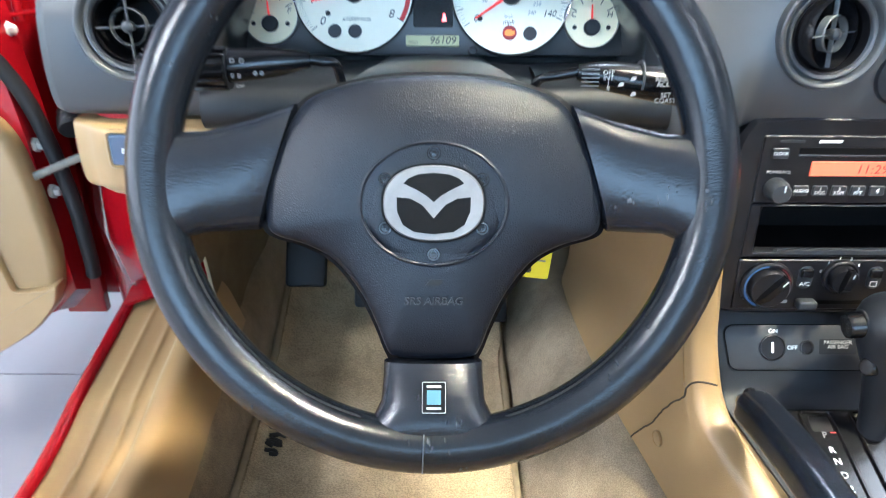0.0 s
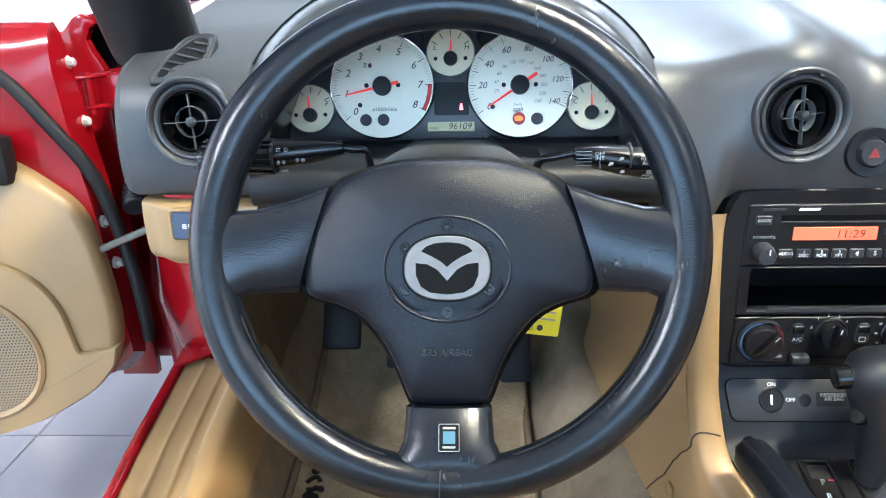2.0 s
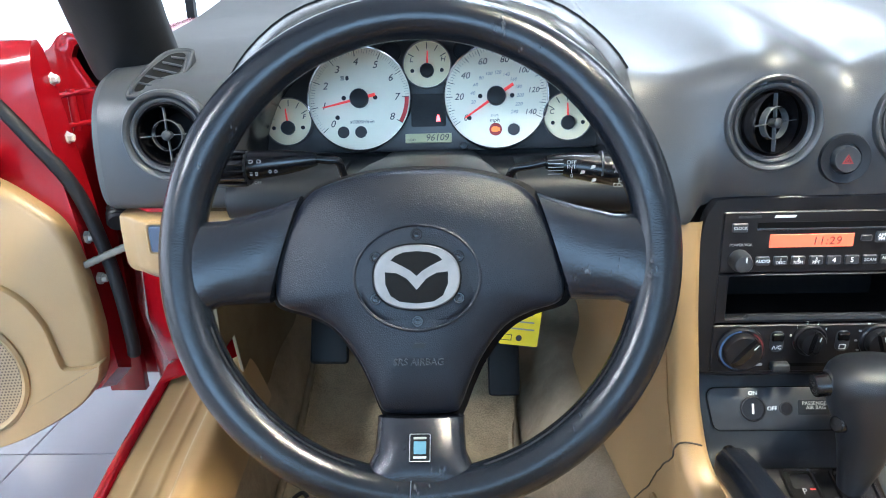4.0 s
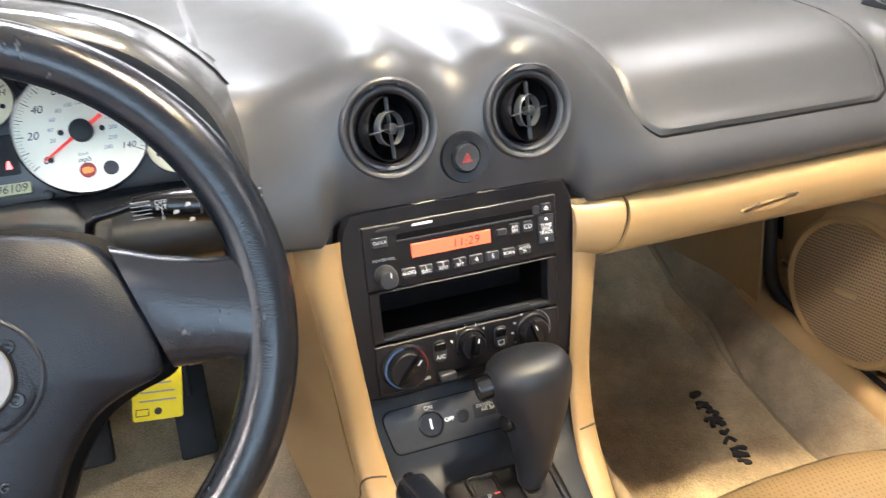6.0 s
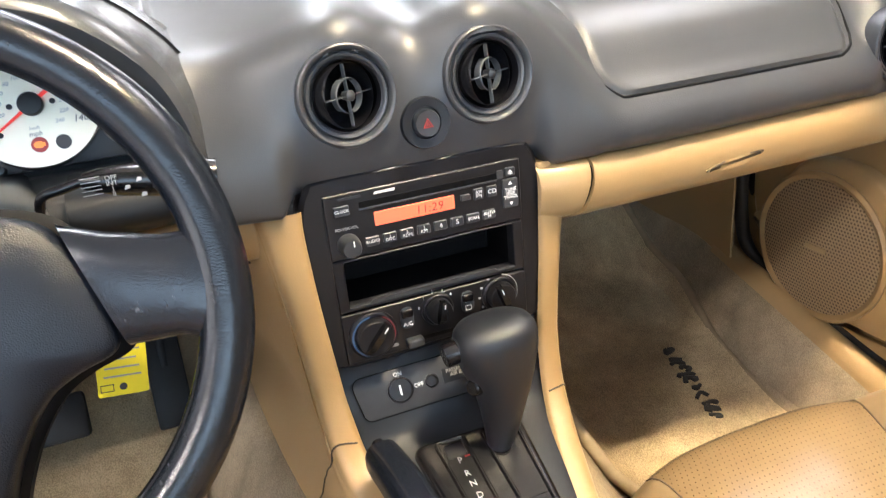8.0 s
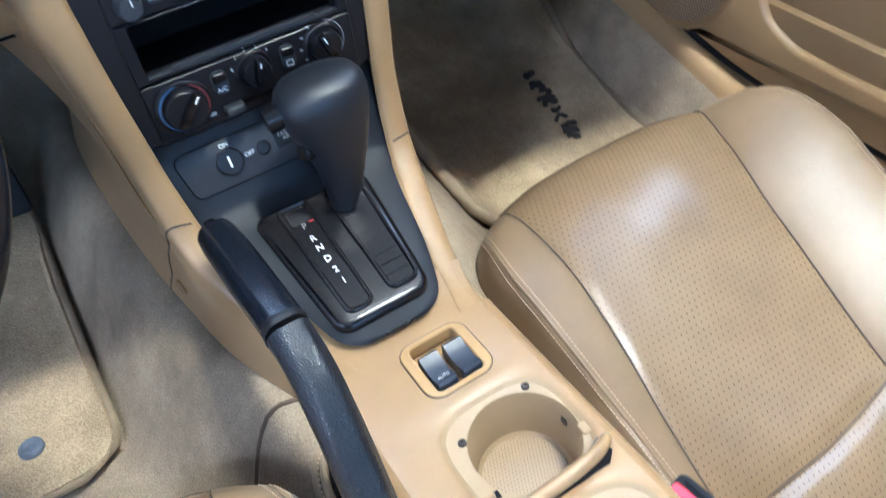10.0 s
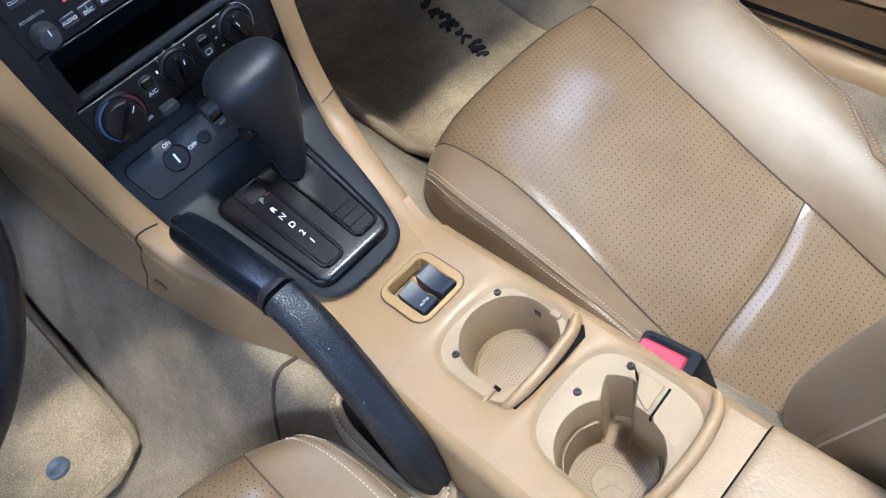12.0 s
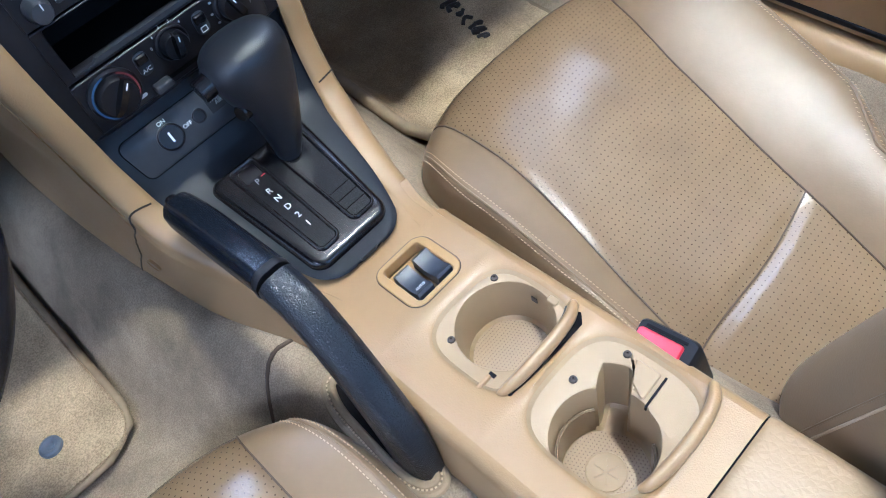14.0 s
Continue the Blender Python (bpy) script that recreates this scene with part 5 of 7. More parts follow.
part("console_deck", deck_with_hole(-0.381, -0.268, o1), M["tan"], con)
part("console_deck", deck_with_hole(-0.499, -0.381, o2), M["tan"], con)


def insert_with_hole(o, hole, z, floor_z_, taper=0.004):
    """hole(d): the opening's outline moved inwards by d."""
    bm = bmesh.new()
    k = len(o)
    rows = [[bm.verts.new((x, y, CZ - 0.0015)) for x, y in inset(o, -0.0005)], [bm.verts.new((x, y, z)) for x, y in inset(o, 0.0025)],
            [bm.verts.new((x, y, z)) for x, y in hole(-0.0018)], [bm.verts.new((x, y, z - 0.0006)) for x, y in hole(-0.0006)], [bm.verts.new((x, y, z - 0.002)) for x, y in hole(0)],
            [bm.verts.new((x, y, floor_z_ + 0.003)) for x, y in hole(taper)], [bm.verts.new((x, y, floor_z_)) for x, y in hole(taper + 0.003)]]
    for p, q in zip(rows, rows[1:]):
        for i in range(k):
            j = (i + 1) % k
            bm.faces.new((p[i], p[j], q[j], q[i]))
    bm.faces.new(rows[-1])
    return bm


h1 = lambda d: ellipse(0.0415 - d, 0.0412 - d, 48, 0.0285, -0.3265)
part("cup_well", insert_with_hole(o1, h1, CZ - 0.004, CZ - 0.055), M["tan_cup"], con, "round tan cup well")


def keyhole(c, r, far, half, angle, n=96):
    """A circle with a neck to one side; the neck's end is rounded."""
    out = []
    for i in range(n):
        t = 360 * i / n
        d = abs((t - angle + 180) % 360 - 180)
        q = r
        if d < 60:
            neck = min(far / max(0.3, math.cos(radians(d))), half / max(1e-3, math.sin(radians(d))))
            q = max(r, neck) if neck < far * 0.98 or d < 4 else far
        out.append((c[0] + q * math.cos(radians(t)), c[1] + q * math.sin(radians(t))))
    return out


C2 = (0.001, -0.4455)
h2 = lambda d: keyhole(C2, 0.0395 - d, 0.0600 - d, 0.0122 - d, 27)
part("cup_well", insert_with_hole(o2, h2, CZ - 0.004, CZ - 0.074, 0.002), M["tan_cup"], con, "deep tan keyhole cup well")
part("cup_step", ring_slab([(C2[0] + 0.0372 * math.cos(radians(a)), C2[1] + 0.0372 * math.sin(radians(a))) for a in lin(50, 322, 44)] + [(C2[0] + 0.0352 * math.cos(radians(a)), C2[1] + 0.0352 * math.sin(radians(a))) for a in lin(322, 50, 44)],
     [(C2[0] + 0.0366 * math.cos(radians(a)), C2[1] + 0.0366 * math.sin(radians(a))) for a in lin(50, 322, 44)] + [(C2[0] + 0.0358 * math.cos(radians(a)), C2[1] + 0.0358 * math.sin(radians(a))) for a in lin(322, 50, 44)], CZ - 0.072, CZ - 0.034), M["tan_cup"], con, "step inside the well")
# raised block and flat tray beside the neck, with a thin gap between
part("side_block", slab(rpoly([(0.0400, -0.4500), (0.0665, -0.4490), (0.0670, -0.4260), (0.0480, -0.4360)], 0.0020, 3), [(0, CZ - 0.010), (0, CZ - 0.0030), (0.0008, CZ - 0.0022)]), M["tan_cup"], con, "tan block beside the well")
part("side_tray", slab(rpoly([(0.0385, -0.4575), (0.0665, -0.4560), (0.0660, -0.4780), (0.0290, -0.4820)], 0.0020, 3), [(0, CZ - 0.012), (0, CZ - 0.0036), (0.0006, CZ - 0.0030)]), M["tan_cup"], con, "flat tan tray beside the well")
part("tray_gap", slab(rpoly([(0.0375, -0.4552), (0.0670, -0.4538), (0.0670, -0.4519), (0.0380, -0.4533)], 0.0005, 2), [(0, CZ - 0.008), (0, CZ - 0.0034)]), M["dark"], con, "dark gap", smooth=False)
part("bar_slot", slab(rpoly([(-0.0180, -0.3735), (0.0400, -0.3770), (0.0640, -0.3775), (0.0725, -0.3700), (0.0690, -0.3660), (0.0300, -0.3690), (-0.0190, -0.3680)], 0.0010, 2), [(0, CZ - 0.004), (0, CZ + 0.0006)]), M["dark"], con, "dark slot under the bar", smooth=False)
part("well_catch", box(0.016, 0.0040, 0.0050, 0.0016, 2, at=(-0.0215, -0.3480, CZ - 0.0035)), M["tan"], con)
part("catch_slot", box(0.0035, 0.0062, 0.0008, at=(-0.0120, -0.3490, CZ - 0.0036)), M["dark"], con, smooth=False)
part("well_notch", box(0.0010, 0.0060, 0.0060, at=(0.0676, -0.3230, CZ - 0.020)), M["screw"], con, smooth=False)
part("well_hook", box(0.0070, 0.0100, 0.0140, 0.0010, 1, at=(0.0690, -0.3440, CZ - 0.009)), M["tan_cup"], con)
part("well_floor", lathe([(0.0345, -0.001), (0.0340, 0.0006), (0, 0.0006)], 40), M["cup_floor"], con, "dimpled well floor", at(0.0285, -0.3265, CZ - 0.055))
part("well_floor", lathe([(0.0345, -0.001), (0.0340, 0.0006), (0, 0.0006)], 40), M["cup_floor"], con, "dimpled well floor", at(C2[0], C2[1], CZ - 0.074))
part("well_badge", lathe([(0.0160, 0), (0.0165, 0.0006), (0.0158, 0.0011), (0.0148, 0.0006), (0, 0.0006)], 36), M["tan_cup"], con, "", at(C2[0], C2[1], CZ - 0.0732))
for a in (35, 95, 155):
    part("badge_rib", box(0.022, 0.0012, 0.0008, at=(0, 0, 0)), M["tan_cup"], con, "", at(C2[0], C2[1], CZ - 0.0723, a), smooth=False)
part("bar_spring", tube(spline([(0.046, -0.3650, CZ - 0.004), (0.060, -0.3620, CZ - 0.001), (0.0705, -0.3575, CZ - 0.002)], 5), 0.0022, 8), M["steel"], con, "dark steel spring strip")


# curved retaining bars at the back of each well
def bar(y0, sweep, x0, x1):
    pts = [Vector((x0, y0 + 0.002, CZ - 0.003)), Vector((x0 + 0.008, y0 - sweep * 0.4, CZ + 0.0015)), Vector((x0 + 0.028, y0 - sweep * 0.9, CZ + 0.0035)), Vector(((x0 + x1) / 2 + 0.008, y0 - sweep, CZ + 0.0050)), Vector((x1 - 0.016, y0 - sweep * 0.5, CZ + 0.0060)), Vector((x1 - 0.004, y0 + 0.003, CZ + 0.0045)), Vector((x1, y0 + 0.006, CZ - 0.002))]
    sp = spline(pts, 6)
    n = len(sp)
    return tube(sp, [0.0022 + 0.0030 * math.sin(math.pi * i / (n - 1)) ** 0.5 for i in range(n)], 12, flat=1.25)


part("cup_bar", bar(-0.3665, 0.004, -0.022, 0.075), M["tan"], con, "curved tan cup bar")
part("cup_bar", bar(-0.4880, 0.006, -0.014, 0.081), M["tan"], con, "curved tan cup bar")
for sx, sy in ((0.057, -0.2895), (-0.0095, -0.3015), (0.0655, -0.4190), (0.0235, -0.4000)):
    part("screw", lathe([(0.0034, -0.004), (0.0034, 0.0006), (0.0029, 0.0018), (0.0013, 0.0020), (0.0011, 0.0004), (0, 0.0004)], 18), M["screw"], con, "dark brown cross-head screw", at(sx, sy, CZ - 0.0040))

# rear deck and storage lid
part("console_deck", deck(-0.5225, -0.499, -1, 1, 3), M["tan"], con)
lid = thing("console_lid", "padded grained tan console storage lid, closed", "console lid", at(0, 0, 0))


def lid_point(s, u, v, n0):
    a, b = c_section(-0.53, 0.325)[v + n0]
    r = 0.0025 * max(0.0, 1 - (-0.5236 - u) / 0.006) ** 2
    return Vector((CX + s * (a + 0.0006 - r * 0.3), u, b + 0.0012 - r))


lys = [-0.5236, -0.5246, -0.5262, -0.529, -0.532] + lin(-0.54, -0.72, 8)
part("lid_pad", sheet(lambda u, v: lid_point(-1 if v < 5 else 1, u, 5 - v if v < 5 else v - 5, 0), lys, range(11)), M["lid"], lid, "grained tan lid pad")
for s in (-1, 1):
    part("lid_skirt", sheet(lambda u, v: lid_point(s, u, v, 5), lys, range(3)), M["tan"], lid)
seam_sec = [Vector((CX + s_ * (a - 0.0012), -0.5231, b - 0.0012)) for s_, rng in ((-1, range(7, 0, -1)), (1, range(0, 8))) for a, b in [c_section(-0.52, 0.325)[i] for i in rng]]
part("console_seam", tube(seam_sec, 0.0008, 6), M["dark"], con)
lf = flank(-1)
sm = [on_flank(lf, p.x, p.y) for p in spline([(5.7, 1.0, 0), (5.6, 2.0, 0), (5.65, 3.0, 0), (5.85, 4.0, 0), (6.15, 5.0, 0), (6.6, 5.6, 0), (7.0, 6.2, 0), (7.25, 7.0, 0), (7.4, 7.6, 0)], 6)]
part("side_seam", tube([p + n * 0.0002 for p, n in sm], 0.0010, 6), M["screw"], con)
rf = flank(1)
sm = [on_flank(rf, p.x, p.y) for p in spline([(6.0, 1.0, 0), (5.95, 2.0, 0), (5.95, 3.0, 0), (6.1, 4.0, 0), (6.3, 5.0, 0), (6.7, 5.8, 0)], 6)]
part("side_seam", tube([p - n * 0.0002 for p, n in sm], 0.0010, 6), M["screw"], con)
pp, pn = on_flank(lf, 7.35, 6.3)
part("trim_plug", lathe([(0.0085, -0.004), (0.0085, 0.0006), (0.0078, 0.0012), (0.0072, 0.0006), (0, 0.0010)], 24), M["tan"], con, "round tan plug", Matrix.Translation(pp + pn * 0.0015) @ pn.to_track_quat("Z", "Y").to_matrix().to_4x4())
for s in (-1, 1):
    part("console_deck", sheet(lambda u, v: Vector((CX * smoothstep(-0.05, -0.19, u) + s * (console_half(u) - 0.026 + (0.020 - console_half(u) + 0.026) * v), u, console_top(u) - 0.0012)), lin(-0.20, -0.050, 12), lin(0, 1, 6)), M["tan"], con)


# ---- selector ----
sel = thing("selector_plate", "glossy black automatic selector plate marked P R N D 2 1", "gear selector", pose(0.002, -0.108, 0.434, 18.5, 0, 0))
po = rpoly([(-0.041, -0.069), (0.047, -0.069), (0.056, 0.066), (-0.056, 0.066)], [0.016, 0.016, 0.010, 0.010], 8)
part("selector_base", slab(po, [(0, -0.008), (0, 0.0020), (0.0008, 0.0046), (0.0025, 0.0068), (0.0050, 0.0080), (0.0080, 0.0083)]), M["gloss"], sel, "glossy black selector base")
wo_ = rpoly([(-0.027, -0.056), (-0.0035, -0.056), (-0.0065, 0.060), (-0.0345, 0.060)], [0.007, 0.007, 0.004, 0.004], 6)
part("window_frame", ring_slab(inset(wo_, -0.0012), inset(wo_, 0.0022), 0.0078, 0.0112, 0.0011), M["gloss"], sel, "thin raised window frame")
wp = part("letter_window", slab(inset(wo_, 0.0023), [(0, 0.0078), (0, 0.0093)]), M["gloss"], sel, "black letter window")
part("lock_cover", slab(rrect(0.019, 0.016, 0.003), [(0, 0.0088), (0.0008, 0.0102)]), M["trim"], wp, "", at(-0.0195, 0.047))
for i, (ch, ly) in enumerate((("P", 0.036), ("R", 0.0215), ("N", 0.0105), ("D", -0.002), ("2", -0.0145), ("1", -0.027))):
    letters(ch, 0.0086, wp, M["white"] if i else M["grey_ink"], at(-0.0195 + 0.00075 * i, ly, 0.0095))
part("selector_mark", box(0.0048, 0.0011, 0.0004, at=(-0.0115, 0.0385, 0.0095)), M["ink_red"], wp, "small red mark", smooth=False)
so = rpoly([(0.0145, -0.054), (0.041, -0.054), (0.045, 0.060), (0.0105, 0.060)], [0.007, 0.007, 0.004, 0.004], 6)
part("slide_frame", ring_slab(inset(so, -0.0012), inset(so, 0.0020), 0.0078, 0.0112, 0.0011), M["gloss"], sel)
part("slide_cover", slab(inset(so, 0.0021), [(0, 0.0078), (0, 0.0093)]), M["gloss"], sel, "ribbed sliding cover")
for i in range(3):
    part("slide_cover_rib", box(0.023, 0.0010, 0.0010, at=(0.028, -0.041 + 0.0105 * i, 0.0096)), M["gloss"], sel, smooth=False)

lever = thing("shift_lever", "black leather-grained automatic shift lever", "shift lever", at(0.0365, -0.062, 0.439))
part("lever_shaft", tube([Vector((-0.014, -0.010, -0.03)), Vector((-0.0115, -0.011, 0.020)), Vector((-0.006, -0.008, 0.06))], [0.0100, 0.0108, 0.012], 18), M["rubber"], lever)


def knob_sec(cx, cy, cz, rx, ry, p=0.8, lean=0.0, n=28):
    return [Vector((cx + rx * math.copysign(abs(math.cos(t)) ** p, math.cos(t)), cy + ry * math.copysign(abs(math.sin(t)) ** p, math.sin(t)), cz + lean * math.cos(t) * rx)) for t in (2 * math.pi * i / n for i in range(n))]


ks = []
for z, xl, xr, hy, cy, p in ((0.016, -0.0240, -0.0010, 0.0120, -0.011, 1.0), (0.034, -0.0250, 0.0085, 0.0155, -0.010, 1.0), (0.056, -0.0270, 0.0165, 0.0190, -0.008, 0.95), (0.076, -0.0310, 0.0225, 0.0230, -0.007, 0.9), (0.092, -0.0375, 0.0265, 0.0265, -0.006, 0.88),
                             (0.106, -0.0425, 0.0295, 0.0290, -0.005, 0.85), (0.117, -0.0450, 0.0310, 0.0302, -0.005, 0.84), (0.126, -0.0452, 0.0312, 0.0300, -0.005, 0.84), (0.133, -0.0435, 0.0298, 0.0285, -0.005, 0.85), (0.138, -0.0400, 0.0265, 0.0252, -0.005, 0.87),
                             (0.1415, -0.0330, 0.0200, 0.0195, -0.005, 0.9), (0.1435, -0.0225, 0.0090, 0.0115, -0.005, 1.0), (0.1440, -0.0120, 0.0, 0.0050, -0.005, 1.0)):
    ks.append(knob_sec((xl + xr) / 2, cy, z, (xr - xl) / 2, hy, p, 0.02 * smoothstep(0.10, 0.13, z), 36))
part("knob", loft(ks), M["lever"], lever, "black leather-grained knob")
part("button_collar", lathe([(0.0128, -0.020), (0.0128, -0.001), (0.0120, 0.0006), (0.0105, 0.0)], 28), M["lever"], lever, "", pose(-0.0430, -0.0040, 0.1195, 0, -97, 0))
part("lock_button", lathe([(0.0104, -0.018), (0.0104, 0.0090), (0.0096, 0.0107), (0.004, 0.0101), (0, 0.0097)], 28), M["gloss"], lever, "black thumb button", pose(-0.0450, -0.0040, 0.1195, 0, -97, 0))
part("overdrive_button", lathe([(0.0075, -0.006), (0.0075, 0.004), (0.0060, 0.0055), (0, 0.0058)], 22), M["gloss"], lever, "", pose(-0.0330, -0.0150, 0.0860, 20, -75, 0))

# ---- handbrake ----
hb = thing("handbrake", "black leather-grained handbrake lever beside the console", "handbrake", at(0, 0, 0))
OCT = rpoly([(-0.55, -1.0), (0.55, -1.0), (1.0, -0.55), (1.0, 0.40), (0.62, 1.0), (-0.62, 1.0), (-1.0, 0.40), (-1.0, -0.55)], 0.55, 4)


def bar_sweep(path, ws, hs_, soft=0.0):
    """A bar with an eight-sided, softened section along a path in a plane of constant x."""
    secs_ = []
    for i, c in enumerate(path):
        d = (path[min(i + 1, len(path) - 1)] - path[max(i - 1, 0)]).normalized()
        side = Vector((1, 0, 0))
        up_ = side.cross(d).normalized()
        if up_.z < 0:
            up_ = -up_
        secs_.append([c + side * (ws[i] * x) + up_ * (hs_[i] * y) for x, y in OCT])
    return loft(secs_)


hp = spline([(-0.088, -0.082, 0.489), (-0.088, -0.086, 0.489), (-0.087, -0.12, 0.495), (-0.086, -0.17, 0.501), (-0.084, -0.215, 0.501)], 5)
k = len(hp)
part("handbrake_grip", bar_sweep(hp, [0.0060, 0.0118, 0.0138] + [0.0150 + 0.0010 * math.sin(2.8 * i / k) for i in range(3, k)], [0.0070, 0.0125, 0.0142] + [0.0152 + 0.0014 * math.sin(2.8 * i / k) for i in range(3, k)]), M["wheel"], hb, "worn grained grip")
hs = spline([(-0.084, -0.219, 0.500), (-0.083, -0.245, 0.487), (-0.084, -0.272, 0.459), (-0.086, -0.298, 0.420), (-0.088, -0.318, 0.375), (-0.089, -0.328, 0.30)], 5)
k = len(hs)
part("handbrake_lever", bar_sweep(hs, [0.0155 + 0.0015 * i / k for i in range(k)], [0.0165 + 0.010 * smoothstep(0.3, 1.0, i / k) for i in range(k)]), M["sleeve"], hb, "black grained plastic sleeve")
part("grip_ring", bar_sweep([Vector((-0.0845, -0.2135, 0.501)), Vector((-0.0842, -0.2160, 0.5008)), Vector((-0.0842, -0.2185, 0.5003))], [0.0158, 0.0166, 0.0158], [0.0161, 0.0169, 0.0161]), M["rubber"], hb, "black collar")
boot_o = [(p.x, p.y) for p in spline([(-0.094, -0.217, 0), (-0.104, -0.241, 0), (-0.1075, -0.28, 0), (-0.109, -0.32, 0), (-0.1045, -0.345, 0), (-0.092, -0.350, 0), (-0.083, -0.32, 0), (-0.079, -0.27, 0), (-0.082, -0.225, 0)], 6, True)]
part("boot_opening", slab(boot_o, [(0, 0.330), (0, 0.3405)]), M["dark"], hb, "dark slot in the carpet")
part("boot_edge", tube([Vector((x, y, 0.342)) for x, y in boot_o + boot_o[:1]], 0.0040, 8), M["binding"], hb, "bound carpet edge")
part("boot_edge", tube([Vector((x, y, 0.3395)) for x, y in inset(boot_o, -0.0075) + inset(boot_o, -0.0075)[:1]], 0.0036, 8), M["binding"], hb, "outer fold of the bound edge")
bm = bmesh.new()
ol = inset(boot_o, -0.0042)
for i in range(len(ol)):
    p, q = Vector((*ol[i], 0.3432)), Vector((*ol[(i + 1) % len(ol)], 0.3432))
    n_ = max(1, int((q - p).length / 0.0032))
    for j in range(n_):
        c = p.lerp(q, (j + 0.5) / n_)
        d = (q - p).normalized() * 0.0011
        w = Vector((-d.y, d.x, 0)) * 0.9
        bm.faces.new([bm.verts.new(c + e) for e in (-d - w, d - w, d + w, -d + w)])
tagged(part("boot_stitches", bm, M["stitch"], hb, smooth=False), kind="stuff")
part("release_button", tube([(-0.088, -0.088, 0.492), (-0.0885, -0.074, 0.495), (-0.0885, -0.0715, 0.4955), (-0.0885, -0.0700, 0.4956)], [0.0062, 0.0062, 0.0058, 0.0035], 18), M["gloss"], hb, "black release button")
# ---- steering wheel and column ----
WT = 22.0
wheel = thing("steering_wheel", "worn black leather three-spoke steering wheel", "steering wheel", facing(-0.355, -0.152, 0.719, WT))
R0, RT = 0.1705, 0.0157
NR = 96
bm = bmesh.new()
rings = []
for i in range(NR):
    a = 2 * math.pi * i / NR
    thick = 1.0 + 0.05 * math.exp(-((math.degrees(a) % 360 - 150) / 14) ** 2) + 0.05 * math.exp(-((math.degrees(a) % 360 - 30) / 14) ** 2)
    ring = []
    for k in range(20):
        b = 2 * math.pi * k / 20
        rr = RT * thick * (1 + 0.04 * math.cos(2 * b))
        ring.append(bm.verts.new(((R0 + rr * math.cos(b)) * math.cos(a), (R0 + rr * math.cos(b)) * math.sin(a), rr * math.sin(b) * 1.05)))
    rings.append(ring)
for i in range(NR):
    for k in range(20):
        p, q = rings[i], rings[(i + 1) % NR]
        bm.faces.new((p[k], p[(k + 1) % 20], q[(k + 1) % 20], q[k]))
part("rim", bm, M["rim"], wheel, "scuffed leather rim")


def ell_sec(c, u, w, a, b, n=20, p=0.8):
    return [c + u * (a * math.copysign(abs(math.cos(t)) ** p, math.cos(t))) + w * (b * math.copysign(abs(math.sin(t)) ** p, math.sin(t))) for t in (2 * math.pi * i / n for i in range(n))]


X, Y, Z = Vector((1, 0, 0)), Vector((0, 1, 0)), Vector((0, 0, 1))
for s in (-1, 1):
    st = [(0.1085, 0.004, 0.0385, 0.004, -0.017), (0.1095, 0.004, 0.040, 0.0145, -0.017), (0.114, 0.0025, 0.0385, 0.0148, -0.0155), (0.125, -0.0015, 0.0350, 0.0145, -0.012), (0.142, -0.006, 0.031, 0.0140, -0.006), (0.154, -0.009, 0.033, 0.0135, -0.002), (0.164, -0.010, 0.040, 0.0115, 0.0), (0.172, -0.010, 0.046, 0.006, 0.0)]
    part("spoke", loft([[q - X * (s * 0.30 * (q.y + 0.034) * smoothstep(0.15, 0.11, x)) for q in ell_sec(Vector((s * x, y, z)), Y, Z, a, b)] for x, y, a, b, z in st]), M["wheel"], wheel, "creased leather spoke")
st = [(-0.1185, 0.030, 0.004, -0.016), (-0.1190, 0.0315, 0.0125, -0.016), (-0.127, 0.0315, 0.013, -0.012), (-0.142, 0.0325, 0.0135, -0.005), (-0.151, 0.037, 0.0132, -0.002), (-0.159, 0.046, 0.0120, 0.0), (-0.165, 0.060, 0.0095, 0.001), (-0.171, 0.076, 0.006, 0.001)]
part("spoke", loft([ell_sec(Vector((0, y, z)), X, Z, a, b) for y, a, b, z in st]), M["wheel"], wheel, "creased leather spoke")

pad_o = [(p.x, p.y) for p in spline([(0, 0.0610, 0), (0.035, 0.0590, 0), (0.064, 0.0520, 0), (0.081, 0.0430, 0), (0.0925, 0.025, 0), (0.102, 0.002, 0), (0.105, -0.018, 0), (0.1045, -0.033, 0), (0.098, -0.0395, 0), (0.080, -0.045, 0), (0.062, -0.055, 0), (0.046, -0.075, 0), (0.036, -0.095, 0), (0.030, -0.110, 0), (0.024, -0.116, 0), (0, -0.1175, 0),
                                    (-0.024, -0.116, 0), (-0.030, -0.110, 0), (-0.036, -0.095, 0), (-0.046, -0.075, 0), (-0.062, -0.055, 0), (-0.080, -0.045, 0), (-0.098, -0.0395, 0), (-0.1045, -0.033, 0), (-0.105, -0.018, 0), (-0.102, 0.002, 0), (-0.0925, 0.025, 0), (-0.081, 0.0430, 0), (-0.064, 0.0520, 0), (-0.035, 0.0590, 0)][::-1], 4, True)]
part("hub_backing", dome(pad_o, [(1.0, -0.050), (1.075, -0.046), (1.075, -0.034), (1.0, -0.030), (0, -0.030)], (0, -0.012)), M["dark"], wheel, "dark gap behind the pad")
part("hub_pad", dome(pad_o, [(0.985, -0.045), (1.0, -0.016), (0.995, -0.011), (0.975, -0.007), (0.93, -0.0045), (0.82, -0.001), (0.66, 0.002), (0.5, 0.004), (0.3, 0.005), (0, 0.0053)], (0, -0.012)), M["pad"], wheel, "grained black hub pad")
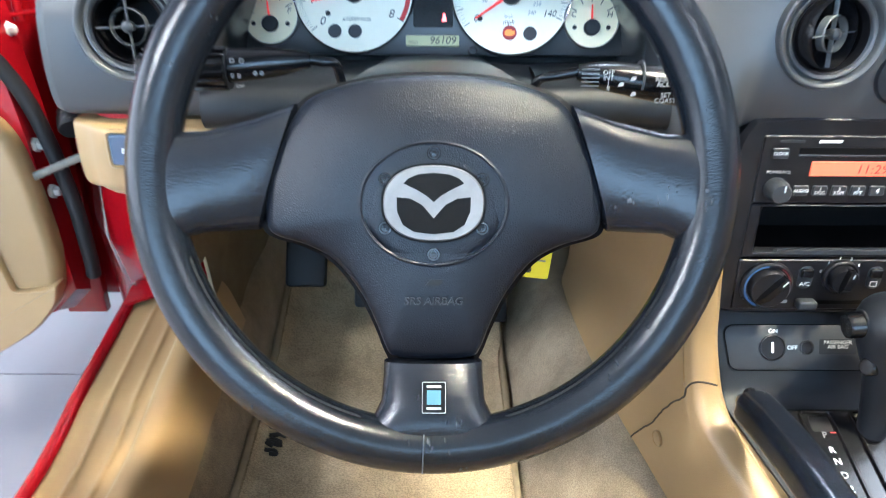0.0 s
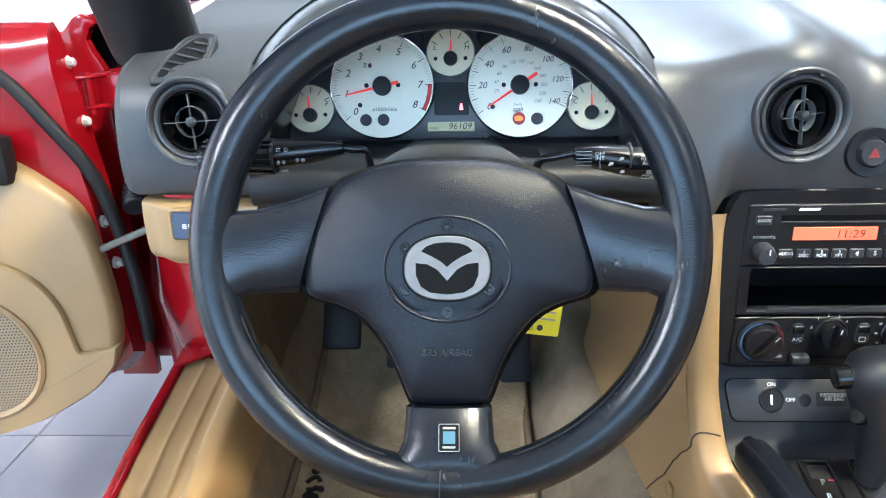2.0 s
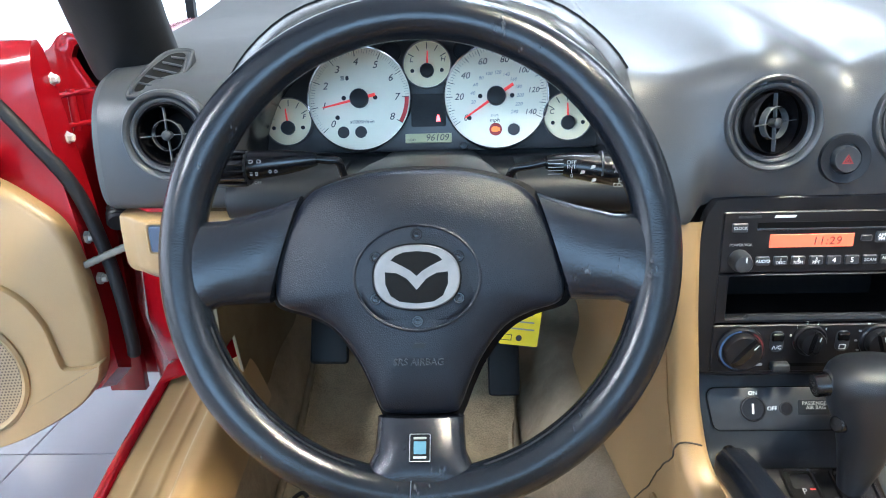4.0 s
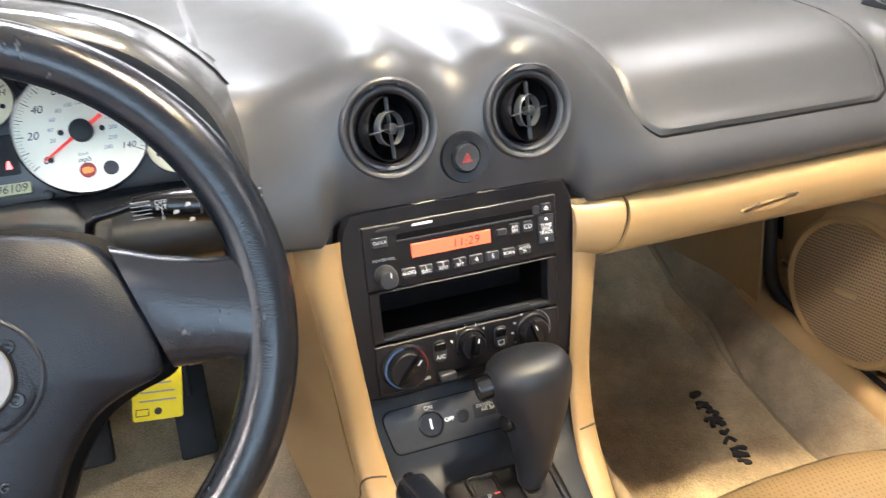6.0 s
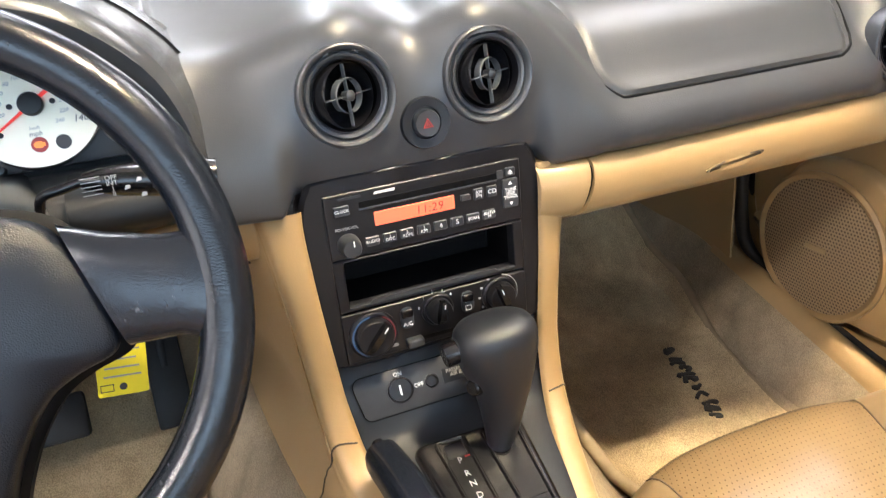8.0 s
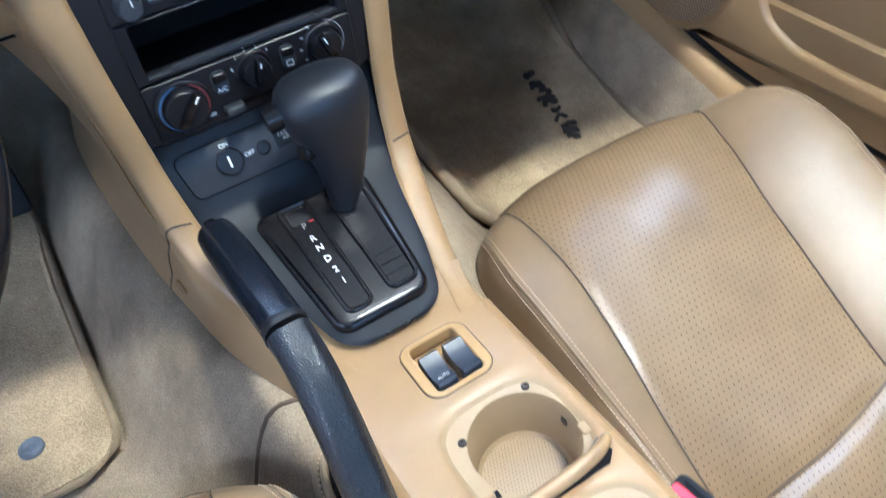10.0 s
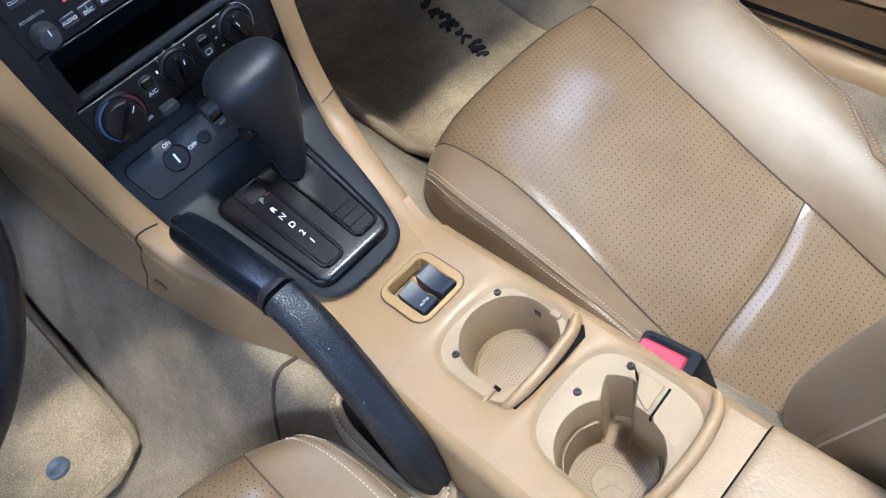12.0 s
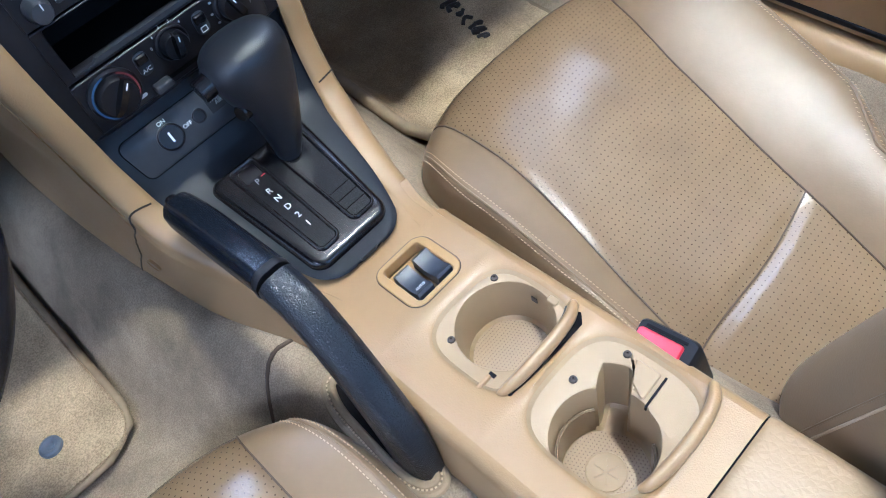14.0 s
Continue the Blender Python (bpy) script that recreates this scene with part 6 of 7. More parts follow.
part("disc_groove", lathe([(0.0462, -0.004), (0.0462, 0.0006), (0.0448, 0.0012), (0.0436, 0.0006), (0.0436, -0.004)], 56, 1, 0.83), M["pad"], wheel, "", at(0, -0.0190, 0.0046))
hubd = part("hub_disc", lathe([(0.0438, -0.004), (0.0432, -0.0018), (0.042, -0.0006), (0.038, 0.0002), (0.030, 0.0012), (0, 0.0016)], 56, 1, 0.83), M["pad"], wheel, "recessed oval disc", at(0, -0.0190, 0.0044))
for a in (90, 146, 34, 214, 326, 270):
    part("disc_dimple", lathe([(0.0042, 0.0002), (0.0038, 0.0016), (0.0028, 0.0016), (0.0024, 0.0004), (0.0010, 0.0003), (0, 0.0009)], 18), M["gloss"], hubd, "", at(0.0366 * math.cos(radians(a)) * (0.97 if abs(a - 180) != 90 else 1), 0.0306 * math.sin(radians(a)) * (1.0 if a in (90, 270) else 0.86), 0.0003))
def soft_oval(a, b, p, n=64):
    return [(a * math.copysign(abs(math.cos(t)) ** p, math.cos(t)), b * math.copysign(abs(math.sin(t)) ** p, math.sin(t))) for t in (2 * math.pi * i / n for i in range(n))]


part("emblem_seat", slab(soft_oval(0.0318, 0.0240, 0.86), [(0, -0.001), (0, 0.0026)]), M["dark"], hubd, "dark gap round the emblem", at(0, 0.0005, 0.0006))
emb = part("emblem", slab(soft_oval(0.0304, 0.0228, 0.86), [(0, -0.001), (0, 0.0026), (0.0008, 0.0036)]), M["satin"], hubd, "satin silver oval emblem with black fields", at(0, 0.0005, 0.0012))
upper = [(-0.0182, 0.0118), (-0.0100, 0.0078), (-0.0040, 0.0042), (0.0, 0.0006), (0.0040, 0.0042), (0.0100, 0.0078), (0.0182, 0.0118), (0.0150, 0.0150), (0.0090, 0.0174), (0.0, 0.0182), (-0.0090, 0.0174), (-0.0150, 0.0150)]
part("emblem_field", slab(upper, [(0, 0.003), (0, 0.0039)]), M["dark"], emb, "black upper field", smooth=False)
under = [(-0.0222, 0.0036), (-0.0220, -0.0050), (-0.0185, -0.0130), (-0.0120, -0.0172), (0.0, -0.0186), (0.0120, -0.0172), (0.0185, -0.0130), (0.0220, -0.0050), (0.0222, 0.0036), (0.0140, 0.0028), (0.0070, -0.0010), (0.0, -0.0090), (-0.0070, -0.0010), (-0.0140, 0.0028)]
part("emblem_field", slab(under, [(0, 0.003), (0, 0.0039)]), M["dark"], emb, "black lower field", smooth=False)
letters("SRS AIRBAG", 0.0068, wheel, M["grey_button"], at(0.0, -0.0785, 0.0048), lift=0.0014, slant=0.1)
part("pad_mark", slab([(-0.005, -0.0015), (0.004, -0.0015), (0.006, 0.002), (-0.002, 0.002)], [(0, 0), (0, 0.001)]), M["rubber"], wheel, "", at(0, -0.0670, 0.0042), smooth=False)
bdg = part("spoke_badge", slab(rrect(0.0158, 0.0200, 0.0012), [(0, -0.004), (0, 0.0006), (0.0003, 0.0012)]), M["gloss"], wheel, "small black badge with blue square", pose(0.0005, -0.1375, 0.0068, -22, 0, 0) @ Matrix.Diagonal((0.98, 1.0, 1, 1)))
part("badge_line", ring_slab(rrect(0.0150, 0.0192, 0.001), rrect(0.0140, 0.0182, 0.0008), 0.001, 0.0016), M["print"], bdg, smooth=False)
part("badge_square", slab(rrect(0.0088, 0.0086, 0.0004), [(0, 0.001), (0, 0.0015)]), M["sky_blue"], bdg, smooth=False)
for yy in (0.0066, -0.0066):
    part("badge_bar", slab(rrect(0.0092, 0.0016, 0.0003), [(0, 0.001), (0, 0.0015)]), M["print"], bdg, "", at(0, yy), smooth=False)
# lacing on the inner side of the rim, and the seam at its foot
bm = bmesh.new()
for i in range(150):
    a = radians(200 + 140 * i / 149)
    if abs(math.degrees(a) - 270) < 17:
        continue
    r0 = R0 - RT * 0.93
    p = Vector((r0 * math.cos(a), r0 * math.sin(a), RT * 0.42))
    t = Vector((-math.sin(a), math.cos(a), 0.5)).normalized()
    n = Vector((-math.cos(a), -math.sin(a), 0.4)).normalized()
    w = t.cross(n)
    q = [bm.verts.new(p + t * l + w * k + n * h) for l, k, h in ((-0.0026, -0.0007, 0.0), (0.0026, -0.0007, 0.0), (0.0026, 0.0007, 0.0), (-0.0026, 0.0007, 0.0), (-0.0018, 0.0, 0.0011), (0.0018, 0.0, 0.0011))]
    for ids in ((0, 1, 5, 4), (1, 2, 5), (2, 3, 4, 5), (3, 0, 4)):
        bm.faces.new([q[k] for k in ids])
tagged(part("rim_lacing", bm, M["rubber"], wheel, smooth=False), kind="stuff")
ang = radians(268)
part("rim_seam", tube([Vector(((R0 + RT * 1.03 * math.cos(b)) * math.cos(ang), (R0 + RT * 1.03 * math.cos(b)) * math.sin(ang), RT * 1.07 * math.sin(b))) for b in lin(-0.3, 2.6, 12)], 0.0004, 6), M["slate"], wheel)

column = thing("steering_column", "black steering column shroud behind the wheel", "steering column", at(-0.355, 0, 0))
sh = []
for y, w, zt, zb in ((-0.118, 0.060, 0.738, 0.66), (-0.112, 0.078, 0.744, 0.65), (-0.09, 0.082, 0.752, 0.645), (-0.05, 0.079, 0.756, 0.64), (0.0, 0.068, 0.754, 0.64), (0.05, 0.060, 0.748, 0.64), (0.09, 0.058, 0.744, 0.64)):
    c, h = (zt + zb) / 2, (zt - zb) / 2
    sh.append([Vector((w * math.copysign(abs(math.cos(t)) ** 0.4, math.cos(t)), y, c + h * math.copysign(abs(math.sin(t)) ** 0.5, math.sin(t)) - 0.004 * math.cos(t) ** 2)) for t in (2 * math.pi * i / 48 for i in range(48))])
part("column_shroud", loft(sh), M["dash"], column)


def stalk(s, name, label):
    """The arm leaves the shroud, bends up, and carries a tapering grip."""
    st = thing(name, label, "control stalk", at(0, 0, 0))
    dz = 0.003 if s > 0 else 0.010
    base = Vector((-0.355 + s * 0.062, -0.045, 0.722 + dz))
    elbow = Vector((-0.355 + s * (0.074 if s > 0 else 0.069), -0.058, 0.752 + dz + (0 if s > 0 else 0.003)))
    p1 = Vector((-0.355 + s * (0.100 if s > 0 else 0.086), -0.060, 0.758 + dz))
    part("stalk_arm", tube(spline([base, base.lerp(elbow, 0.6), elbow, elbow.lerp(p1, 0.5), p1], 4), 0.0034, 12), M["gloss"], st, "thin bent stalk arm")
    end = Vector((-0.355 + s * (0.184 if s > 0 else 0.202), -0.064, (0.7465 if s > 0 else 0.750) + dz))
    n = 10
    rr = [0.0055, 0.0085, 0.0105, 0.0115, 0.0122, 0.0128, 0.0132, 0.0135, 0.0135, 0.0125]
    part("stalk_grip", tube([p1.lerp(end, i / (n - 1)) for i in range(n)], rr, 20, flat=0.95), M["gloss"], st, "black printed stalk grip")
    return st


sr = stalk(1, "wiper_stalk", "black wiper and cruise stalk with white print")
part("grip_band", tube([(-0.355 + 0.1425, -0.0620, 0.7565), (-0.355 + 0.1440, -0.0620, 0.7564)], 0.0131, 20), M["grey_button"], sr)
sl = stalk(-1, "light_stalk", "black light stalk with ribbed end and white marks")
for i in range(5):
    part("grip_line", box(0.012, 0.0005, 0.0005), M["print"], sr, "", pose(-0.355 + 0.106, -0.0755 - 0.0005 * i * (1 if i < 3 else 0.2), 0.766 - 0.0028 * i, 70, 0, 0), smooth=False)
letters("OFF\nINT\nI\nII", 0.0044, sr, M["print"], pose(-0.355 + 0.1185, -0.0762, 0.7585, 78, 0, 0))
letters("RESUME\nACCEL", 0.0046, sr, M["print"], pose(-0.355 + 0.158, -0.0790, 0.7585, 74, 0, 0))
letters("SET\nCOAST", 0.0046, sr, M["print"], pose(-0.355 + 0.158, -0.0795, 0.7475, 86, 0, 0))
for dx, dz in ((0.127, 0.753), (0.135, 0.7570), (0.136, 0.7465)):
    part("wiper_mark", slab([(-0.0020, -0.0013), (0.0017, -0.0007), (0.0020, 0.0013), (-0.0007, 0.0016)], [(0, 0), (0, 0.0005)]), M["print"], sr, "", pose(-0.355 + dx, -0.0772, dz + 0.003, 80, 0, 0), smooth=False)
part("grip_collar", tube([(-0.4985, -0.0622, 0.7622), (-0.4962, -0.0622, 0.7622)], [0.0139, 0.0139], 24), M["rubber"], sl, "raised collar")
for dx, dz in ((-0.491, 0.7702), (-0.4845, 0.7702)):
    lamp = [(-0.0016, -0.0015), (0.0004, -0.0015), (0.0016, -0.0007), (0.0016, 0.0007), (0.0004, 0.0015), (-0.0016, 0.0015)]
    part("light_mark", ring_slab(lamp, inset(lamp, 0.0005), 0.0, 0.0004), M["print"], sl, "", pose(dx, -0.0752, dz, 62, 0, 0), smooth=False)
for k in (-1, 1):
    for j in (-1, 0, 1):
        part("light_mark", box(0.0022, 0.0005, 0.0004), M["print"], sl, "", pose(-0.489 + k * 0.0022, -0.0772, 0.7605 + j * 0.0011, 82, 0, -14 * j * k), smooth=False)
    head = [(k * 0.0008, -0.0008), (k * 0.0020, -0.0008), (k * 0.0020, -0.0018), (k * 0.0040, 0.0), (k * 0.0020, 0.0018), (k * 0.0020, 0.0008), (k * 0.0008, 0.0008)]
    head = head if k > 0 else head[::-1]
    part("light_mark", ring_slab(head, inset(head, 0.0004), 0.0, 0.0004), M["print"], sl, "", pose(-0.4735, -0.0768, 0.7622, 82, 0, 0), smooth=False)
letters("OFF", 0.0034, sl, M["print"], pose(-0.487, -0.0752, 0.7530, 108, 0, 0))
for i in range(14):
    a = 2 * math.pi * i / 14
    part("grip_rib", box(0.056, 0.0022, 0.0026, 0.0006, 1), M["gloss"], sl, "", pose(-0.355 - 0.170, -0.064 + 0.0138 * math.cos(a), 0.7625 + 0.0138 * math.sin(a), math.degrees(a), 0, 0), smooth=False)

tag = thing("key_tag", "yellow paper tag hanging below the column", "key tag", pose(-0.271, -0.004, 0.594, 78, 10, 6))
part("tag_card", slab(rrect(0.038, 0.046, 0.002), [(0, -0.0008), (0, 0.0008)]), M["yellow"], tag, smooth=False)
for i, (w, y) in enumerate(((0.028, 0.014), (0.022, 0.007), (0.026, 0.0), (0.028, -0.007))):
    part("writing_bar", box(w, 0.0014, 0.0004, at=(0, y, 0.001)), M["grey_ink"], tag, smooth=False)
part("tag_hole", lathe([(0.003, 0.0008), (0, 0.0010)], 14), M["ink"], tag, "", at(0.0, -0.016))
part("tag_box", ring_slab(rrect(0.010, 0.006, 0.0004), rrect(0.0088, 0.0048, 0.0003), 0.0008, 0.0011), M["ink"], tag, "", at(-0.012, -0.016), smooth=False)

# pedals
ped = thing("brake_pedal", "black rubber brake pedal on its arm", "pedal", at(-0.42, 0.36, 0.36))
part("pedal_pad", box(0.10, 0.06, 0.016, 0.006, 2), M["rubber"], ped, "", pose(0, 0, 0, 62, 0, 0))
part("pedal_arm", tube([(0.0, 0.01, 0.02), (0, 0.06, 0.12), (0, 0.10, 0.26)], 0.010, 10), M["rubber"], ped)
foot = thing("dead_pedal", "black ribbed footrest beside the pedals", "pedal", at(-0.545, 0.42, 0.40))
part("pedal_pad", box(0.06, 0.13, 0.02, 0.006, 2), M["rubber"], foot, "", pose(0, 0, 0, 58, 0, 0))
gas = thing("accelerator_pedal", "slim black rubber accelerator pedal", "pedal", at(-0.27, 0.42, 0.34))
part("pedal_pad", box(0.05, 0.13, 0.014, 0.005, 2), M["rubber"], gas, "", pose(0, 0, 0, 60, 0, 0))
part("pedal_arm", tube([(0.0, 0.01, 0.02), (0, 0.06, 0.12), (0, 0.10, 0.26)], 0.007, 10), M["rubber"], gas)
# ---- seats ----
def seat(name, s, shift, label):
    """A bucket seat; s is the side of the car, shift moves it back. u runs from the tunnel side (-1) to the door side (1)."""
    ob = thing(name, label, "car seat", at(0, shift, 0), group="front seats")
    LEN = 0.50

    def edge(y):
        """inner and outer edge across the car, y metres behind the front"""
        r = max(0.0, 1 - y / 0.13) ** 2.4
        return 0.108 + 0.030 * r, 0.548 - 0.060 * r - 0.20 * max(0.0, y - 0.16) - min(0.04, 0.7 * max(0.0, y - 0.32))

    def seam(y):
        return 0.182 - 0.036 * smoothstep(0.12, 0.40, y), 0.462 - 0.30 * min(y, 0.19) - 0.2 * max(0.0, y - 0.19)

    def front(u):
        return -0.040 - 0.055 * abs(u) ** 3.2

    def top(u, y):
        k = min(0.12, max(0.0, y - 0.06))
        z = 0.376 - 0.33 * (k * k / 0.24 + max(0.0, y - 0.18))
        z -= 0.055 * max(0.0, 1 - y / 0.07) ** 2.4
        return z

    def cross(x, y):
        """height over the base line from the bolsters and the crown of the insert"""
        lo, hi = edge(y)
        a, b = seam(y)
        if x < a:
            k = (a - x) / (a - lo)
            h = 0.004 * math.sin(min(1, k * 1.3) * math.pi * 0.5) - 0.055 * max(0.0, (k - 0.70) / 0.30) ** 2.2
        elif x > b:
            k = (x - b) / (hi - b)
            h = 0.026 * math.sin(min(1, k * 1.4) * math.pi * 0.5) - 0.075 * max(0.0, (k - 0.70) / 0.30) ** 2.2
        else:
            k = 2 * (x - a) / (b - a) - 1
            h = 0.007 * (1 - k * k) * (1 - 0.8 * smoothstep(0.1, 0.4, y)) - 0.005 * smoothstep(0.15, 0.4, y) * (1 - k ** 4)
        for q in (a, b):
            h -= 0.0018 * math.exp(-((x - q) / 0.006) ** 2) * smoothstep(0.02, 0.06, y)
        if a < x < b:
            q = 2 * (x - a) / (b - a) - 1
            h -= 0.006 * math.exp(-((y - 0.388 + 0.016 * q * q) / 0.010) ** 2) * (1 - q ** 8)
        return h

    def point(x, y):
        lo, hi = edge(y)
        u = 2 * (x - lo) / (hi - lo) - 1
        wr = 0.0015 * noise.noise((x * 14, y * 14, s)) + 0.0007 * noise.noise((x * 45, y * 45, s))
        return Vector((s * x, front(u) - y, top(u, y) + cross(x, y) * smoothstep(-0.02, 0.09, y) + wr))

    ys = [0, 0.003, 0.008, 0.014, 0.022, 0.032, 0.045, 0.06, 0.08, 0.10] + lin(0.125, 0.345, 16) + lin(0.352, 0.412, 16) + lin(0.425, LEN, 7)
    ts = lin(0, 1, 22)
    part("cushion_bolster", sheet(lambda u, v: point(edge(v)[0] + (seam(v)[0] - edge(v)[0]) * u, v), ts, ys), M["seat"], ob, "smooth leather bolster")
    part("cushion_bolster", sheet(lambda u, v: point(seam(v)[1] + (edge(v)[1] - seam(v)[1]) * u, v), ts, ys), M["seat"], ob, "smooth leather bolster")
    part("cushion_insert", sheet(lambda u, v: point(seam(v)[0] + (seam(v)[1] - seam(v)[0]) * u, v), lin(0, 1, 46), ys), M["perf"], ob, "perforated leather insert")
    part("cushion_front", sheet(lambda u, v: point(edge(0)[0] + (edge(0)[1] - edge(0)[0]) * u, 0) + Vector((0, 0.004 * math.sin(v * 3) - 0.02 * v, -0.14 * v)), lin(0, 1, 30), lin(0, 1, 6)), M["seat"], ob)
    for k in (0, 1):
        part("cushion_side", sheet(lambda u, v: point(edge(u)[k], u) + Vector((s * (-0.01 + 0.02 * k) * math.sin(v * 3.1) * -1 * (-1), 0, -0.13 * v)), ys, lin(0, 1, 6)), M["seat"], ob)
        f = 0.055
        line = [point(edge(y)[0] + 0.018 if k == 0 else edge(y)[1] - 0.030, y) + Vector((0, 0, 0.0004)) for y in ys[5:]]
        part("seam_piping", tube(line, 0.0015, 6), M["seat"], ob)
        bm = bmesh.new()
        for i in range(120):
            y = 0.03 + (LEN - 0.03) * i / 120
            for off in (0.0235, 0.0135):
                p = point(edge(y)[0] + off if k == 0 else edge(y)[1] - 0.012 - off, y) + Vector((0, 0, 0.0008))
                q = [bm.verts.new(p + Vector(d)) for d in ((-0.0005, -0.0013, 0), (0.0005, -0.0013, 0), (0.0005, 0.0013, 0), (-0.0005, 0.0013, 0))]
                bm.faces.new(q)
        tagged(part("stitches", bm, M["stitch"], ob, smooth=False), kind="stuff")
        if k:
            cr = []
            for i in range(25):
                q = -1 + 2 * i / 24
                y = 0.388 - 0.016 * q * q
                a, b = seam(y)
                cr.append(point(a + (b - a) * (q + 1) / 2, y) + Vector((0, 0, 0.0006)))
            part("insert_seam", tube(cr, 0.0010, 6), M["seam"], ob)
        part("insert_seam", tube([point(seam(y)[k], y) + Vector((0, 0, 0.0006)) for y in ys[4:]], 0.0010, 6), M["seam"], ob)

    def back(u, v):
        e = abs(u)
        bul = 0.04 * smoothstep(0.40, 0.78, e)
        rnd = 0.06 * max(0.0, (e - 0.86) / 0.14) ** 2
        low = 0.05 * max(0.0, 1 - v / 0.08) ** 2
        return Vector((s * (0.345 + u * (0.230 - 0.015 * v)), -0.566 - 0.25 * v + bul - rnd - low, 0.235 + 0.52 * v))
    part("backrest", sheet(back, lin(-1, 1, 45), lin(0, 1, 24)), M["seat"], ob, "tan leather backrest")
    for e in (-0.86, 0.86):
        part("seam_piping", tube([back(e, v) + Vector((0, 0.0015, 0)) for v in lin(0, 1, 24)], 0.0016, 6), M["seat"], ob)
    for bx in (0.163, 0.527):
        roll = spline([(s * bx, -0.560, 0.255), (s * bx, -0.566, 0.29), (s * bx, -0.578, 0.34), (s * bx, -0.61, 0.45), (s * bx, -0.66, 0.62), (s * bx, -0.70, 0.75)], 6)
        rad = [0.020 + 0.042 * smoothstep(0, 9, i) ** 0.6 - 0.006 * smoothstep(14, 30, i) for i in range(len(roll))]
        part("backrest_bolster", tube(roll, rad, 32), M["seat"], ob, "rounded leather backrest bolster")
        for da in (0.0, 0.12):
            ring_ = [p + Vector((s * math.cos(2.5 + da) * r * (1 if bx < 0.3 else -1), math.sin(2.5 + da) * r + 0.0005, 0.0)) for p, r in zip(roll[6:], rad[6:])]
            part("seam_piping", tube(ring_, 0.0012, 6), M["stitch"] if da else M["seat"], ob)
    part("backrest_shell", sheet(lambda u, v: Vector((s * (0.345 + u * (0.23 - 0.015 * v)), -0.68 - 0.17 * v, 0.22 + 0.53 * v)), lin(-1, 1, 9), lin(0, 1, 5)), M["seat"], ob)
    part("seat_base", box(0.36, 0.36, 0.09, 0.01, 2, at=(s * 0.345, -0.30, 0.19)), M["dark"], ob)
    return ob


pseat = seat("passenger_seat", 1, 0.0, "tan perforated leather passenger seat")
dseat = seat("driver_seat", -1, -0.115, "tan perforated leather driver seat")

bz = Vector((-0.30, 0.10, 0.95)).normalized()
bx_ = (Vector((0.05, -1.0, 0.10)) - bz * bz.dot(Vector((0.05, -1.0, 0.10)))).normalized()
by_ = bz.cross(bx_)
buckle_pose = Matrix.Translation(Vector((0.0895, -0.436, 0.386)) - bz * 0.034) @ Matrix((bx_, by_, bz)).transposed().to_4x4() @ Matrix.Scale(1.18, 4)
buckle = thing("seat_belt_buckle", "black seat belt buckle with red release button", "seat belt buckle", buckle_pose)
part("buckle_body", loft([[Vector((x * w, y * d, z)) for x, y in rpoly([(-1, -1), (1, -1), (1, 1), (-1, 1)], 0.25, 3)] for z, w, d in ((-0.045, 0.014, 0.008), (-0.03, 0.019, 0.011), (0.020, 0.0215, 0.0135), (0.034, 0.0220, 0.0140), (0.037, 0.0205, 0.0125))]), M["rubber"], buckle, "black moulded buckle body")
part("buckle_button", slab(rrect(0.033, 0.0175, 0.0025), [(0, -0.003), (0, 0.0012), (0.0012, 0.0022)]), M["red_plastic"], buckle, "red release button", at(-0.003, -0.0020, 0.0368))
part("buckle_slot", box(0.030, 0.0022, 0.0008, at=(-0.001, 0.0090, 0.0372)), M["dark"], buckle, smooth=False)
part("buckle_stalk", box(0.024, 0.010, 0.12, 0.003, 2, at=(0, 0, -0.10)), M["rubber"], buckle)

# ---- mats ----
def floor_mat(name, x0, x1, y0, y1, label, flare=0.0, bound=0.0085):
    ob = thing(name, label, "floor mat", at(0, 0, 0), group="floor mats")
    def inside(u, v):
        x, y = x0 + (x1 - x0) * u, y0 + (y1 - y0) * v
        x += flare * u * smoothstep(0.05, 0.40, y)
        d = min(y - y0, y1 - y)
        r = 0.045
        if d < r:
            cut = r - math.sqrt(max(0.0, r * r - (r - d) ** 2))
            x = x0 + cut + (x1 - x0 - 2 * cut) * u + flare * u * smoothstep(0.05, 0.40, y)
        return Vector((x, y, floor_z(x, y) + 0.016 + 0.0012 * noise.noise((x * 30, y * 30, 3))))
    part("mat_body", sheet(inside, lin(0.0, 1.0, 40), [0, 0.004, 0.01, 0.02, 0.035, 0.055] + lin(0.08, 0.92, 40) + [0.945, 0.965, 0.98, 0.99, 0.996, 1], thick=0.009), M["mat"], ob)
    edge = []
    for (a, b) in [((0, t), None) for t in lin(1, 0, 30)] + [((t, 0), None) for t in lin(0, 1, 20)] + [((1, t), None) for t in lin(0, 1, 30)]:
        p = inside(*a)
        edge.append(p + Vector((0, 0, 0.001)))
    part("mat_binding", tube(edge, bound, 10), M["binding"], ob, "bound mat edge")
    return ob


dm = floor_mat("floor_mat", -0.590, -0.255, -0.004, 0.60, "soiled beige driver floor mat with black embroidery", bound=0.0050)
eye = part("mat_eyelet", lathe([(0.0135, -0.006), (0.013, 0.002), (0.010, 0.0035), (0.006, 0.002), (0.0045, 0.0), (0, 0.0)], 28), M["eyelet"], dm, "grey mat eyelet", at(-0.338, 0.060, 0.2225))
pm = floor_mat("floor_mat", 0.215, 0.540, 0.02, 0.66, "soiled beige passenger floor mat with black embroidery", 0.055)


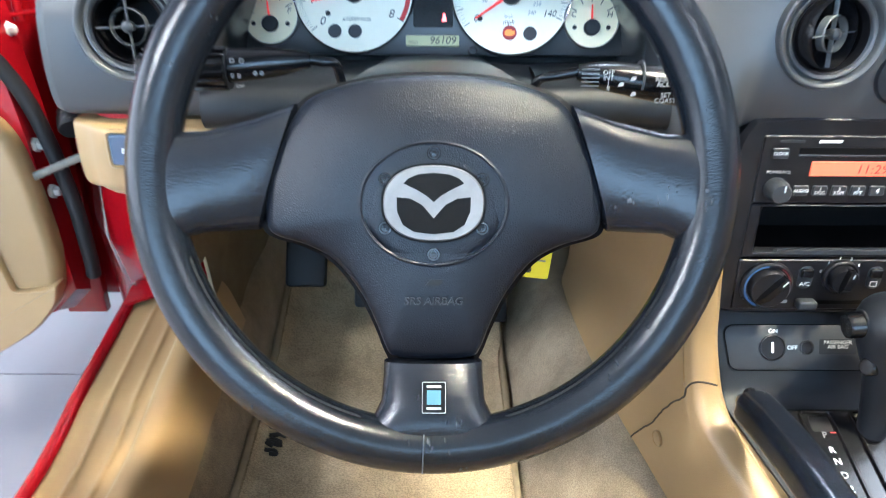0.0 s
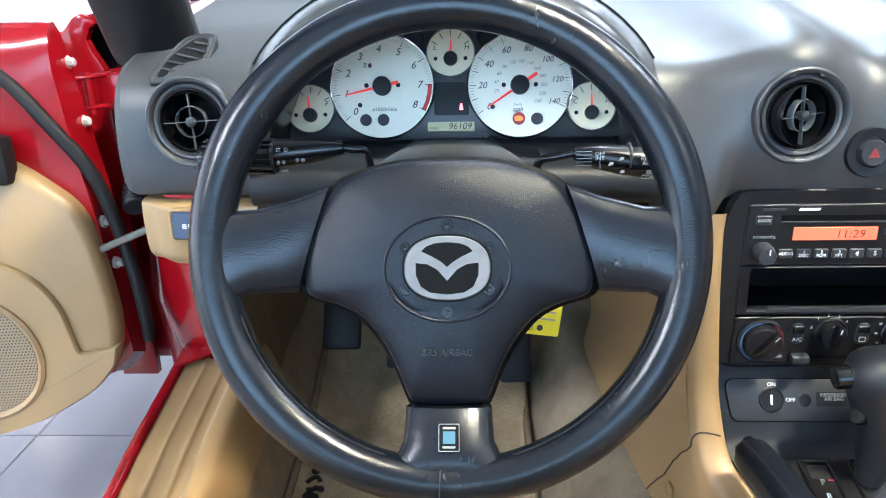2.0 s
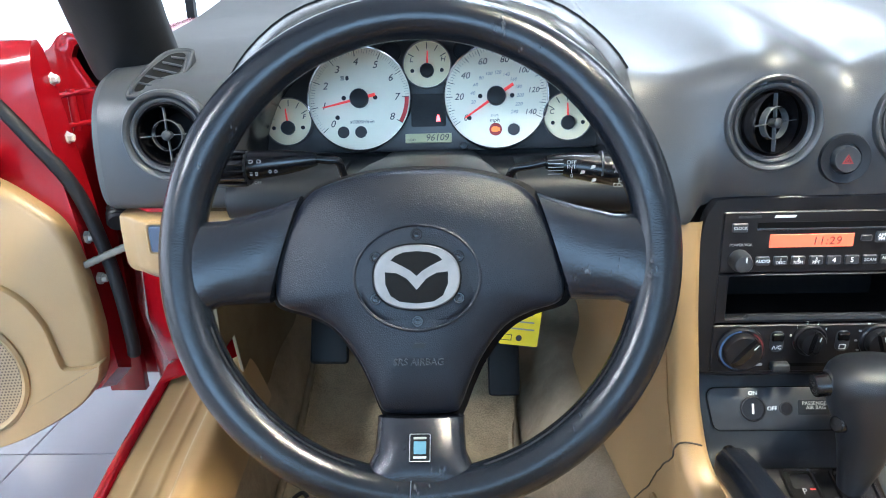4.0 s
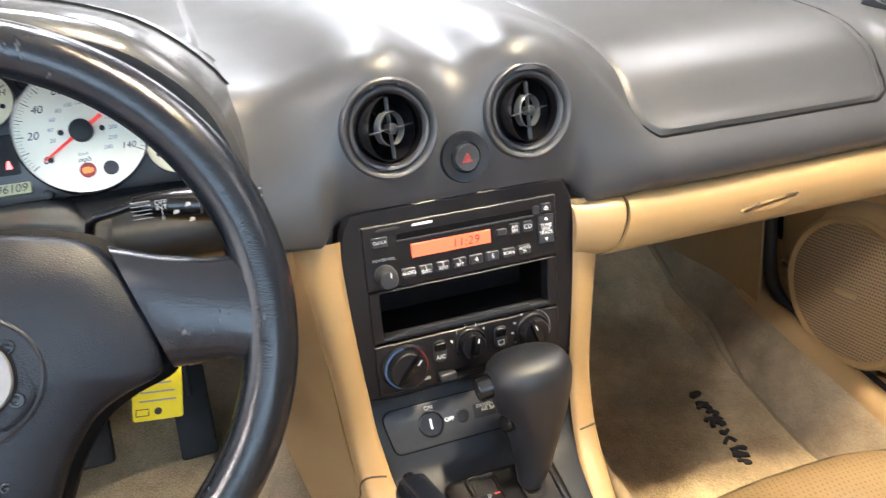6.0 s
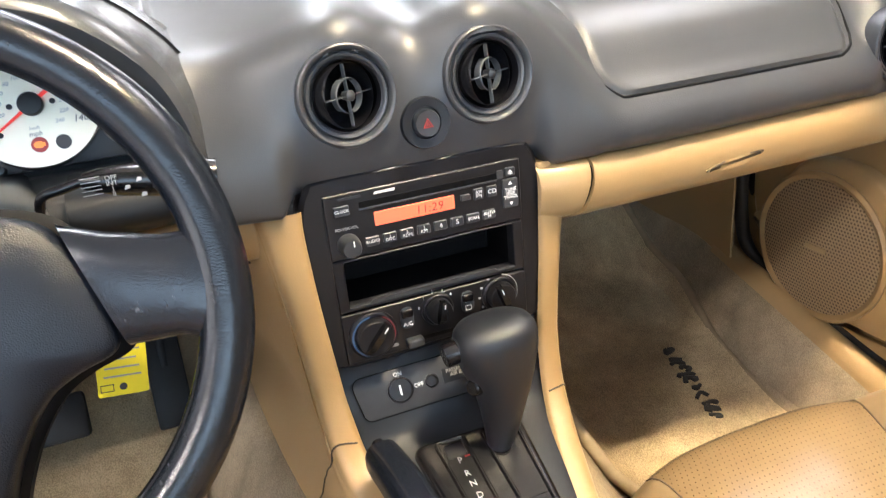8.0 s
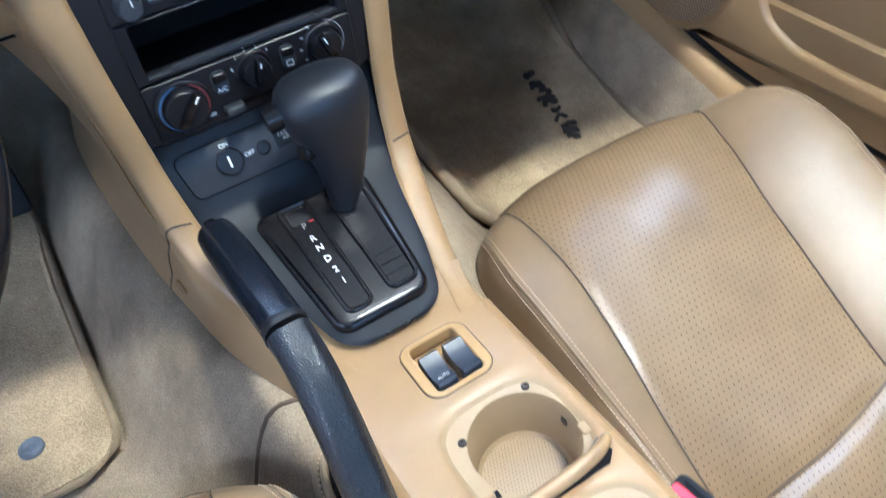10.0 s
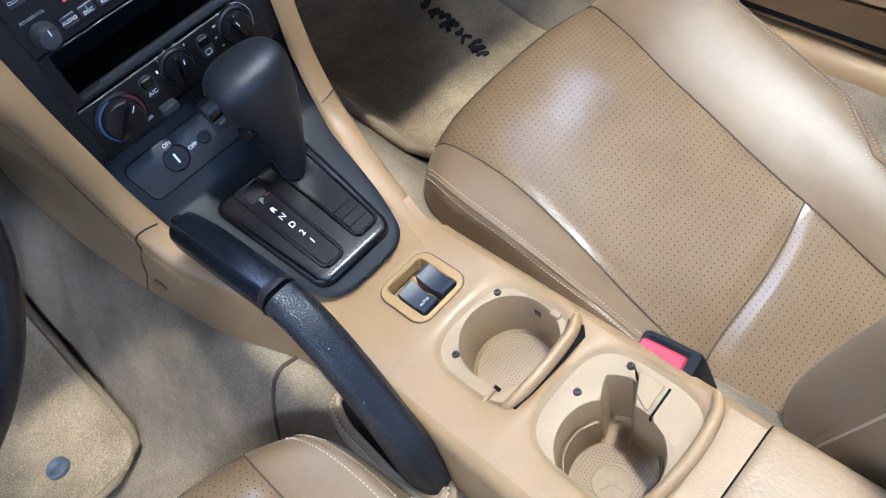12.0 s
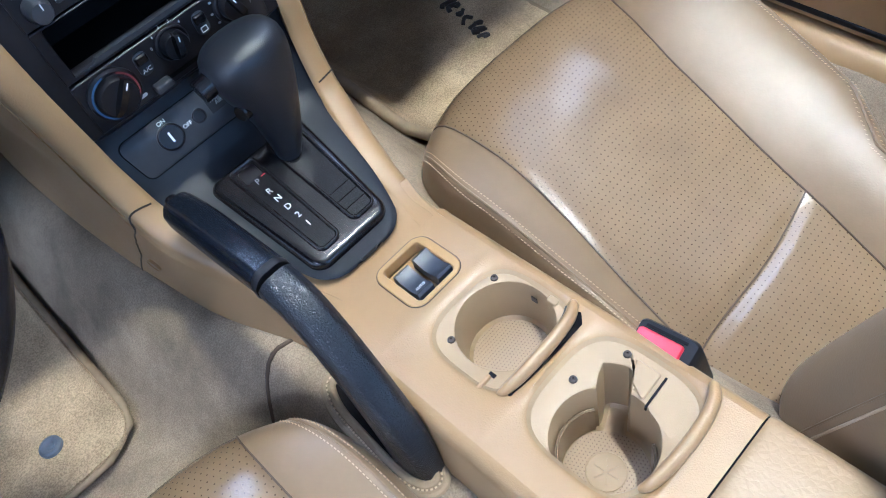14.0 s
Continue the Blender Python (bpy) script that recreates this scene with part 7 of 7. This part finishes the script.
def embroidery(parent, x, y, turn, n, scale):
    """Illegible black embroidered script, drawn as plain slanted strokes."""
    rnd = random.Random(7)
    for i in range(n):
        py = (i - n / 2) * 0.0150
        pts = []
        for j in range(4):
            ax, ay = rnd.uniform(-0.013, 0.013) * scale, py + rnd.uniform(-0.009, 0.009)
            wx = x + (ax * math.cos(radians(turn)) - ay * math.sin(radians(turn)))
            wy = y + (ax * math.sin(radians(turn)) + ay * math.cos(radians(turn)))
            pts.append((wx, wy, floor_z(wx, wy) + 0.0262))
        part("embroidery", tube(spline(pts, 4), rnd.uniform(0.0028, 0.0046), 6), M["thread_black"], parent)


embroidery(pm, 0.466, 0.195, -12, 11, 1.0)
embroidery(dm, -0.562, 0.225, 2, 8, 1.0)

# ---- doors ----
def door(name, m, label, opened):
    """Local: x runs from the hinge end to the rear, y points out of the inner face, z up."""
    d = thing(name, label, "car door", m, group="car doors")
    L = 0.95

    def lean(z):
        """The front edge slopes back towards its top."""
        return 0.034 * smoothstep(0.44, 0.84, z) if opened else 0.0

    part("door_shell", loft([[Vector((x + lean(z) * (1 - x), y * (1 - 0.56 * smoothstep(0.13, 0.0, x)) if opened else y, z)) for y, z in ((-0.015, zb), (-0.10, zb - 0.02), (-0.145, 0.50), (-0.150, 0.66), (-0.125, 0.80), (-0.100, 0.842), (-0.075, 0.855), (-0.048, 0.854), (-0.030, 0.845), (-0.014, 0.825), (-0.008, 0.80), (-0.006, 0.70), (-0.006, 0.60), (-0.006, zb + 0.03))] for x, zb in (((0, 0.425), (0.03, 0.394), (0.12, 0.352), (0.30, 0.318), (L, 0.312)) if opened else ((0.06, 0.42), (0.08, 0.38), (0.12, 0.335), (0.30, 0.30), (L, 0.30)))]), M["red"], d, "red painted door shell", smooth=True)
    edge = [(0.26, 0.305), (0.216, 0.312), (0.13, 0.339), (0.052, 0.383), (0.018, 0.416), (0.004, 0.46), (0.004, 0.52), (0.020, 0.62), (0.058, 0.665), (0.126, 0.705), (0.25, 0.735), (0.95, 0.75)]
    pe = spline([(a, b, 0) for a, b in edge], 5)
    card = ([(p.x, p.y) for p in pe] + [(0.95, 0.30)])[::-1]
    flip = pose(0, 0, 0, 90, 0, 0) @ Matrix.Diagonal((1, 1, -1, 1))
    part("door_card", slab(card, [(0, -0.004), (0, 0.012), (0.006, 0.020), (0.012, 0.022)]), M["tan"], d, "tan vinyl door card", flip)
    pod_at = [(0.0045, 0.4485, 0), (0.016, 0.4462, 0), (0.032, 0.4440, 0), (0.047, 0.4425, 0), (0.055, 0.4465, 0), (0.060, 0.472, 0), (0.068, 0.508, 0), (0.090, 0.543, 0), (0.128, 0.568, 0), (0.175, 0.578, 0), (0.232, 0.568, 0), (0.280, 0.520, 0), (0.300, 0.46, 0), (0.306, 0.40, 0), (0.300, 0.345, 0), (0.284, 0.312, 0), (0.255, 0.304, 0), (0.216, 0.310, 0), (0.130, 0.337, 0), (0.051, 0.381, 0), (0.016, 0.4155, 0), (0.0072, 0.4330, 0)] if opened else [(0.026, 0.437, 0), (0.050, 0.431, 0), (0.070, 0.428, 0), (0.074, 0.434, 0), (0.077, 0.463, 0), (0.090, 0.515, 0), (0.120, 0.546, 0), (0.165, 0.558, 0), (0.225, 0.552, 0), (0.275, 0.515, 0), (0.296, 0.46, 0), (0.312, 0.40, 0), (0.35, 0.365, 0), (0.45, 0.350, 0), (0.94, 0.338, 0), (0.94, 0.305, 0), (0.25, 0.318, 0), (0.206, 0.328, 0), (0.122, 0.361, 0), (0.066, 0.392, 0), (0.034, 0.418, 0)]
    pod = [(p.x, p.y) for p in spline(pod_at, 5, True)][::-1]
    part("speaker_pod", slab(pod, [(0, 0.008), (0, 0.0255), (0.0012, 0.0285), (0.0026, 0.030)] if opened else [(0, 0.016), (0, 0.031), (0.003, 0.0365), (0.008, 0.039)]), M["tan"], d, "raised tan speaker pod and bin", flip)
    sp = part("speaker", lathe([(0.092, 0.0), (0.092, 0.003), (0.088, 0.006), (0.084, 0.004), (0.082, 0.002)], 48), M["tan"], d, "round tan speaker surround", pose(0.192, 0.030, 0.438, -90, 0, 0) if opened else pose(0.160, 0.039, 0.424, -90, 0, 0) @ Matrix.Diagonal((1.24, 1.24, 1, 1)))
    part("speaker_grille", lathe([(0.083, 0.0), (0.082, 0.003), (0.06, 0.005), (0, 0.007)], 48), M["speaker"], sp, "perforated tan speaker grille")
    part("speaker_badge", box(0.030, 0.006, 0.0016, 0.0006, 1, at=(0, 0, 0.0075)), M["tan_cup"], sp)
    if not opened:
        part("lower_card", slab([(0.05, 0.40), (0.06, 0.347), (0.15, 0.314), (0.306, 0.270), (0.94, 0.222), (0.94, 0.37), (0.30, 0.40)], [(0, 0.0), (0, 0.024), (0.004, 0.029)]), M["tan"], d, "tan door card foot", flip)
    seal = spline([(0.006, -0.006, 0.440), (0.002, 0.002, 0.47), (0.008, 0.002, 0.55), (0.030, 0.0, 0.65), (0.062, -0.002, 0.725), (0.11, -0.006, 0.79), (0.20, -0.010, 0.825), (0.5, -0.012, 0.845)], 5)
    part("door_seal", tube([p + (Vector((-0.012 - 0.014 * smoothstep(0.78, 0.66, p.z), -0.012 * smoothstep(0.74, 0.62, p.z), 0.006 * smoothstep(0.6, 0.7, p.z))) if opened else Vector((-0.012, 0, 0))) for p in seal], 0.009, 10), M["rubber"], d, "black rubber door seal")
    if opened:
        for z in (0.551, 0.608, 0.733, 0.806):
            part("door_bolt", lathe([(0.0085, -0.004), (0.0085, 0.001), (0.0058, 0.0015), (0.0058, 0.0065), (0.0045, 0.008), (0, 0.008)], 6), M["white_metal"], d, "pale plated bolt", pose(-0.002 + lean(z), -0.045 if z > 0.7 else -0.018, z, 0, -90, 0), smooth=False)
        for z in (0.745, 0.784):
            arm = spline([(0.050, -0.044, z), (0.036, -0.056, z), (0.024, -0.070, z + 0.001), (0.010, -0.080, z + 0.002), (0.0, -0.088, z + 0.002)], 4)
            part("hinge_arm", tube(arm, [0.0075 - 0.0015 * math.sin(3.1 * k / (len(arm) - 1)) for k in range(len(arm))], 10, flat=0.6), M["red"], d, "red painted hinge arm")
        part("hinge_pin", tube([(0.024, -0.070, 0.738), (0.024, -0.070, 0.791)], 0.0052, 12), M["red"], d)
        part("hinge_plate", box(0.044, 0.080, 0.048, 0.004, 2, at=(-0.006, -0.118, 0.765)), M["red"], d, "red painted hinge bracket")
        strap = [Vector((0.014, 0.006, 0.577)).lerp(Vector((-0.075, 0.004, 0.613)), i / 24) for i in range(25)]
        part("check_strap", tube(strap, [0.0030 + 0.0006 * (i % 2) for i in range(25)], 8, flat=1.5), M["steel"], d, "braided steel door check strap")
        bp = spline([(-0.030, -0.020, 0.625), (-0.022, -0.045, 0.640), (-0.030, -0.065, 0.665), (-0.055, -0.075, 0.690)], 8)
        part("wiring_boot", tube(bp, [0.013 + (0.0022 if i % 2 else 0) for i in range(len(bp))], 14), M["rubber"], d, "black corrugated wiring boot")
        part("grille_pull", box(0.12, 0.03, 0.06, 0.008, 2, at=(0.15, 0.02, 0.70)), M["rubber"], d, "black door pull")
    return d


door("driver_door", pose(-0.800, 0.225, 0.0, 0, 0, 180 + 2) , "open red driver door with tan card and speaker", True)
door("passenger_door", pose(0.688, 0.306, 0.0, 0, 0, -90) @ Matrix.Diagonal((1, -1, 1, 1)), "closed red passenger door with tan card", False)

# weather strip between sill and closed door
strip = spline([(0.662, -0.7, 0.235), (0.662, -0.2, 0.268), (0.661, 0.0, 0.283), (0.659, 0.15, 0.320), (0.656, 0.245, 0.352), (0.650, 0.285, 0.378), (0.644, 0.297, 0.43), (0.642, 0.300, 0.52), (0.642, 0.302, 0.62)], 6)
tagged(part("sill_seal", tube(strip, [0.0055 + 0.0055 * smoothstep(0.25, 0.29, p.y) for p in strip], 10), M["rubber"]), "black rubber door weather strip along the sill", "weather strip", kind="structure")
# seam sewn across the tunnel carpet
tagged(part("carpet_seam", tube([Vector((x, y, floor_z(x, y) + 0.0005)) for x, y in zip(lin(-0.086, -0.19, 14), [-0.147, -0.145, -0.143, -0.143, -0.144, -0.147, -0.151, -0.157, -0.164, -0.172, -0.181, -0.191, -0.202, -0.214])], 0.0022, 6), M["seam"]), "sewn seam across the tunnel carpet", "carpet seam", kind="structure")
# ---- floor tiles ----
tile_me = mesh_of(slab(rrect(0.597, 0.597, 0.004, 2), [(0, -0.009), (0, -0.001), (0.0012, 0.0)]), "tile", M["tile"], False)
for i in range(-8, 9):
    for j in range(-8, 9):
        t = new("tile", tile_me)
        t.matrix_basis = at(-1.262 + 0.3 + 0.6 * i + 0.6 * 1, 0.65 + 0.3 + 0.6 * j - 0.6, 0.0)
        t.parent = floor
